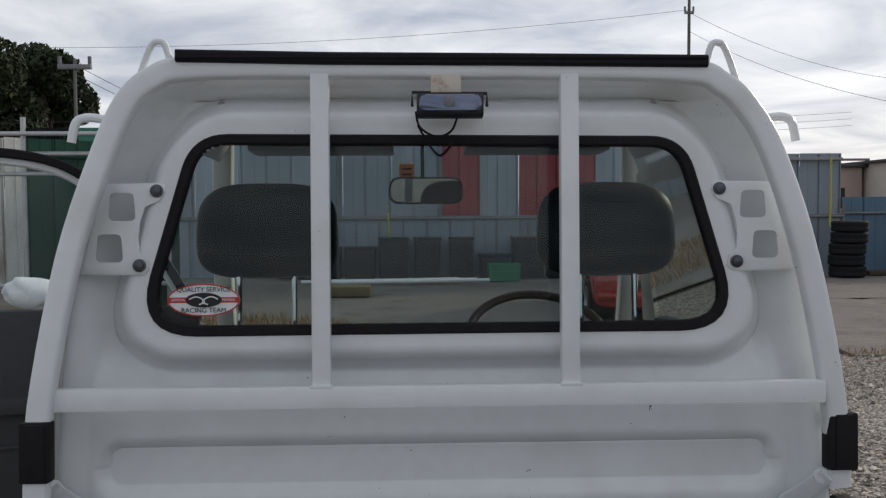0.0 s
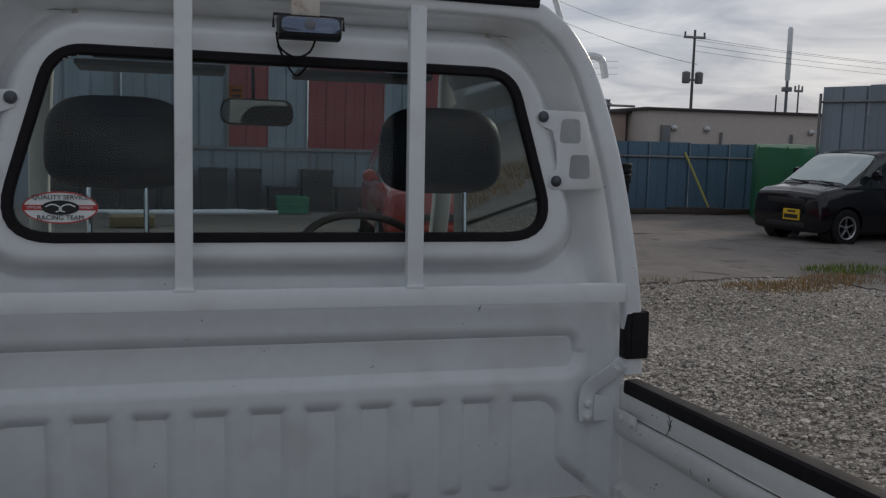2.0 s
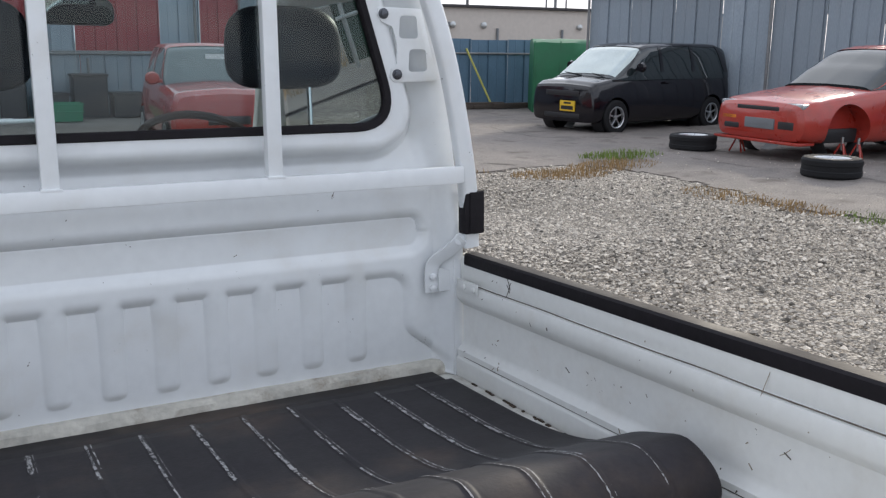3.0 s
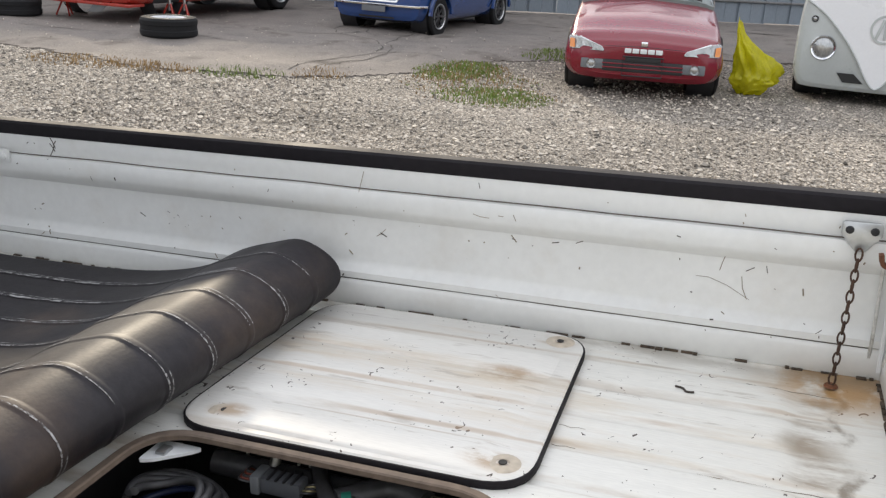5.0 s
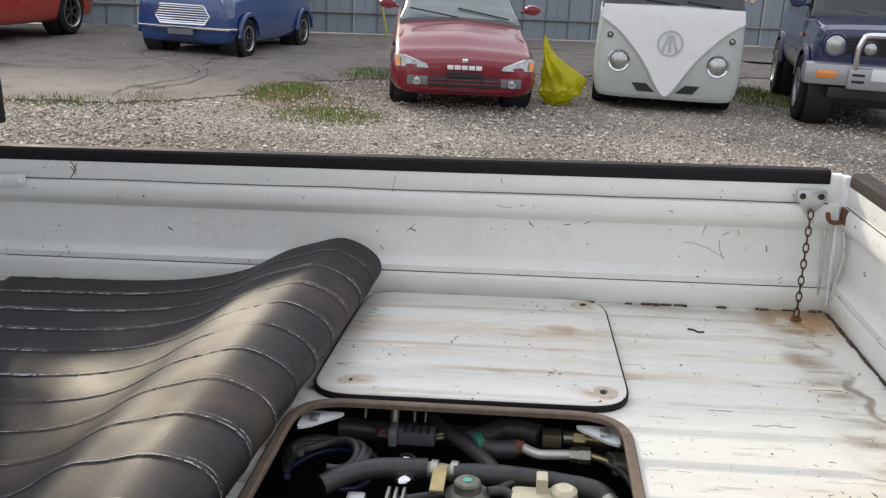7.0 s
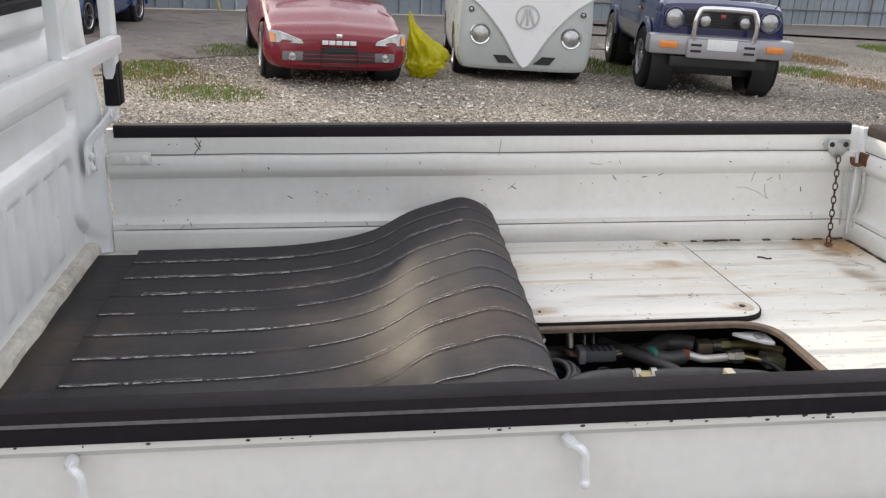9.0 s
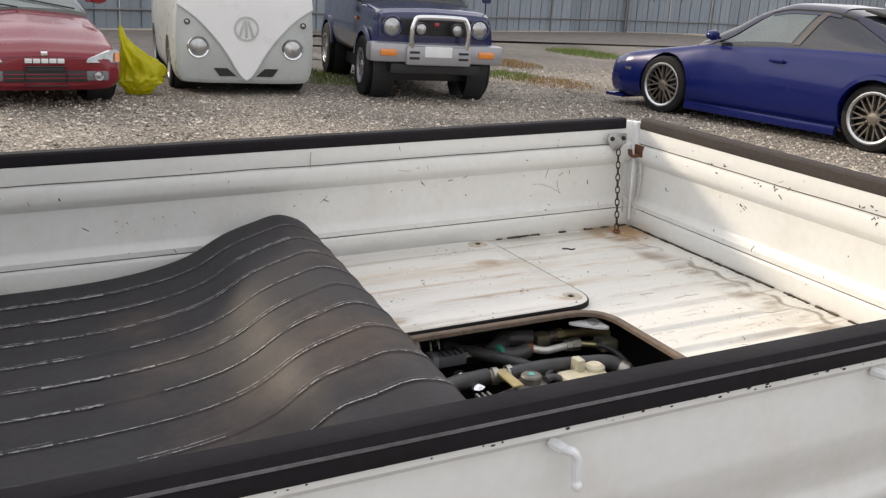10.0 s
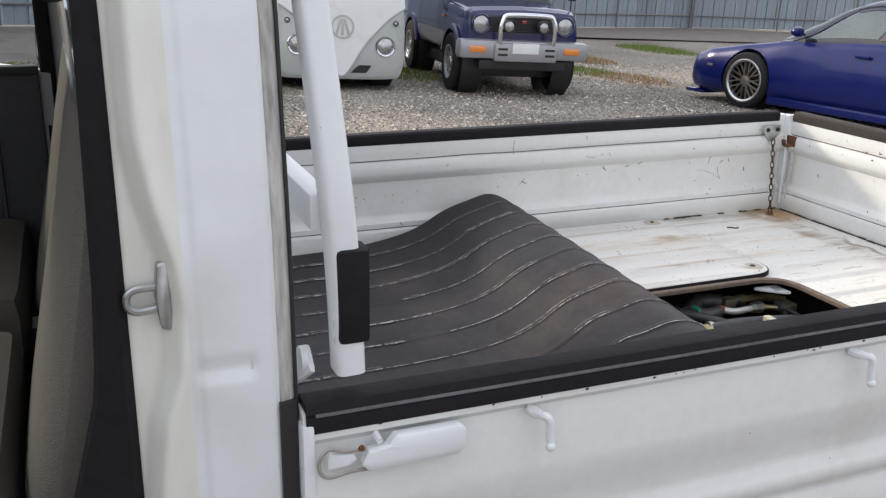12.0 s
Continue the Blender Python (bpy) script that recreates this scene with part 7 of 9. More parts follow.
# below the bed: chassis, wheels, guards
for s in (-1, 1):
    part("chassis_rail", box(bmesh.new(), s * 0.36 - 0.04, s * 0.36 + 0.04, -0.20, 3.0, 0.42, 0.56, 0.01), DARKMETAL, truck)
    wheel(truck, s * 0.62, 0.25, 0.27, 0.145, STEEL, 0.60, "disc", 8, s, m=pose(s * 0.62, 0.25, 0.312, 0, 90 * s, 0))
    wheel(truck, s * 0.62, 2.62, 0.27, 0.145, STEEL, 0.60, "disc", 8, s, m=pose(s * 0.62, 2.62, 0.412, 0, 90 * s, 0))
    bm = bmesh.new()
    arc = [(0.25 + 0.315 * math.cos(a), 0.32 + 0.315 * math.sin(a)) for a in np.linspace(-0.1, math.pi + 0.1, 20)]
    rings(bm, [[(s * 0.50, y, z) for y, z in arc], [(s * 0.71, y, z) for y, z in arc]], closed=False)
    part("mud_guard", bm, BLACKPL, truck, "black plastic mud guard")
    for y0, y1 in ((0.62, 1.66), (-0.29, -0.11)):
        part("lower_side_panel", box(bmesh.new(), s * 0.706 - 0.012, s * 0.706 + 0.012, y0, y1, 0.44, 0.655, 0.008), WHITE, truck, "white lower side panel")
    bm = bmesh.new()
    ro = [(0.25 + 0.37 * math.cos(a), 0.36 + 0.37 * math.sin(a)) for a in np.linspace(0.15, math.pi - 0.15, 16)]
    V = [[bm.verts.new((s * 0.717, y, z)) for y, z in ro], [bm.verts.new((s * 0.717, y, 0.733)) for y, z in ro]]
    for i in range(len(ro) - 1):
        bm.faces.new((V[0][i], V[0][i + 1], V[1][i + 1], V[1][i]))
    part("arch_panel", bm, WHITE, truck, "white wheel arch panel")
part("gate_hinge", tube(bmesh.new(), [(-0.742, 0.712, 0.681), (-0.742, 0.597, 0.676)], 0.009, n=10), STEEL, truck, "steel gate hinge pin")
part("hinge_knuckle", tube(bmesh.new(), [(-0.742, 0.675, 0.6795), (-0.742, 0.640, 0.678)], 0.0125, n=10), WHITE, truck)
part("corner_gap", tube(bmesh.new(), [(0.7015, 1.6465, z) for z in (0.665, 0.75, 0.85, 0.955)], 0.0022, n=6), INK, truck)
SEALER = mat("lumpy_white_sealer", (0.55, 0.54, 0.50), 0.6, var=0.4, fine=120, stain=(0.16, 0.13, 0.10), stain_amt=0.8, stain_scale=25)
part("corner_weld", tube(bmesh.new(), smoothpath([(0.695, -0.262, 0.70), (0.697, -0.263, 0.76), (0.708, -0.264, 0.80), (0.699, -0.262, 0.86)], 4), 0.003, n=6), SEALER, truck)
part("corner_weld", tube(bmesh.new(), smoothpath([(0.664, -0.282, 0.70), (0.668, -0.288, 0.74), (0.667, -0.296, 0.80), (0.662, -0.287, 0.855)], 4), 0.003, n=6), SEALER, truck)


def inner_face(z):
    """How far a gate's inner face stands inwards at a height."""
    pr = [q for q in gate_profile()[19:]]
    return lerp([q[1] for q in reversed(pr)], [q[0] for q in reversed(pr)], z)


SCRATCH = mat("dark_scratch", (0.24, 0.20, 0.15), 0.8, var=0.5, fine=200)
CHIP = mat("dark_paint_chip", (0.055, 0.045, 0.038), 0.8, var=0.5, fine=200)


def gate_scratch(g, pts, r, m=SCRATCH):
    """A scratch on a gate's inner face, through (along the gate, height) points."""
    part("scratch", tube(bmesh.new(), [(a, inner_face(z) + r * 0.2, z) for a, z in pts], r, n=5), m, g)


for pts in ([(0.033, 0.803), (0.012, 0.803), (-0.02, 0.792), (-0.06, 0.770)], [(-0.044, 0.811), (-0.047, 0.79), (-0.056, 0.770)], [(-0.006, 0.818), (-0.010, 0.835), (-0.013, 0.845)],
            [(0.649, 0.805), (0.640, 0.811), (0.629, 0.822)], [(0.684, 0.865), (0.678, 0.90), (0.672, 0.936)], [(0.444, 0.878), (0.43, 0.874), (0.412, 0.873)], [(0.395, 0.879), (0.385, 0.879)], [(0.366, 0.884), (0.361, 0.873)]):
    gate_scratch(right_gate, [(y + 0.290, z) for y, z in pts], 0.0005 if len(pts) > 3 else 0.0007)
for pts in ([(1.425, 0.944), (1.419, 0.936), (1.416, 0.926), (1.421, 0.915), (1.429, 0.904), (1.428, 0.897)], [(1.410, 0.938), (1.416, 0.930), (1.413, 0.921)], [(1.427, 0.931), (1.420, 0.923), (1.415, 0.914)]):
    gate_scratch(right_gate, [(y + 0.290, z) for y, z in pts], 0.0011, CHIP)
rng = random.Random(77)
for k in range(110):
    g, L = rng.choice(((right_gate, 1.9), (right_gate, 1.9), (tail_gate, 1.38)))
    a, z = rng.uniform(0.05, L), rng.choice((rng.uniform(0.70, 0.74), rng.uniform(0.76, 0.84), rng.uniform(0.86, 0.93)))
    n, an = rng.choice((0.002, 0.003, 0.004, 0.006, 0.014)) * rng.uniform(0.7, 1.2), rng.gauss(0.8, 0.9)
    gate_scratch(g, [(a + n * q * math.cos(an), min(0.938, max(0.69, z + n * q * math.sin(an)))) for q in (0, 0.4, 0.7, 1.0)], rng.uniform(0.0006, 0.0015), rng.choice((SCRATCH, CHIP)))
for x, z in ((0.367, 0.901), (0.312, 0.903), (0.197, 0.90), (0.137, 0.895), (0.115, 0.903), (-0.111, 0.912), (-0.15, 0.897), (-0.214, 0.884), (-0.251, 0.883), (0.257, 0.818)):
    for q in range(rng.randint(2, 6)):
        a, zz = x + 0.694 + rng.gauss(0, 0.012), z + rng.gauss(0, 0.006)
        gate_scratch(tail_gate, [(a, zz), (a + rng.uniform(0.002, 0.008), zz + rng.uniform(-0.005, 0.005))], rng.uniform(0.0009, 0.0018), CHIP)
bm = bmesh.new()
frng = random.Random(31)
for c, spread, n in ((0.75, 0.16, 26), (1.15, 0.14, 30), (0.33, 0.2, 12), (1.45, 0.1, 14), (1.75, 0.06, 8)):
    for q in range(n):
        a, z = c + frng.gauss(0, spread), 0.9385 + abs(frng.gauss(0, 0.003)) * frng.choice((1, -0.6))
        if 0.02 < a < 1.86:
            bmesh.ops.create_icosphere(bm, subdivisions=1, radius=frng.uniform(0.0006, 0.0018), matrix=pose(a, -0.0348, z) @ Matrix.Diagonal((frng.uniform(1, 2.6), 0.4, 1, 1)))
tagged(part("paint_flakes", bm, CHIP, left_gate, "dark spots of flaked paint"), kind="stuff")
# cracks, flakes and marks on the bed floor
for k in range(11):
    x, y = rng.uniform(-0.05, 0.66), rng.uniform(-0.26, 0.17)
    n = rng.uniform(0.008, 0.10) if k % 3 else rng.uniform(0.08, 0.20)
    pts = [(x + 0.006 * noise.noise((k, 7 * q, 0)) + n * 0.25 * q * rng.uniform(-1, 1) * 0.3, min(0.19, y + n * q), 0) for q in np.linspace(0, 1, 7)]
    part("floor_crack", tube(bmesh.new(), [(a, b, bed_z(a, b) + 0.0003) for a, b, _ in pts], rng.uniform(0.0003, 0.0008), n=5), SCRATCH, bed)
part("floor_mark", tube(bmesh.new(), smoothpath([(0.538, 0.038, 0.668), (0.533, 0.025, 0.668), (0.523, 0.019, 0.668), (0.525, 0.007, 0.668)], 3), 0.002, n=5), CHIP, bed, "curled black scrap")
# engine bay under the hatch
# open-topped black box, added to block light from below the bed
bm = bmesh.new()
rings(bm, [[(-0.43, 0.12, 0.640), (0.30, 0.12, 0.640), (0.30, 0.84, 0.640), (-0.43, 0.84, 0.640)], [(-0.43, 0.12, 0.36), (0.30, 0.12, 0.36), (0.30, 0.84, 0.36), (-0.43, 0.84, 0.36)]], caps=False)
bm.faces.new([v for v in bm.verts if v.co.z < 0.4])
part("engine_bay", bm, mat("black_bay_box", (0.014, 0.014, 0.015), 0.6, var=0.5), truck, "black box round the engine bay, added to keep light out")
HOSE = mat("black_hose_rubber", (0.045, 0.045, 0.047), 0.45, var=0.4, scale=14)
DIRTYZINC = mat("dirty_zinc", (0.38, 0.37, 0.33), 0.4, 0.8, var=0.35, scale=30)


def hose(pts, r, m=HOSE, label="black rubber hose", name="hose"):
    return part(name, tube(bmesh.new(), smoothpath(pts, 6) if len(pts) > 2 else pts, r, n=12), m, truck, label)


hose([(-0.03, 0.68, 0.600), (0.0, 0.640, 0.607), (0.022, 0.595, 0.606), (0.034, 0.545, 0.602), (0.036, 0.520, 0.602)], 0.0165)
hose([(0.026, 0.478, 0.602), (0.030, 0.430, 0.602), (0.032, 0.376, 0.600), (0.020, 0.310, 0.600), (0.0, 0.250, 0.600), (-0.03, 0.225, 0.585)], 0.0165)
hose([(0.034, 0.524, 0.602), (0.026, 0.474, 0.602)], 0.0135, mat("joint_pipe", (0.30, 0.27, 0.20), 0.5, 0.3), "dull joint pipe", "pipe")
for y in (0.514, 0.482):
    hose([(0.0315, y, 0.602), (0.0305, y - 0.011, 0.602)], 0.0182, DIRTYZINC, "steel hose clamp", "hose_clamp")
hose([(0.21, 0.53, 0.598), (0.165, 0.50, 0.600), (0.11, 0.455, 0.600), (0.053, 0.414, 0.596), (0.02, 0.40, 0.58)], 0.0125)
hose([(0.135, 0.462, 0.598), (0.150, 0.445, 0.600), (0.166, 0.425, 0.602), (0.182, 0.400, 0.604), (0.180, 0.365, 0.604), (0.170, 0.340, 0.602)], 0.0195)
hose([(0.130, 0.452, 0.597), (0.137, 0.440, 0.598)], 0.0205, mat("green_tape", (0.02, 0.17, 0.12), 0.5), "green tape band", "tape_band")
hose([(0.137, 0.445, 0.597), (0.120, 0.412, 0.596), (0.124, 0.380, 0.598)], 0.0165)
part("pipe_block", box(bmesh.new(), 0.152, 0.182, 0.302, 0.336, 0.588, 0.612, 0.004), mat("dirty_brass_block", (0.20, 0.18, 0.13), 0.45, 0.5, var=0.3), truck, "dirty metal pipe block")
hose([(0.169, 0.300, 0.600), (0.170, 0.283, 0.600)], 0.0125, DIRTYZINC, "steel pipe nut", "pipe_nut")
part("pipe_nut", lathe(bmesh.new(), [(0.0145, 0), (0.0145, 0.020)], 6, pose(0.170, 0.282, 0.600, 90)), BRASS, truck, "hexagonal brass pipe nut")
hose([(0.170, 0.262, 0.600), (0.168, 0.235, 0.599), (0.164, 0.195, 0.597), (0.15, 0.15, 0.59)], 0.0105, BRASS, "brass pipe", "pipe")
hose([(0.126, 0.383, 0.602), (0.121, 0.368, 0.601)], 0.0125, RUST, "rusty pipe end", "pipe_end")
hose([(0.122, 0.368, 0.602), (0.112, 0.352, 0.600), (0.108, 0.338, 0.599), (0.110, 0.310, 0.599), (0.113, 0.285, 0.599)], 0.0085, mat("pale_metal_pipe", (0.62, 0.61, 0.58), 0.35, 0.4), "pale bent metal pipe", "pipe")
part("pipe_nut", lathe(bmesh.new(), [(0.0125, 0), (0.0125, 0.014), (0.0145, 0.014), (0.0145, 0.034)], 6, pose(0.1135, 0.290, 0.599, 90)), DIRTYZINC, truck, "hexagonal steel pipe nut")
hose([(0.114, 0.256, 0.599), (0.105, 0.235, 0.598), (0.092, 0.215, 0.598)], 0.007, BRASS, "brass pipe", "pipe")
part("valve_body", box(bmesh.new(), 0.070, 0.112, 0.180, 0.222, 0.588, 0.612, 0.005), mat("olive_valve", (0.24, 0.25, 0.17), 0.4, 0.5), truck, "olive metal valve")
hose([(0.085, 0.225, 0.612), (0.088, 0.222, 0.614)], 0.010, DIRTYZINC, "valve cap", "valve_cap")
hose([(0.08, 0.23, 0.606), (0.07, 0.21, 0.60), (0.045, 0.19, 0.585), (0.0, 0.18, 0.56)], 0.0065, label="thin black cable", name="cable")
conn = part("connector", box(bmesh.new(), 0.130, 0.160, 0.520, 0.585, 0.588, 0.614, 0.004), mat("grey_connector", (0.085, 0.09, 0.10), 0.5), truck, "grey plastic cable connector")
part("connector_cap", box(bmesh.new(), 0.126, 0.164, 0.585, 0.600, 0.586, 0.616, 0.003), GREYPL, conn)
for k in range(4):
    part("connector_rib", box(bmesh.new(), 0.128, 0.162, 0.530 + 0.013 * k, 0.534 + 0.013 * k, 0.6135, 0.6165, 0.0008), BLACKPL, conn)
for k in range(5):
    hose([(0.132 + 0.006 * k, 0.600, 0.602), (0.128 + 0.006 * k, 0.618, 0.606), (0.150 + 0.006 * k, 0.622, 0.600), (0.175, 0.605, 0.585)], 0.0018, mat("red_wire", (0.16, 0.035, 0.02), 0.5) if k % 2 else HOSE, "thin wire", "wire")
    hose([(0.135 + 0.005 * k, 0.520, 0.60), (0.135 + 0.006 * k, 0.507, 0.602), (0.16, 0.500, 0.59)], 0.0018, BRASS if k % 2 else HOSE, "thin wire", "wire")
for k, (r, dz) in enumerate(((0.075, 0.0), (0.066, 0.008), (0.058, 0.014), (0.047, 0.018), (0.070, -0.012))):
    pts = [(0.065 + r * math.sin(a) * 0.85 - 0.004 * k, 0.688 + r * math.cos(a), 0.592 + dz + 0.008 * math.sin(2 * a + k)) for a in np.linspace(-0.5, 4.6, 14)]
    hose(pts, 0.0062 if k < 4 else 0.0055, mat("blue_cable", (0.015, 0.025, 0.07), 0.4) if k == 4 else HOSE, "coiled black cable", "cable")
for y in (0.655, 0.565, 0.545):
    hose([(0.235, y, 0.59), (0.222, y, 0.610), (0.212, y, 0.592)], 0.0028, DIRTYZINC, "wire clip", "wire_clip")
hose([(0.20, 0.60, 0.59), (0.215, 0.60, 0.62)], 0.009, DIRTYZINC, "steel stud", "stud")
for x, y in ((0.075, 0.560), (0.010, 0.555)):
    bm = bmesh.new()
    bmesh.ops.create_icosphere(bm, subdivisions=2, radius=0.015)
    for v in bm.verts:
        v.co *= 1 + 0.5 * noise.noise(v.co * 160)
        v.co.z *= 0.5
    part("foil_scrap", bm, CHROME, truck, "crumpled foil scrap", matrix=pose(x, y, 0.596))
part("strap", box(bmesh.new(), -0.050, 0.026, 0.487, 0.509, 0.612, 0.616, 0.001), mat("yellowed_strap", (0.42, 0.34, 0.16), 0.6, var=0.3), truck, "yellowed flat strap")
cap = part("filler_cap", lathe(bmesh.new(), [(0.036, -0.03), (0.036, -0.004), (0.031, 0.0), (0.022, 0.003), (0.021, 0.016), (0.018, 0.019), (0.003, 0.020)], 20, pose(-0.018, 0.452, 0.598)), mat("dirty_olive_metal", (0.17, 0.165, 0.14), 0.5, 0.4, var=0.4, scale=30), truck, "round dirty metal cap")
part("cap_mark", lathe(bmesh.new(), [(0.007, 0), (0.007, 0.0008)], 12, pose(-0.018, 0.452, 0.6182)), mat("teal_mark", (0.1, 0.42, 0.38), 0.5), cap)
hose([(-0.018, 0.49, 0.59), (-0.03, 0.52, 0.592), (-0.035, 0.56, 0.585)], 0.006)
hose([(0.012, 0.40, 0.59), (0.03, 0.36, 0.604), (0.028, 0.325, 0.606), (0.0, 0.30, 0.60)], 0.0065)
hose([(-0.02, 0.42, 0.60), (-0.012, 0.395, 0.598), (-0.03, 0.375, 0.59), (-0.06, 0.37, 0.58)], 0.008)
res = part("coolant_reservoir", box(bmesh.new(), -0.075, 0.002, 0.285, 0.385, 0.565, 0.604, 0.010), mat("yellowed_plastic", (0.62, 0.57, 0.42), 0.45, var=0.12), truck, "yellowed plastic fluid reservoir")
part("reservoir_cap", box(bmesh.new(), -0.022, 0.006, 0.328, 0.346, 0.600, 0.628, 0.003), mat("yellowed_plastic_cap", (0.55, 0.52, 0.40), 0.45), res)
part("reservoir_bulge", lathe(bmesh.new(), [(0.022, 0), (0.021, 0.010), (0.014, 0.015)], 14, pose(-0.018, 0.303, 0.600)), mat("yellowed_plastic_bulge", (0.62, 0.57, 0.42), 0.45), res)
part("steel_bracket", box(bmesh.new(), -0.075, -0.045, 0.606, 0.636, 0.565, 0.604, 0.006), STEEL, truck, "bright steel bracket")
for k in range(3):
    part("steel_strap", box(bmesh.new(), -0.07, -0.02, 0.548 + 0.012 * k, 0.553 + 0.012 * k, 0.57, 0.600, 0.001), DIRTYZINC, truck)
part("engine_block", box(bmesh.new(), -0.37, -0.13, 0.24, 0.58, 0.42, 0.56, 0.02), DARKMETAL, truck, "dark oily engine casting")
hose([(-0.03, 0.225, 0.585), (-0.06, 0.205, 0.57), (-0.12, 0.20, 0.54)], 0.0165)
hose([(-0.015, 0.238, 0.593), (-0.03, 0.226, 0.588)], 0.0185, DIRTYZINC, "steel hose clamp", "hose_clamp")
hose([(0.19, 0.70, 0.585), (0.20, 0.60, 0.575), (0.20, 0.45, 0.575), (0.21, 0.30, 0.57), (0.2, 0.2, 0.57)], 0.02)

# pale wear along the mat's ridges
rng = random.Random(5)
WEARM = mat("pale_scuffed_rubber", (0.33, 0.325, 0.325), 0.8, var=0.4, scale=30, fine=200)
wn_, wl_ = WEARM.node_tree.nodes, WEARM.node_tree.links
wt, wc, wx = wn_.new("ShaderNodeBsdfTransparent"), wn_.new("ShaderNodeTexCoord"), wn_.new("ShaderNodeMixShader")
wm = wn_.new("ShaderNodeMapping"); wm.inputs["Scale"].default_value = (1.0, 0.35, 1.0)
wz = wn_.new("ShaderNodeTexNoise"); wz.inputs["Scale"].default_value, wz.inputs["Detail"].default_value, wz.inputs["Roughness"].default_value = 130.0, 6.0, 0.75
wr = wn_.new("ShaderNodeMapRange"); wr.inputs["From Min"].default_value, wr.inputs["From Max"].default_value = 0.40, 0.56
wl_.new(wc.outputs["Object"], wm.inputs["Vector"]); wl_.new(wm.outputs[0], wz.inputs["Vector"]); wl_.new(wz.outputs["Fac"], wr.inputs["Value"])
wl_.new(wr.outputs[0], wx.inputs[0]); wl_.new(wt.outputs[0], wx.inputs[1]); wl_.new(wn_["Principled BSDF"].outputs[0], wx.inputs[2])
wl_.new(wx.outputs[0], wn_["Material Output"].inputs["Surface"])
for k in range(-6, 7):
    x = 0.02 + 0.105 * k
    if not -0.655 < x < 0.62:
        continue
    pts = fold(x)
    P = [(q.x, q.y) for q in pts]
    seg = []
    for j in range(len(P) - 1):
        for u in range(6):
            t = u / 6
            y, z = P[j][0] * (1 - t) + P[j + 1][0] * t, P[j][1] * (1 - t) + P[j + 1][1] * t
            dy, dz = P[j + 1][0] - P[j][0], P[j + 1][1] - P[j][1]
            L = math.hypot(dy, dz) or 1
            seg.append((y - dz / L * 0.0050, z + dy / L * 0.0050, (j * 6 + u)))
    # thin worn line over the bend, broad broken scuffs where the mat lies flat
    i = 26 * 2
    bare = 1.05 + 0.10 * smoothstep(0.15, -0.45, x), 1.14 + 0.12 * smoothstep(0.15, -0.45, x)
    while i < len(seg) - 3:
        y = seg[i][0]
        flat = i > 200 and y > 1.10
        n = rng.randint(6, 22) if flat else rng.randint(18, 50)
        keep = rng.random() < (0.80 if flat else 0.90)
        if i > 200 and x < 0.2 and bare[0] < y < bare[1]:
            keep = rng.random() < 0.15
        if keep:
            run = seg[i:i + n]
            for d, w0 in ((-0.004, rng.uniform(0.0022, 0.0050) if flat else rng.uniform(0.0010, 0.0020)), (0.0055, rng.uniform(0.0005, 0.0016))):
                if d > 0 and rng.random() < 0.45:
                    continue
                rows = [[(x + d - w0 * rng.uniform(0.5, 1.3), y, z), (x + d + w0 * rng.uniform(0.5, 1.3), y, z)] for y, z, _ in run]
                if len(rows) > 2:
                    bm = bmesh.new()
                    rings(bm, rows, closed=False)
                    part("worn_ridge", bm, WEARM, rmat)
        i += n

# ---- yard: concrete, gravel, weeds ----
EDGE = [(-14, 8.9), (-6, 8.7), (0, 8.4), (3, 8.35), (4.47, 8.29), (5.58, 8.55), (6.3, 8.5), (6.62, 7.6), (6.52, 6.76), (6.40, 5.9), (6.22, 5.31), (6.42, 4.35), (6.95, 3.50), (7.6, 3.12), (8.5, 3.05), (9.33, 2.14), (10.4, 1.2), (11.6, -1.5), (13.2, -5.0), (15.5, -10.0), (18.0, -18.0)]
erng = random.Random(11)
edge = []
for a, b in zip(EDGE, EDGE[1:]):
    L = math.hypot(b[0] - a[0], b[1] - a[1])
    n = max(2, int(L / 0.18))
    for k in range(n):
        t = k / n
        edge.append((a[0] + (b[0] - a[0]) * t + erng.uniform(-0.07, 0.07), a[1] + (b[1] - a[1]) * t + erng.uniform(-0.07, 0.07)))
EDGEP = edge + [(18, -18), (34, -18), (34, 40), (-14, 40)]


def inside_many(X, Y):
    """Whether points lie on the slab's side of its edge."""
    X, Y = np.asarray(X, float), np.asarray(Y, float)
    c = np.zeros(X.shape, bool)
    for (x1, y1), (x2, y2) in zip(EDGEP, EDGEP[-1:] + EDGEP[:-1]):
        if y1 != y2:
            c ^= ((y1 > Y) != (y2 > Y)) & (X < (x2 - x1) * (Y - y1) / (y2 - y1) + x1)
    return c


def inside(x, y):
    return bool(inside_many([x], [y])[0])


EDGEA = np.array(edge)


def slab_z(x, y):
    """The slab's heaved top."""
    p = Vector((x, y, 0))
    h = 0.030 * noise.noise(p * 0.7) + 0.018 * noise.noise(p * 2.1) + 0.006 * noise.noise(p * 6)
    v = noise.voronoi(p * 0.55 + 0.12 * noise.noise_vector(p * 1.5))[0]
    z = 0.045 + h - 0.022 * (1 - smoothstep(0.0, 0.035, v[1] - v[0]))
    d = float(np.hypot(EDGEA[:, 0] - x, EDGEA[:, 1] - y).min())
    return 0.010 + (z - 0.010) * smoothstep(0.02, 0.45, d)


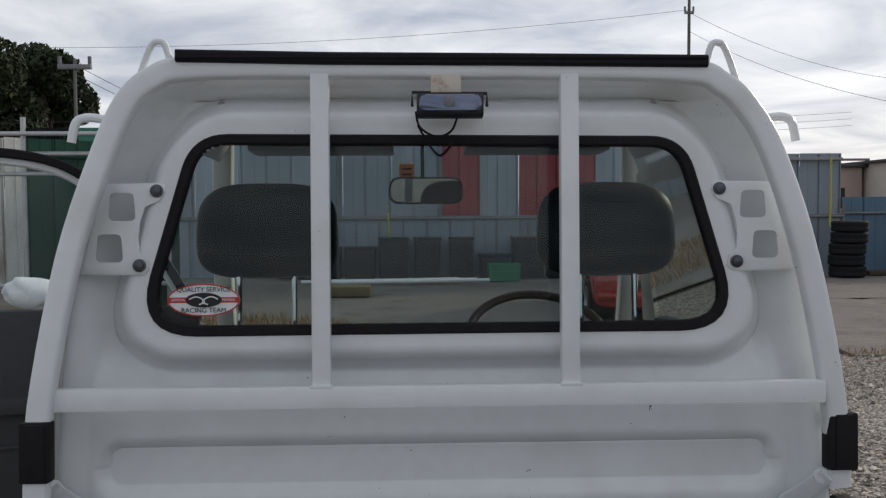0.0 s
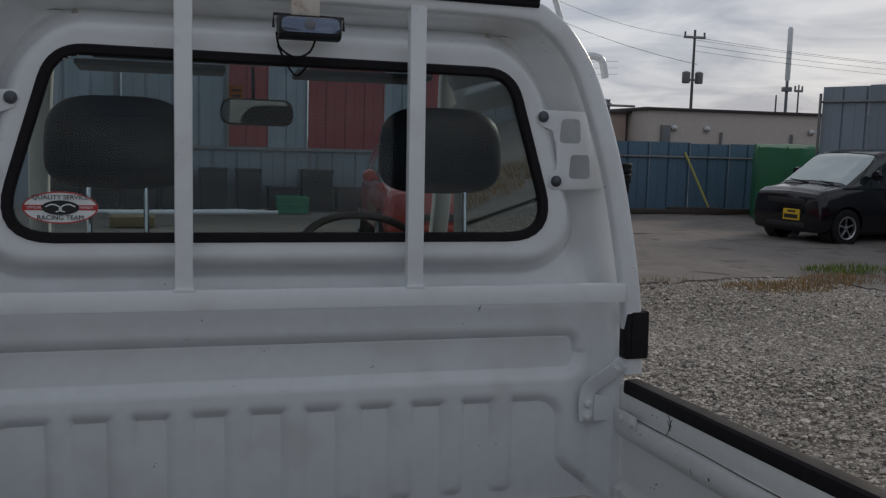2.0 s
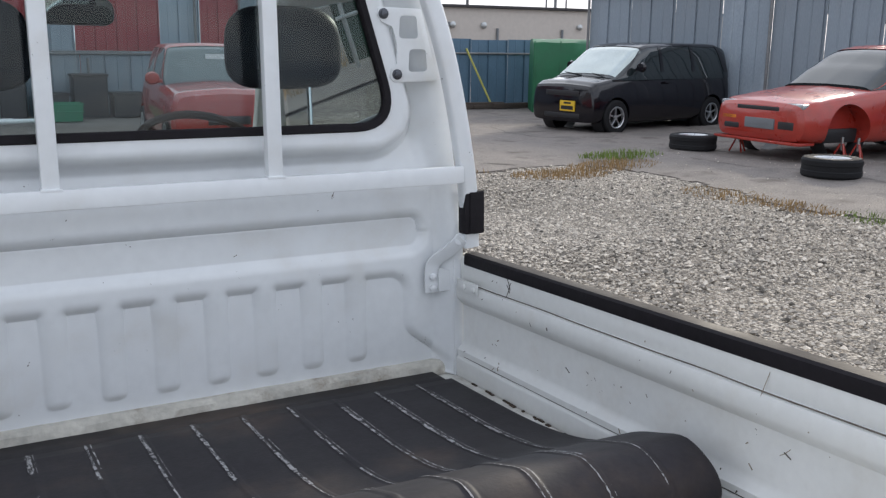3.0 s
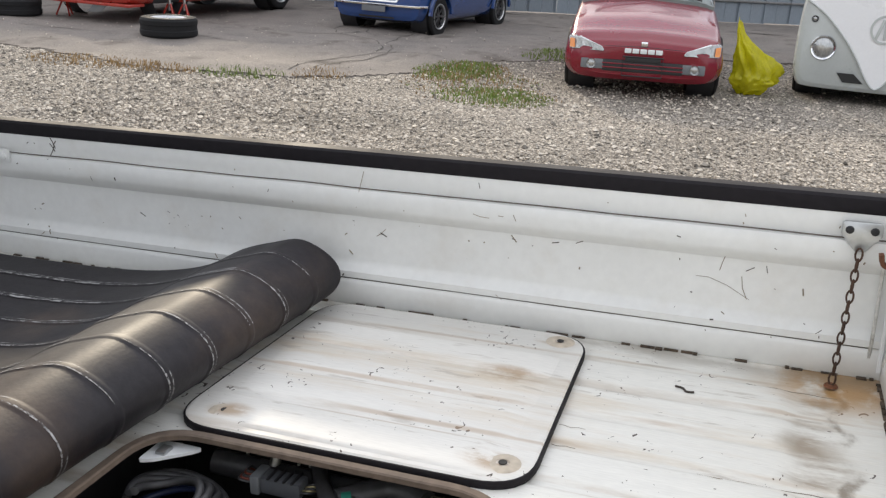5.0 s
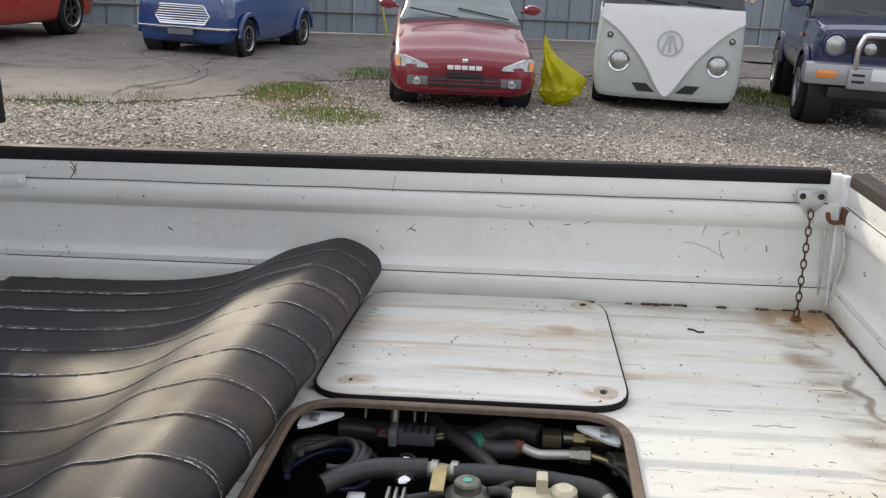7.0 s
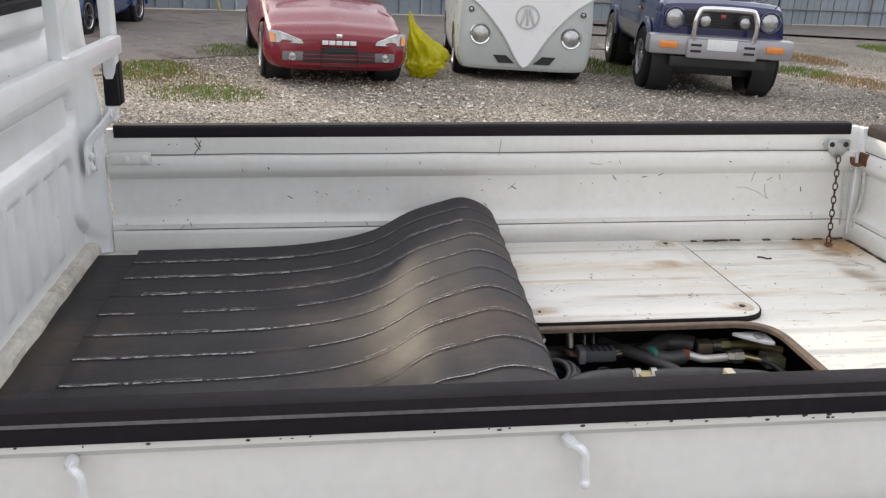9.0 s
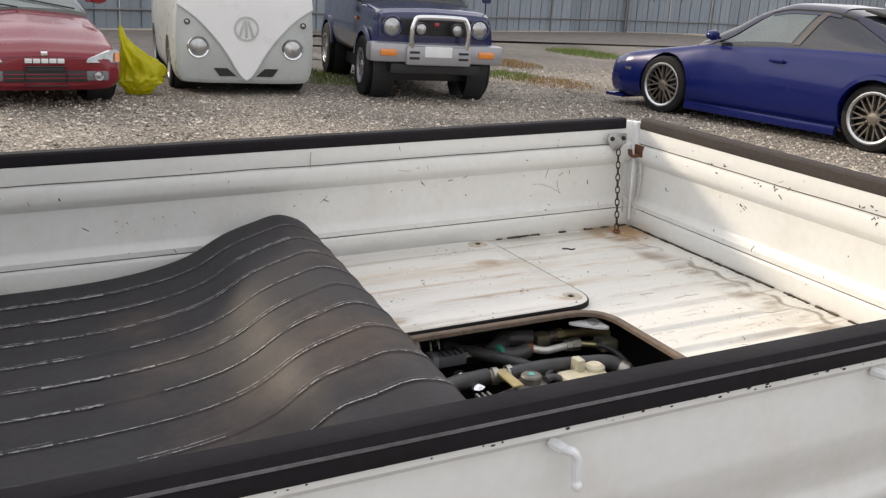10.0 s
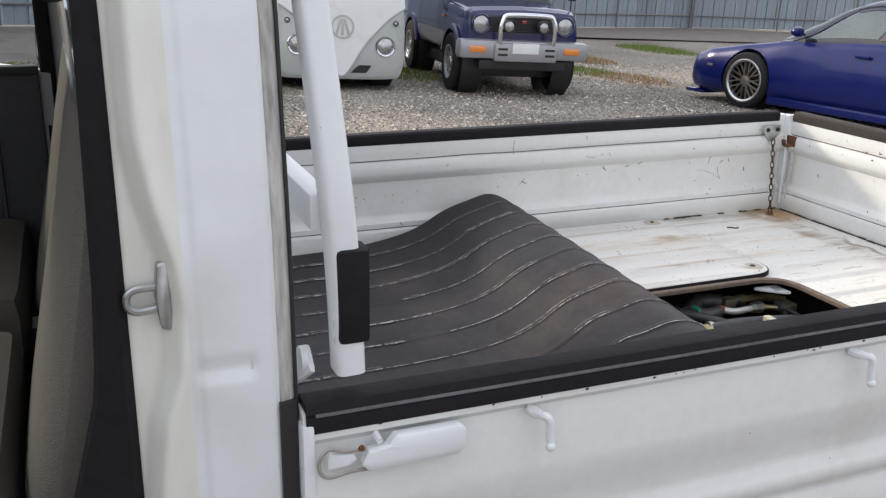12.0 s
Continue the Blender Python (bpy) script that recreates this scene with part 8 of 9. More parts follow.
bm = bmesh.new()
STEP = 0.07
vid = {}
def sv(i, j):
    if (i, j) not in vid:
        x, y = 4.0 + i * STEP, -3.0 + j * STEP
        vid[i, j] = bm.verts.new((x + 0.02 * noise.noise((x * 5, y * 5, 1)), y + 0.02 * noise.noise((x * 5, y * 5, 2)), slab_z(x, y)))
    return vid[i, j]
GI, GJ = np.meshgrid(np.arange(int(10.5 / STEP)), np.arange(int(16.0 / STEP)))
on = inside_many(4.0 + (GI + 0.5) * STEP, -3.0 + (GJ + 0.5) * STEP)
for j in range(on.shape[0]):
    for i in range(on.shape[1]):
        if on[j, i]:
            bm.faces.new((sv(i, j), sv(i + 1, j), sv(i + 1, j + 1), sv(i, j + 1)))
rim = [e for e in bm.edges if len(e.link_faces) == 1]
ex = bmesh.ops.extrude_edge_only(bm, edges=rim)["geom"]
for v in ex:
    if isinstance(v, bmesh.types.BMVert):
        v.co.z = -0.05
tagged(part("pavement", bm, CONCRETE, smooth=50), "old heaved and cracked grey concrete slab with broken edge", "pavement", kind="structure")
bm = bmesh.new()
for x0, x1, y0, y1 in ((-14, 4.0, 8.55, 40), (4.0, 14.5, 13.0, 40), (14.5, 34, -4, 40), (17, 34, -18, -4)):
    bm.faces.new([bm.verts.new((x, y, 0.036)) for x, y in ((x0, y0), (x1, y0), (x1, y1), (x0, y1))])
tagged(part("pavement", bm, CONCRETE, smooth=30), "flat grey concrete yard running to the fences", "pavement", kind="structure")
# cracks
CRACK = mat("dark_crack_soil", (0.06, 0.055, 0.045), 0.95, var=0.3)
for k in range(26):
    x, y = erng.uniform(6.5, 14), erng.uniform(1.5, 13)
    if not inside(x, y):
        continue
    a = erng.choice((0.3, 1.2, 1.9, 2.6)) + erng.uniform(-0.3, 0.3)
    pts = []
    for _ in range(erng.randint(8, 26)):
        pts.append((x, y))
        a += erng.uniform(-0.45, 0.45)
        x, y = x + 0.16 * math.cos(a), y + 0.16 * math.sin(a)
    pts = [p for p in pts if inside(*p) and inside(p[0] - 0.15, p[1] - 0.1)]
    if len(pts) < 4:
        continue
    w = erng.uniform(0.006, 0.018)
    bm = bmesh.new()
    rings(bm, [[(px - w * erng.uniform(0.3, 1), py - w * erng.uniform(0.3, 1), slab_z(px, py) + 0.005), (px + w * erng.uniform(0.3, 1), py + w * erng.uniform(0.3, 1), slab_z(px, py) + 0.005)] for px, py in pts], closed=False)
    tagged(part("pavement_crack", bm, CRACK), "thin dark crack across the concrete", "crack", kind="structure")

# loose stones
def stones(name, label, n, region, lo, hi, seed, material, z=0.0):
    r = np.random.RandomState(seed)
    x0, x1, y0, y1 = region
    P = np.stack([r.uniform(x0, x1, n), r.uniform(y0, y1, n)], 1)
    keep = ~inside_many(P[:, 0] + 0.06, P[:, 1] + 0.04) if z == 0.0 else np.ones(n, bool)
    d = np.hypot(P[:, 0] + 1.2, P[:, 1] - 0.5)
    keep &= r.uniform(0, 1, n) < np.clip(14.0 / (d * d) * 3.2, 0.20, 1.0)
    P = P[keep]
    n = len(P)
    base = np.array([[1, 0, 0], [-1, 0, 0], [0, 1, 0], [0, -1, 0], [0, 0, 1], [0, 0, -1]], float)
    tri = np.array([[0, 2, 4], [2, 1, 4], [1, 3, 4], [3, 0, 4], [2, 0, 5], [1, 2, 5], [3, 1, 5], [0, 3, 5]])
    size = r.uniform(lo, hi, (n, 1, 1)) * (0.8 + 0.7 * (r.uniform(0, 1, (n, 1, 1)) > 0.85))
    V = base[None] * size * r.uniform(0.6, 1.25, (n, 6, 3)) + r.uniform(-0.3, 0.3, (n, 6, 3)) * size
    V[:, :, 2] *= 0.65
    a = r.uniform(0, 6.28, n)
    c, s = np.cos(a)[:, None], np.sin(a)[:, None]
    X = V[:, :, 0] * c - V[:, :, 1] * s + P[:, 0:1]
    Y = V[:, :, 0] * s + V[:, :, 1] * c + P[:, 1:2]
    Z = V[:, :, 2] + z + 0.006 + 0.25 * size[:, :, 0] * r.uniform(0, 1, (n, 1))
    W = np.stack([X, Y, Z], 2).reshape(-1, 3)
    F = (tri[None] + (np.arange(n) * 6)[:, None, None]).reshape(-1, 3)
    me = bpy.data.meshes.new(name)
    me.from_pydata(W.tolist(), [], F.tolist())
    me.materials.append(material)
    return tagged(new(name, me), label, "gravel", kind="stuff")


STONE = mat("gravel_stone", (0.44, 0.395, 0.335), 0.9, var=0.15, scale=2, fine=80, island=0.76)
stones("gravel", "loose grey gravel stones over the yard", 125000, (0.75, 11.5, -9.5, 8.9), 0.007, 0.017, 3, STONE)
stones("gravel", "loose grey gravel stones near the slab", 22000, (1.5, 7.5, 3.5, 8.6), 0.007, 0.016, 4, STONE)
stones("gravel", "loose stones scattered over the concrete", 1600, (6.4, 11.0, 2.2, 9.0), 0.004, 0.009, 9, STONE, 0.055)


def weeds(name, label, cx, cy, rx, ry, n, h, material, seed, z=0.0):
    """A patch of upright blades."""
    r = np.random.RandomState(seed)
    V, F = [], []
    for i in range(n):
        a, q = r.uniform(0, 6.28), math.sqrt(r.uniform(0, 1))
        x, y = cx + rx * q * math.cos(a), cy + ry * q * math.sin(a)
        hh = h * r.uniform(0.4, 1.2) * (1.1 - 0.6 * q)
        b = r.uniform(0, 6.28)
        dx, dy = math.cos(b) * 0.006, math.sin(b) * 0.006
        lx, ly = r.uniform(-0.5, 0.5) * hh, r.uniform(-0.5, 0.5) * hh
        k = len(V)
        V += [(x - dx, y - dy, z), (x + dx, y + dy, z), (x + lx * 0.4 + dx * 0.6, y + ly * 0.4 + dy * 0.6, z + hh * 0.6), (x + lx * 0.4 - dx * 0.6, y + ly * 0.4 - dy * 0.6, z + hh * 0.6), (x + lx, y + ly, z + hh)]
        F += [(k, k + 1, k + 2, k + 3), (k + 3, k + 2, k + 4)]
    me = bpy.data.meshes.new(name)
    me.from_pydata(V, [], F)
    me.materials.append(material)
    return tagged(new(name, me), label, "weeds", kind="stuff")


for i, (x, y, rx, ry, n, h, m, z) in enumerate([
        (7.9, 2.9, 0.55, 0.34, 850, 0.07, GRASS, 0), (7.85, 2.85, 0.6, 0.4, 420, 0.06, DRYGRASS, 0), (7.3, 2.6, 0.7, 0.5, 420, 0.045, DRYGRASS, 0), (7.2, 2.5, 0.6, 0.5, 260, 0.045, GRASS, 0), (6.6, 2.15, 0.40, 0.42, 1000, 0.05, GRASS, 0), (6.65, 2.2, 0.5, 0.5, 300, 0.045, DRYGRASS, 0), (6.45, 4.5, 0.25, 0.35, 260, 0.07, GRASS, 0), (6.25, 5.3, 0.2, 0.4, 300, 0.07, DRYGRASS, 0),
        (6.2, 6.0, 0.3, 0.5, 300, 0.06, DRYGRASS, 0), (6.6, 8.2, 0.5, 0.3, 500, 0.12, DRYGRASS, 0), (5.6, 7.9, 0.5, 0.3, 600, 0.08, DRYGRASS, 0), (7.1, 8.7, 0.5, 0.25, 400, 0.12, GRASS, 0.04), (9.9, -2.2, 0.8, 0.35, 900, 0.08, GRASS, 0),
        (9.6, -5.5, 0.6, 0.4, 600, 0.07, DRYGRASS, 0), (10.4, -5.2, 0.5, 0.4, 700, 0.08, GRASS, 0), (12.2, -6.2, 0.7, 0.4, 800, 0.09, DRYGRASS, 0), (14.4, -9.2, 0.9, 0.5, 1200, 0.12, GRASS, 0), (6.9, 3.9, 0.3, 0.25, 260, 0.07, DRYGRASS, 0),
        (2.5, 8.4, 2.0, 0.15, 700, 0.10, DRYGRASS, 0), (-0.5, 9.6, 1.2, 0.5, 1200, 0.16, DRYGRASS, 0.04), (-2.0, 10.5, 1.0, 0.6, 900, 0.16, DRYGRASS, 0.04), (7.9, -13.0, 2.0, 1.0, 1500, 0.10, DRYGRASS, 0), (9.6, 2.3, 0.5, 0.3, 400, 0.06, GRASS, 0.03)]):
    weeds("weed_patch", "low green weeds growing through the gravel" if m is GRASS else "low dry brown weeds along the concrete edge", x, y, rx * 1.25, ry * 1.25, int(n * 1.15), h, m, 20 + i, z)


# loose tyres, stands, bag
def loose_tyre(x, y, z, r=0.30, w=0.20, tilt=0, rimmed=True, a=0):
    t = thing("loose_tyre", "worn black tyre lying flat on the ground", "tyre", pose(x, y, z, tilt, 0, a), "loose tyres")
    h = w / 2
    part("tyre", lathe(bmesh.new(), [(r * 0.62, -h * 0.9), (r * 0.80, -h), (r * 0.94, -h * 0.93), (r, -h * 0.7), (r, -h * 0.3), (r * 0.98, -h * 0.22), (r * 0.98, h * 0.22), (r, h * 0.3), (r, h * 0.7), (r * 0.94, h * 0.93), (r * 0.80, h), (r * 0.62, h * 0.9)], 40, pose(0, 0, h), caps=False), TYRE, t)
    if rimmed:
        part("rim", lathe(bmesh.new(), [(r * 0.63, -h * 0.6), (r * 0.63, h * 0.9), (r * 0.56, h * 0.8), (r * 0.5, h * 0.3), (0.05, h * 0.35)], 28, pose(0, 0, h)), ALLOY, t, "silver rim")
    return t


loose_tyre(8.50, 8.93, 0.05, 0.31, 0.21)
loose_tyre(7.95, 6.30, 0.05, 0.31, 0.22)
for k in range(5):
    loose_tyre(7.95 + 0.02 * math.sin(5 * k), 16.6 + 0.02 * math.cos(7 * k), 0.05 + 0.205 * k, 0.32, 0.20, rimmed=False)
for x, y in ((9.25, 7.20), (8.95, 8.55), (9.35, 7.05)):
    js = thing("jack_stand", "small red steel jack stand under the car", "jack stand", pose(x, y, 0.045), "jack stands")
    for k in range(3):
        a = 2.1 * k
        part("leg", tube(bmesh.new(), [(0.12 * math.cos(a), 0.12 * math.sin(a), 0), (0.02 * math.cos(a), 0.02 * math.sin(a), 0.22)], 0.012, n=6), RED, js)
    part("post", tube(bmesh.new(), [(0, 0, 0.14), (0, 0, 0.30)], 0.018, n=8), STEEL, js)
bm = bmesh.new()
bmesh.ops.create_icosphere(bm, subdivisions=5, radius=1)
for v in bm.verts:
    d = v.co.copy()
    z = d.z
    taper = 1.0 if z < 0.1 else 1 - 0.86 * smoothstep(0.1, 0.85, z + 0.12 * d.x)
    k = 1 + 0.30 * noise.noise(d * 2.1) + 0.20 * noise.noise(d * 5.3) + 0.12 * noise.noise(Vector((d.x * 14, d.y * 14, d.z * 5)))
    lean = smoothstep(0.0, 1.0, z)
    v.co = Vector((d.x * 0.18 * taper * k, (d.y * 0.20 - 0.05 * (1 - abs(z))) * taper * k + 0.17 * lean, 0.20 + (z if z < 0 else z * 2.3) * 0.20 * (1 + 0.22 * noise.noise(d * 3.1))))
    v.co.z = max(v.co.z, 0.0)
bagm = part("rubbish_bag", bm, BAG, None, smooth=80, matrix=pose(8.25, 0.16, 0.0, 0, 0, 20))
tagged(bagm, "tied translucent yellow plastic rubbish bag standing on gravel", "rubbish bag")

# ---- fences and buildings round the yard ----
def sheet_fence(label, x0, y0, x1, y1, h, material, sheet=0.9, rib=0.03, base=0.05, rails=(0.5,), h1=None, alt=None, name="yard_fence"):
    """A fence of upright steel sheets on pipe rails, from one foot to the other. alt: other materials for sheets by index."""
    L = math.hypot(x1 - x0, y1 - y0)
    a = math.degrees(math.atan2(y1 - y0, x1 - x0))
    f = thing(name, label, "fence", pose(x0, y0, 0, 0, 0, a), kind="structure")
    n = max(1, round(L / sheet))
    w = L / n
    prof = []
    for k in range(2):
        u = k * w / 2
        prof += [(u, 0), (u + w * 0.20, 0), (u + w * 0.21, -rib * 0.3), (u + w * 0.22, 0), (u + w * 0.42, 0), (u + w * 0.43, rib), (u + w * 0.465, rib), (u + w * 0.475, 0)]
    prof.append((w * 0.995, 0))
    made = {}
    for i in range(n):
        m = (alt or {}).get(i, material)
        hh = h + ((h1 or h) - h) * (i + 0.5) / n
        if (m, hh) not in made:
            bm = bmesh.new()
            rings(bm, [[(u, d, base) for u, d in prof], [(u, d, hh) for u, d in prof]], closed=False)
            ob = part("sheet", bm, m, f)
            made[m, hh] = ob.data
        else:
            ob = new("sheet", made[m, hh])
            ob.parent = f
        ob.matrix_basis = pose(i * w, 0.008 * (i % 2), random.uniform(-0.015, 0.015), 0, random.uniform(-0.2, 0.2), 0)
    for z in rails:
        part("rail", tube(bmesh.new(), [(0, -0.035, z), (L, -0.035, z)], 0.022, n=8), STEELDULL, f, "steel pipe rail")
    for k in range(int(L / 3.6) + 1):
        part("post", tube(bmesh.new(), [(k * 3.6, -0.07, 0), (k * 3.6, -0.07, h - 0.1)], 0.026, n=8), STEELDULL, f, "steel pipe post")
    return f


STEELDULL = mat("dull_pipe_steel", (0.22, 0.22, 0.22), 0.5, 0.5, var=0.3)
FEN = mat("grey_yard_fence_sheet", (0.25, 0.29, 0.33), 0.45, 0.1, var=0.16, scale=1.5, stain=(0.30, 0.27, 0.24), stain_amt=0.5, stain_scale=1.1, stretch=(1, 1, 0.25), rnd=0.16)
FEN2 = mat("dark_grey_fence_sheet", (0.13, 0.15, 0.17), 0.5, 0.1, var=0.16, scale=1.5, stain=(0.22, 0.2, 0.18), stain_amt=0.5, stain_scale=1.1, stretch=(1, 1, 0.25), rnd=0.16)
PALE = mat("pale_patched_sheet", (0.30, 0.35, 0.40), 0.45, 0.1, var=0.2, scale=1.5, stain=(0.55, 0.60, 0.64), stain_amt=0.7, stain_scale=1.8, stretch=(1, 1, 0.3), rnd=0.15)
sheet_fence("grey corrugated steel sheet yard fence with pipe rails", 11.1, 14.6, 22.4, -15.9, 2.55, FEN, h1=3.5, rails=(0.40, 2.3), alt={3: PALE, 9: PALE, 14: PALE, 19: PALE})
sheet_fence("grey corrugated steel sheet yard fence with pipe rails", 22.4, -15.9, 26.5, -56.0, 3.3, FEN, rails=(0.40, 3.1))
# far end of the yard
sheet_fence("tall grey steel sheet fence patched with pale sheets", -5.0, 17.6, 0.55, 17.6, 2.9, PALE, rails=(1.17,), alt={0: FEN, 2: FEN, 4: FEN})
sheet_fence("tall steel sheet fence with red panels", 0.55, 17.6, 5.0, 17.6, 2.9, REDSHEET, sheet=0.72, rails=(1.17,), alt={1: PALE, 4: PALE})
sheet_fence("tall grey steel sheet fence", 5.0, 17.6, 8.28, 17.6, 2.34, FEN, rails=(1.17, 2.25), base=0.05)
sheet_fence("blue-grey steel sheet fence, lower row", -5.0, 17.5, 8.28, 17.5, 1.16, FEN, rails=(1.14,))
sheet_fence("low blue steel sheet fence", 8.28, 17.55, 15.5, 17.0, 1.50, FENCEBLUE, rails=(1.2,))
sheet_fence("pale steel sheet side fence with rusty rail", -9.6, 12.2, -5.0, 17.6, 2.55, mat("dirty_white_sheet", (0.52, 0.53, 0.50), 0.5, var=0.2, stain=(0.2, 0.14, 0.09), stain_amt=0.7, stain_scale=2, stretch=(1, 1, 0.3)), rails=(2.25,))
part_rail = thing("fence_pipe", "thin steel pipe sticking out along the fence top", "pipe", pose(0, 0, 0))
part("pipe", tube(bmesh.new(), [(7.2, 17.45, 2.22), (8.75, 17.45, 2.22)], 0.025, n=8), STEELDULL, part_rail)
# yellow poles on the fences
for i, (x0, y0, z0, x1, y1, z1) in enumerate(((7.98, 17.40, 0.95, 7.98, 17.40, 2.28), (-0.40, 17.35, 0.0, -0.45, 17.40, 1.25), (10.35, 16.9, 0.05, 9.95, 17.40, 1.30), (15.3, 3.0, 0.0, 15.1, 3.5, 2.4))):
    p = thing("yellow_pole", "thin yellow pole leaning on the steel fence", "pole", pose(x0, y0, z0), "yellow poles")
    part("pole", tube(bmesh.new(), [(0, 0, 0), (x1 - x0, y1 - y0, z1 - z0)], 0.022, n=8), mat("faded_yellow_paint", (0.45, 0.42, 0.10), 0.6, var=0.2), p)
# dark boxes and stacked parts along the far fence
crng = random.Random(8)
for x in np.arange(-2.2, 3.2, 0.62):
    h = crng.choice((0.40, 0.55, 0.55, 0.72))
    w = crng.uniform(0.40, 0.58)
    b = thing("storage_crate", "black plastic storage crate by the fence", "crate", pose(x, 17.15 + crng.uniform(-0.1, 0.1), 0.05), "crates")
    part("crate_body", box(bmesh.new(), -w / 2, w / 2, -0.25, 0.25, 0, h, 0.03), BLACKPL, b)
    part("crate_lid", box(bmesh.new(), -w / 2 - 0.02, w / 2 + 0.02, -0.27, 0.27, h - 0.02, h + 0.03, 0.012), BLACKPL, b)
gc = thing("green_crate", "bright green plastic crate on the ground", "crate", pose(1.62, 16.4, 0.05))
bm = bmesh.new()
rings(bm, [[(-0.26, -0.18, 0), (0.26, -0.18, 0), (0.26, 0.18, 0), (-0.26, 0.18, 0)], [(-0.28, -0.20, 0.30), (0.28, -0.20, 0.30), (0.28, 0.20, 0.30), (-0.28, 0.20, 0.30)]], caps=False)
bm.faces.new([v for v in bm.verts if v.co.z < 0.01])
part("crate_shell", bm, GREENPL, gc)
for z in (0.28, 0.16):
    part("crate_rib", tube(bmesh.new(), [(-0.285, -0.205, z), (0.285, -0.205, z), (0.285, 0.205, z), (-0.285, 0.205, z)], 0.012, n=6, loop=True), GREENPL, gc)
for k, (x, y) in enumerate(((-1.6, 15.9), (-1.4, 15.6), (-1.9, 15.75))):
    wp = thing("white_pipe", "long white plastic pipe lying on the concrete", "pipe", pose(x, y, 0.10, 0, 0, 3 * k - 2), "white pipes")
    part("pipe", tube(bmesh.new(), [(0, 0, 0), (2.7, 0, 0.02)], 0.03, n=8), PLATEWHITE, wp)
yb = thing("cardboard_box", "low yellow-brown box on the ground", "box", pose(-0.9, 13.9, 0.05))
part("box_body", box(bmesh.new(), -0.34, 0.26, -0.25, 0.25, 0, 0.15, 0.02), mat("tan_card", (0.20, 0.155, 0.08), 0.8, var=0.3), yb)
for k in range(6):
    j = thing("timber_pile", "dark scrap timber lying along the fence", "timber", pose(8.6 + 0.45 * k, 16.95 - 0.03 * k, 0.05, 0, 0, crng.uniform(-8, 8)), "scrap timber")
    part("beam", box(bmesh.new(), -0.6, 0.6, -0.06, 0.06, 0, crng.uniform(0.06, 0.14), 0.01), BARK, j)
# tarpaulin shelter
tp = thing("tarpaulin_shelter", "green tarpaulin over a frame by the fence", "tarpaulin", pose(10.9, 16.3, 0, 0, 0, -30))
rows = []
for k in range(13):
    t = k / 12
    x = 2.4 * t
    rows.append([(x + 0.04 * noise.noise((x * 3, j, 0)), yy + 0.06 * noise.noise((x * 2, j * 1.3, 4)), zz + 0.05 * noise.noise((x * 2.2, j, 7))) for j, (yy, zz) in enumerate([(-0.70, 0.04), (-0.64, 0.4), (-0.62, 0.8), (-0.58, 1.2), (-0.50, 1.44), (-0.2, 1.52), (0.2, 1.52), (0.5, 1.44), (0.55, 0.8), (0.6, 0.04)])])
bm = bmesh.new()
V = rings(bm, rows, closed=False)
bm.faces.new(V[0]); bm.faces.new(V[-1])
part("tarpaulin", bm, TARP, tp, smooth=50)
for x in (0.02, 0.55):
    part("tarp_fold", tube(bmesh.new(), [(x, -0.71, 0.04), (x, -0.645, 0.8), (x + 0.01, -0.50, 1.47)], 0.014, n=6), TARP, tp)

# buildings beyond
def building(name, label, x0, y0, w, d, h, a, wall, roof):
    b = thing(name, label, "building", pose(x0, y0, 0, 0, 0, a))
    part("wall", box(bmesh.new(), 0, w, 0, d, 0, h, 0.02), wall, b)
    part("roof", box(bmesh.new(), -0.15, w + 0.15, -0.15, d + 0.15, h, h + 0.10, 0.02), roof, b, "dark flat roof edge")
    return b


DARKROOF = mat("dark_roof_edge", (0.05, 0.045, 0.045), 0.7)
b1 = building("workshop_building", "low beige building with small vents", 15.7, 30.0, 15.0, 6, 2.72, -2, WALLBEIGE, DARKROOF)
for x in (1.0, 2.3, 6.6):
    part("vent", lathe(bmesh.new(), [(0.10, 0), (0.12, 0.10), (0.04, 0.14)], 14, pose(x, 0, 2.1, 90)), STEEL, b1, "round metal vent cowl")
for x in (2.9, 5.8, 7.4):
    part("downpipe", tube(bmesh.new(), [(x, -0.06, 0.2), (x, -0.06, 2.0)], 0.05, n=8), GREYPL, b1)
part("meter_box", box(bmesh.new(), 0.5, 0.85, -0.12, 0, 1.5, 2.2, 0.02), GREYPL, b1)
b2 = building("small_house", "small beige house with dark roof edge", 14.2, 31.5, 1.4, 5, 2.6, 0, mat("pinkish_render", (0.42, 0.33, 0.28), 0.85, var=0.1), DARKROOF)
b3 = building("far_house", "pale grey distant building", 11.6, 40.0, 5.0, 5, 2.6, 0, mat("pale_grey_render", (0.5, 0.5, 0.5), 0.85, var=0.1), GREYPL)
for b, xs_ in ((b3, (2.6, 3.6)), (b2, (0.5,))):
    for x in xs_:
        part("window", box(bmesh.new(), x - 0.3, x + 0.3, -0.02, 0.05, 1.2, 1.9, 0.01), CARGLASS, b)


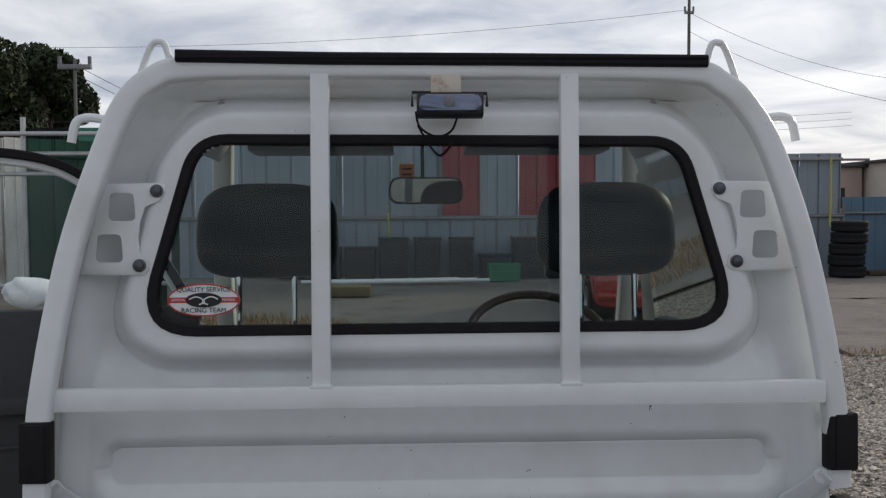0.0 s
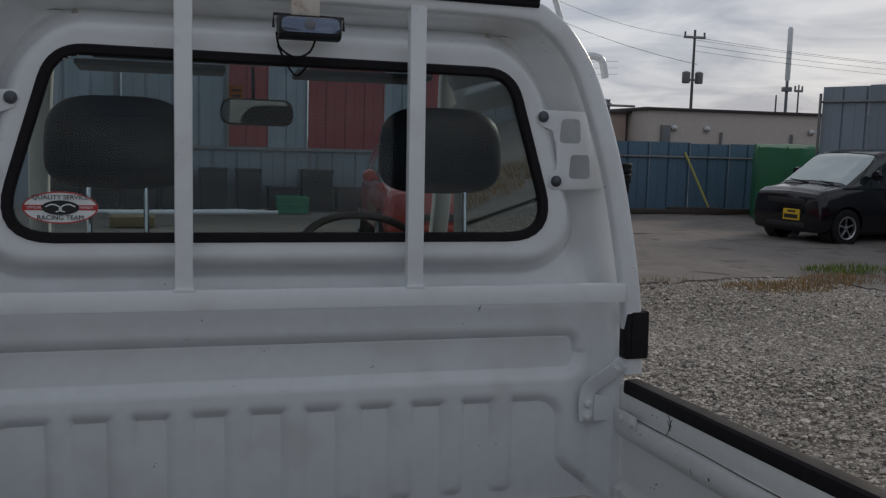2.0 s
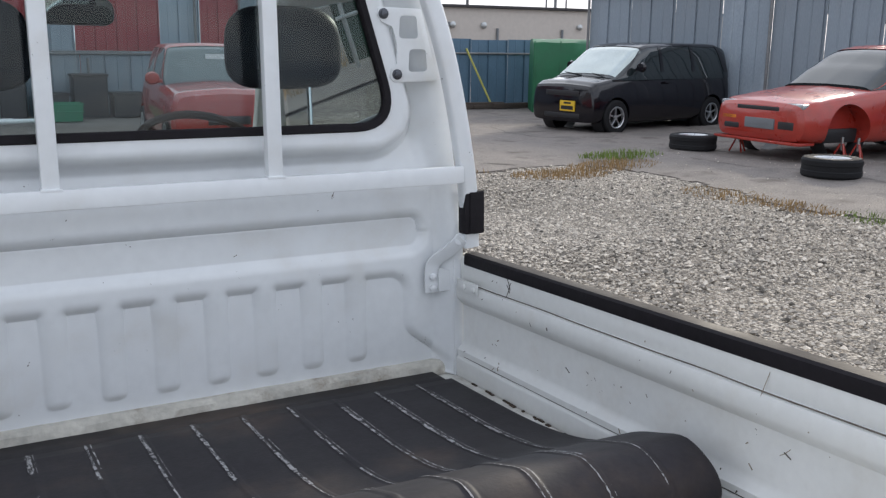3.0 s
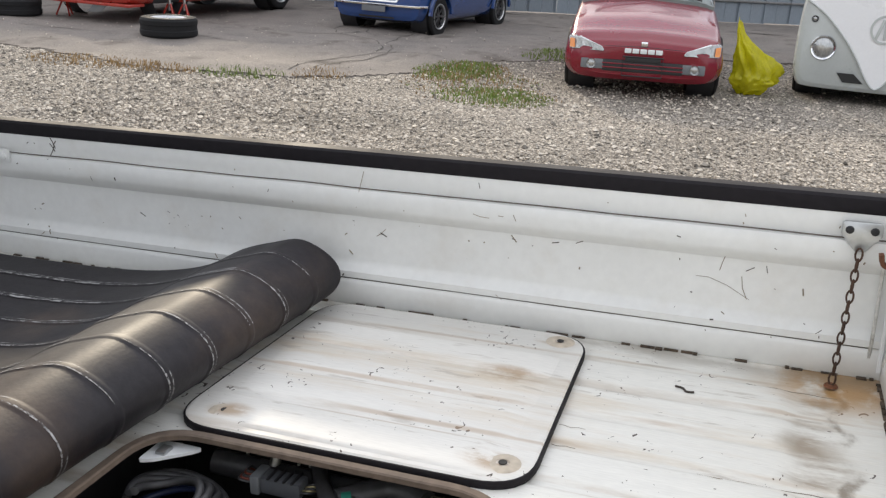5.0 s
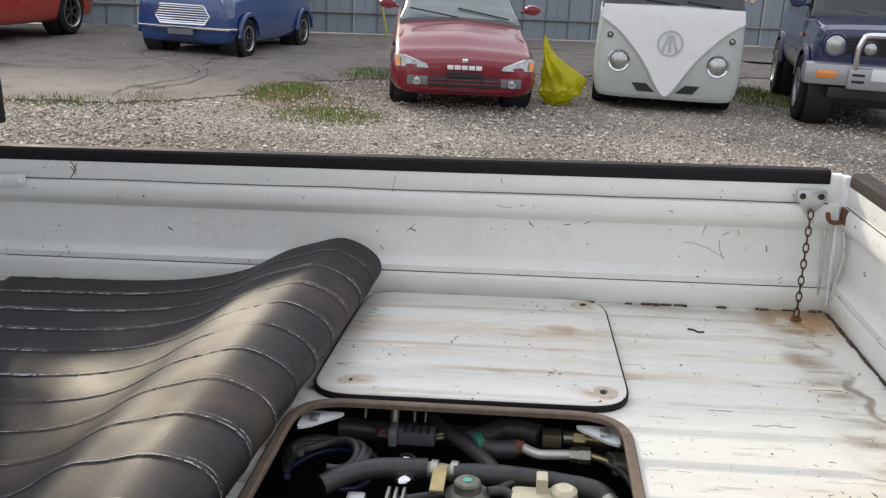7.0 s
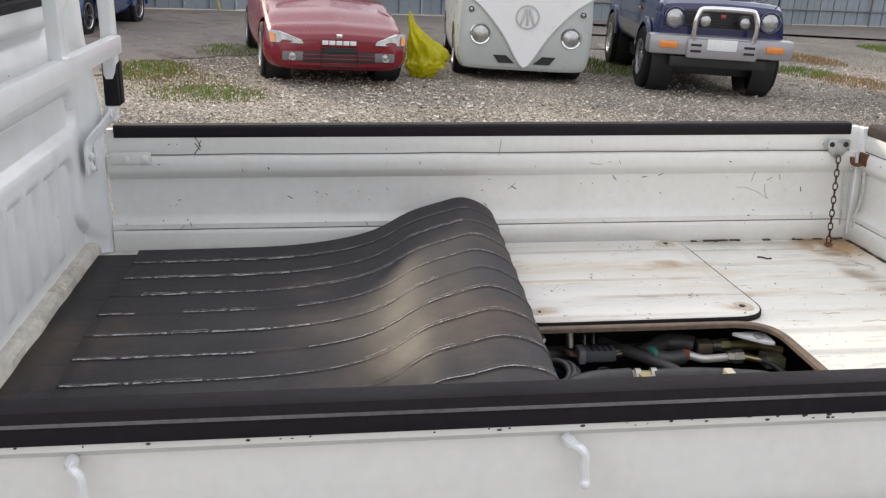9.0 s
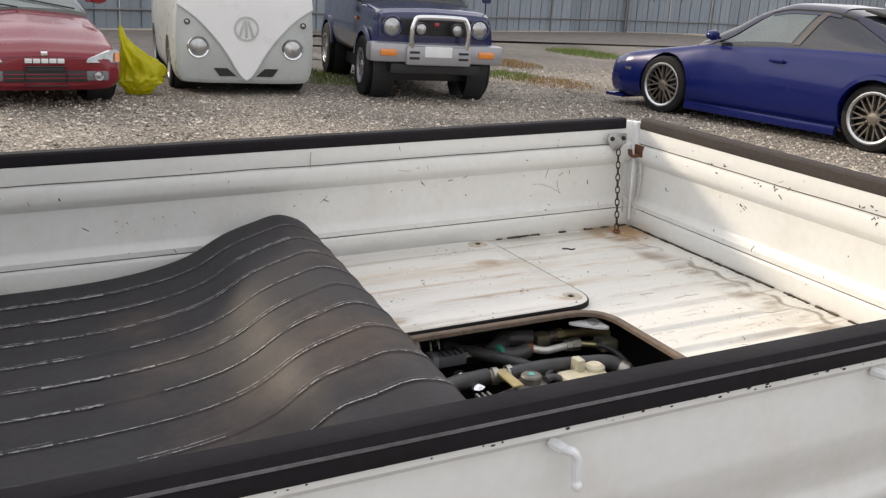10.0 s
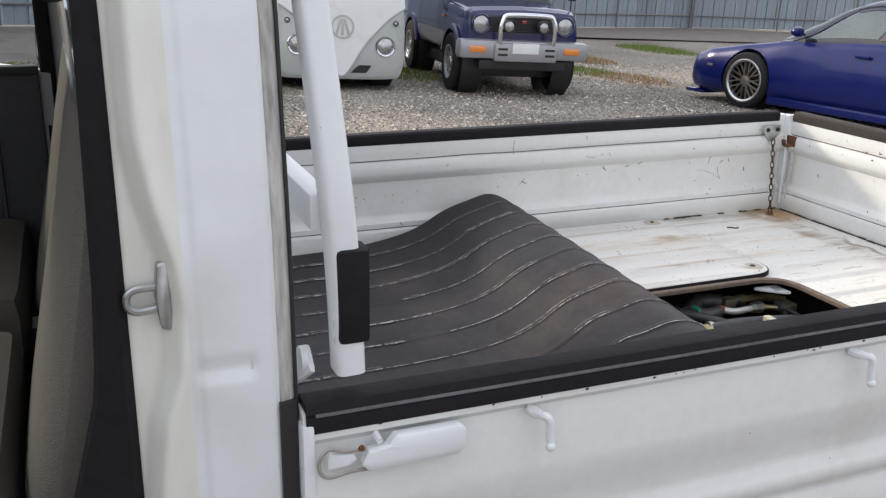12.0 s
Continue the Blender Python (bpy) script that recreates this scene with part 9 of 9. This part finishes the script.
# poles and wires
def utility_pole(x, y, h, arms=(), transformer=False, r=0.13, m=POLE):
    p = thing("utility_pole", "tall dark utility pole with crossarm and wires", "utility pole", pose(x, y, 0), "utility poles")
    part("shaft", lathe(bmesh.new(), [(r, 0), (r * 0.65, h), (0.02, h + 0.02)], 12), m, p)
    for z, w in arms:
        part("crossarm", box(bmesh.new(), -w, w, -0.05, 0.05, z - 0.05, z + 0.05, 0.01), STEELDULL, p)
        for k in (-0.9, 0.9):
            part("insulator", tube(bmesh.new(), [(w * k, 0, z + 0.05), (w * k, 0, z + 0.22)], 0.04, n=6), GREYPL, p)
    if transformer:
        for s in (-1, 1):
            part("transformer", lathe(bmesh.new(), [(0.15, 0), (0.17, 0.05), (0.17, 0.45), (0.08, 0.5)], 12, pose(s * 0.30, 0, h - 2.2)), STEELDULL, p)
    return p


utility_pole(10.58, 35.0, 9.3, ((8.6, 0.18),), r=0.085)
utility_pole(20.3, 35.0, 6.3, ((4.25, 0.45), (6.0, 0.5)), True, r=0.075)
utility_pole(25.5, 35.0, 4.25, ((4.0, 0.2),), r=0.05)
utility_pole(23.7, 34.0, 3.7, r=0.05)
utility_pole(-7.1, 20.0, 4.5, ((4.35, 0.35),), r=0.05)
utility_pole(-11.5, 60.0, 8.8, ((8.3, 0.8), (7.4, 0.8)), r=0.14)
ms = thing("antenna_mast", "pale telecom antenna mast on the skyline", "mast", pose(24.9, 35.0, 0))
part("shaft", lathe(bmesh.new(), [(0.07, 0), (0.06, 6.0)], 12), GREYPL, ms)
part("antenna", lathe(bmesh.new(), [(0.08, 4.4), (0.11, 4.5), (0.11, 6.6), (0.06, 6.7)], 12), PLATEWHITE, ms, "white antenna drum")
part("platform", box(bmesh.new(), -0.16, 0.16, -0.16, 0.16, 3.95, 4.15, 0.02), GREYPL, ms)
wires = thing("power_line", "thin overhead power cables", "cable", pose(0, 0, 0))
def wire(p, q, sag=0.5, r=0.007):
    P = [Vector(p).lerp(Vector(q), t) - Vector((0, 0, sag * 4 * t * (1 - t))) for t in np.linspace(0, 1, 20)]
    part("cable", tube(bmesh.new(), P, r, n=5), BLACKPL, wires)
wire((10.58, 35, 8.7), (-30, 38, 8.4), 1.0); wire((10.58, 35, 8.6), (20.3, 35, 6.0), 0.6); wire((20.3, 35, 6.0), (60, 33, 7.0), 1.2)
for dz in (0, 0.45, 0.9):
    wire((-11.5, 60, 8.5 - dz), (30, 62, 7.5 - dz), 1.0, 0.011); wire((20.3, 35, 5.9 - dz * 0.5), (60, 34, 6.6 - dz * 0.5), 1.0)
wire((-7.1, 20, 4.4), (-5, 40, 3.6), 0.3); wire((-7.1, 20, 4.2), (-5, 40, 3.4), 0.3); wire((-7.1, 20, 3.2), (-40, 16, 3.0), 0.3)
wire((10.58, 35, 7.9), (14, 24, 3.8), 0.4)


# trees
def leaf_cloud(centres, n, size, material, seed, name="crown"):
    """Many small leaf clumps round centres (x, y, z, radius)."""
    r = np.random.RandomState(seed)
    V, F = [], []
    for cx, cy, cz, R in centres:
        for _ in range(n):
            d = r.normal(0, 1, 3)
            d /= np.linalg.norm(d)
            q = R * r.uniform(0.45, 1.08) ** 0.6
            c = np.array([cx, cy, cz]) + d * q * np.array([1, 1, 0.85])
            s = size * r.uniform(0.5, 1.3)
            u = r.normal(0, 1, 3); u /= np.linalg.norm(u)
            v = np.cross(u, r.normal(0, 1, 3)); v /= np.linalg.norm(v)
            k = len(V)
            V += [tuple(c - u * s), tuple(c + v * s * 0.5), tuple(c + u * s), tuple(c - v * s * 0.5)]
            F.append((k, k + 1, k + 2, k + 3))
    me = bpy.data.meshes.new(name)
    me.from_pydata(V, [], F)
    me.materials.append(material)
    return new(name, me)


def tree(x, y, h, spread, seed, label, material=LEAF, leaves=2600, size=0.085):
    t = thing("tree", label, "tree", pose(x, y, 0), "trees")
    r = random.Random(seed)
    part("trunk", lathe(bmesh.new(), [(0.22, 0), (0.16, h * 0.4), (0.05, h * 0.85)], 10), BARK, t)
    cs = []
    for k in range(9):
        a = 2 * math.pi * k / 9 + r.uniform(-0.3, 0.3)
        z = h * r.uniform(0.45, 0.85)
        rr = spread * r.uniform(0.35, 0.75) * (1.2 - z / h * 0.6)
        tip = (rr * math.cos(a), rr * math.sin(a), z)
        part("limb", tube(bmesh.new(), [(0, 0, h * 0.35), (tip[0] * 0.5, tip[1] * 0.5, z - 0.3), tip], 0.05, n=6), BARK, t)
        cs.append((*tip, spread * r.uniform(0.28, 0.42)))
    cs.append((0, 0, h * 0.88, spread * 0.35))
    c = leaf_cloud(cs, leaves, size, material, seed)
    c.parent = t
    return t


tree(-11.6, 23.0, 6.0, 3.0, 1, "large dark evergreen tree behind the fence")
tree(-9.9, 25.0, 5.7, 2.2, 2, "dark evergreen tree with uneven crown", leaves=2800)
tree(-13.5, 22.0, 6.6, 3.2, 3, "large dark evergreen tree behind the fence")
tree(-9.3, 17.2, 3.0, 1.6, 4, "small tree with yellowing leaves", AUTUMN, 900, 0.075)
tree(-12.0, 16.0, 3.6, 2.2, 5, "dark shrubby tree behind netting", LEAF, 2200)
tree(19.0, 14.5, 4.6, 2.0, 6, "dark evergreen tree beyond the fence", LEAF, 2000)
# bare shrub hanging over the fence
bs = thing("bare_shrub", "bare brown twigs hanging over the fence", "shrub", pose(21.3, -14.2, 0))
brng = random.Random(3)
for k in range(70):
    x, y = brng.uniform(-0.6, 0.3), brng.uniform(-2.6, 2.6)
    part("twig", tube(bmesh.new(), smoothpath([(x - 0.2, y, 2.6 + brng.uniform(0, 0.5)), (x - 0.6, y + brng.uniform(-0.3, 0.3), 2.2), (x - 0.7, y + brng.uniform(-0.5, 0.5), brng.uniform(1.0, 1.8))], 3), 0.012, n=4), BARK, bs)

# netting and clutter beyond the open door
nf = thing("pipe_fence", "steel pipe fence with dark green netting", "fence", pose(-7.0, 9.2, 0, 0, 0, 4), kind="structure")
for z in (0.6, 1.72, 1.92, 2.12):
    part("rail", tube(bmesh.new(), [(0, 0, z), (4.6, 0, z + 0.02)], 0.024, n=8), STEEL, nf, "steel pipe rail")
for x in (0.2, 1.9, 3.1, 4.5):
    part("post", tube(bmesh.new(), [(x, 0.04, 0), (x, 0.04, 2.3)], 0.026, n=8), STEEL, nf, "steel pipe post")
NET = glass_mat("green_netting", (0.06, 0.20, 0.14), 0.6, 0.6)
for x in (0.0, 3.1):
    bm = bmesh.new()
    rings(bm, [[(x + 1.5 * k / 10, 0.06 + 0.03 * math.sin(3 * k + j), z) for k in range(11)] for j, z in enumerate(np.linspace(0.1, 2.2, 8))], closed=False)
    part("netting", bm, NET, nf, "dark green netting")
wb = thing("work_bench", "dark bench top standing outside the truck door", "bench", pose(-3.05, 6.7, 0, 0, 0, 5))
part("bench_top", box(bmesh.new(), -0.9, 0.6, -0.35, 0.35, 0.62, 0.67, 0.01), mat("dark_wood", (0.07, 0.055, 0.045), 0.7), wb)
for x, y in product((-0.8, 0.5), (-0.28, 0.28)):
    part("leg", box(bmesh.new(), x - 0.03, x + 0.03, y - 0.03, y + 0.03, 0, 0.62, 0.005), DARKMETAL, wb)
bm = bmesh.new()
bmesh.ops.create_icosphere(bm, subdivisions=4, radius=1)
for v in bm.verts:
    d = v.co.copy()
    v.co = Vector((d.x * 0.19 + 0.05 * noise.noise(d * 2), d.y * 0.15, d.z * 0.13 + 0.06 * d.x * (1 if d.x > 0 else 0.2)))
bmesh.ops.bisect_plane(bm, geom=bm.verts[:] + bm.edges[:] + bm.faces[:], plane_co=(0, 0.03, -0.05), plane_no=(0, 0.3, -1), clear_outer=True)
fa = part("plastic_fairing", bm, PLATEWHITE, None, smooth=60, matrix=pose(-2.74, 6.65, 0.775, 0, 18, 20))
tagged(fa, "broken white plastic fairing lying on the bench", "fairing")
fv = part("fairing_vent", box(bmesh.new(), -0.02, 0.03, -0.14, -0.10, 0.0, 0.05, 0.008), GREYPL, fa)
fb = part("plastic_bracket", tube(bmesh.new(), smoothpath([(-0.08, 0, 0.10), (-0.16, 0, 0.02), (-0.18, 0, -0.06), (-0.12, 0, -0.07), (-0.10, 0, -0.02), (-0.04, 0, -0.07)], 5), 0.02, n=8), PLATEWHITE, None, matrix=pose(-2.93, 6.6, 0.755))
tagged(fb, "bent white plastic bracket lying on the bench", "bracket")

# --- more cars ---
LOW = [(0.46, 0.26, 0.52, 0.45, 0.56, 0.66, 0.52, 0.70), (0.43, 0.20, 0.58, 0.45, 0.63, 0.72, 0.58, 0.78), (0.30, 0.18, 0.62, 0.45, 0.67, 0.76, 0.61, 0.84), (-0.1, 0.17, 0.63, 0.45, 0.685, 0.80, 0.63, 0.88), (-0.6, 0.17, 0.64, 0.45, 0.695, 0.84, 0.65, 0.92),
       (-1.9, 0.17, 0.64, 0.45, 0.69, 0.84, 0.65, 0.91), (-2.3, 0.20, 0.62, 0.45, 0.66, 0.80, 0.61, 0.88), (-2.45, 0.28, 0.56, 0.45, 0.60, 0.74, 0.56, 0.80)]
UPP = [(-0.36, 0.75, 0.84, 0.60, 0.90, 0.58), (-0.52, 0.75, 0.86, 0.62, 1.08, 0.56), (-0.72, 0.75, 0.86, 0.63, 1.29, 0.52), (-0.92, 0.75, 0.86, 0.63, 1.35, 0.51), (-1.8, 0.75, 0.86, 0.63, 1.35, 0.51), (-2.05, 0.75, 0.86, 0.61, 1.22, 0.51), (-2.22, 0.75, 0.86, 0.58, 0.92, 0.54)]
PALEGLASS = mat("pale_reflecting_glass", (0.14, 0.165, 0.165), 0.05, var=0.2, spec=0.9)
rc, S, T = vehicle("small_red_car", "small rounded red car facing the truck", heading(2.75, 11.0, 176), LOW, UPP, mat("glossy_red_paint", (0.33, 0.03, 0.025), 0.25, coat=0.8), (0.0, -1.95), 0.255, 0.165, 0.605, ALLOY, "disc", 8, glass=PALEGLASS)
glass_trim(rc, T, RED, -0.36, -0.80, -1.9, -2.2, b_pillars=(-1.25,), wide=0.06)
for sd in (-1, 1):
    disc(rc, "headlamp", sd * 0.47, 0.42, 0.60, 0.10, LENS, 0.10, "round clear headlamp", rim=CHROME)
    wing_mirror(rc, sd * 0.64, -0.45, 0.93, RED, sd, 0.09, 0.08)
block(rc, "windscreen_paper", -0.30, 0.05, -0.62, -0.60, 1.12, 1.22, PLATEWHITE, 0.0)
block(rc, "grille", -0.25, 0.25, 0.40, 0.472, 0.42, 0.52, BLACKPL, 0.01)
block(rc, "bumper", -0.62, 0.62, 0.36, 0.50, 0.30, 0.38, RED, 0.03)
wc, S, T = vehicle("small_white_car", "small rounded white car parked by the fence", heading(7.4, -13.35, 112), LOW, UPP, VANWHITE, (0.0, -1.95), 0.255, 0.165, 0.605, ALLOY, "disc", 8, glass=PALEGLASS)
glass_trim(wc, T, VANWHITE, -0.36, -0.80, -1.9, -2.2, b_pillars=(-1.25,), wide=0.07)
for sd in (-1, 1):
    disc(wc, "headlamp", sd * 0.47, 0.42, 0.60, 0.10, LENS, 0.10, "round clear headlamp", rim=BLACKPL)
block(wc, "grille", -0.40, 0.40, 0.40, 0.475, 0.40, 0.50, BLACKPL, 0.02)
bw, S, T = vehicle("brown_wagon", "dark brown estate car parked by the fence", heading(7.75, -16.3, 112),
    [(0.66, 0.30, 0.60, 0.45, 0.68, 0.72, 0.64, 0.78), (0.6, 0.22, 0.70, 0.45, 0.78, 0.78, 0.72, 0.85), (0.0, 0.2, 0.76, 0.5, 0.83, 0.88, 0.77, 0.95), (-0.5, 0.2, 0.76, 0.5, 0.83, 0.92, 0.78, 0.98), (-3.0, 0.2, 0.76, 0.5, 0.83, 0.94, 0.78, 0.98), (-3.4, 0.3, 0.7, 0.5, 0.78, 0.9, 0.74, 0.95)],
    [(-0.35, 0.85, 0.92, 0.74, 0.98, 0.70), (-0.9, 0.85, 0.94, 0.76, 1.38, 0.60), (-1.2, 0.85, 0.94, 0.76, 1.50, 0.58), (-3.0, 0.85, 0.95, 0.76, 1.50, 0.58), (-3.35, 0.85, 0.95, 0.72, 1.2, 0.6)],
    mat("dark_brown_paint", (0.045, 0.036, 0.032), 0.25, coat=0.7), (0.0, -2.5), 0.30, 0.19, 0.70, ALLOY, "spoke", 6)
glass_trim(bw, T, mat("dark_brown_roof", (0.06, 0.05, 0.045), 0.3, coat=0.5), -0.35, -1.0, -3.0, -3.3, b_pillars=(-1.5, -2.3), wide=0.07)
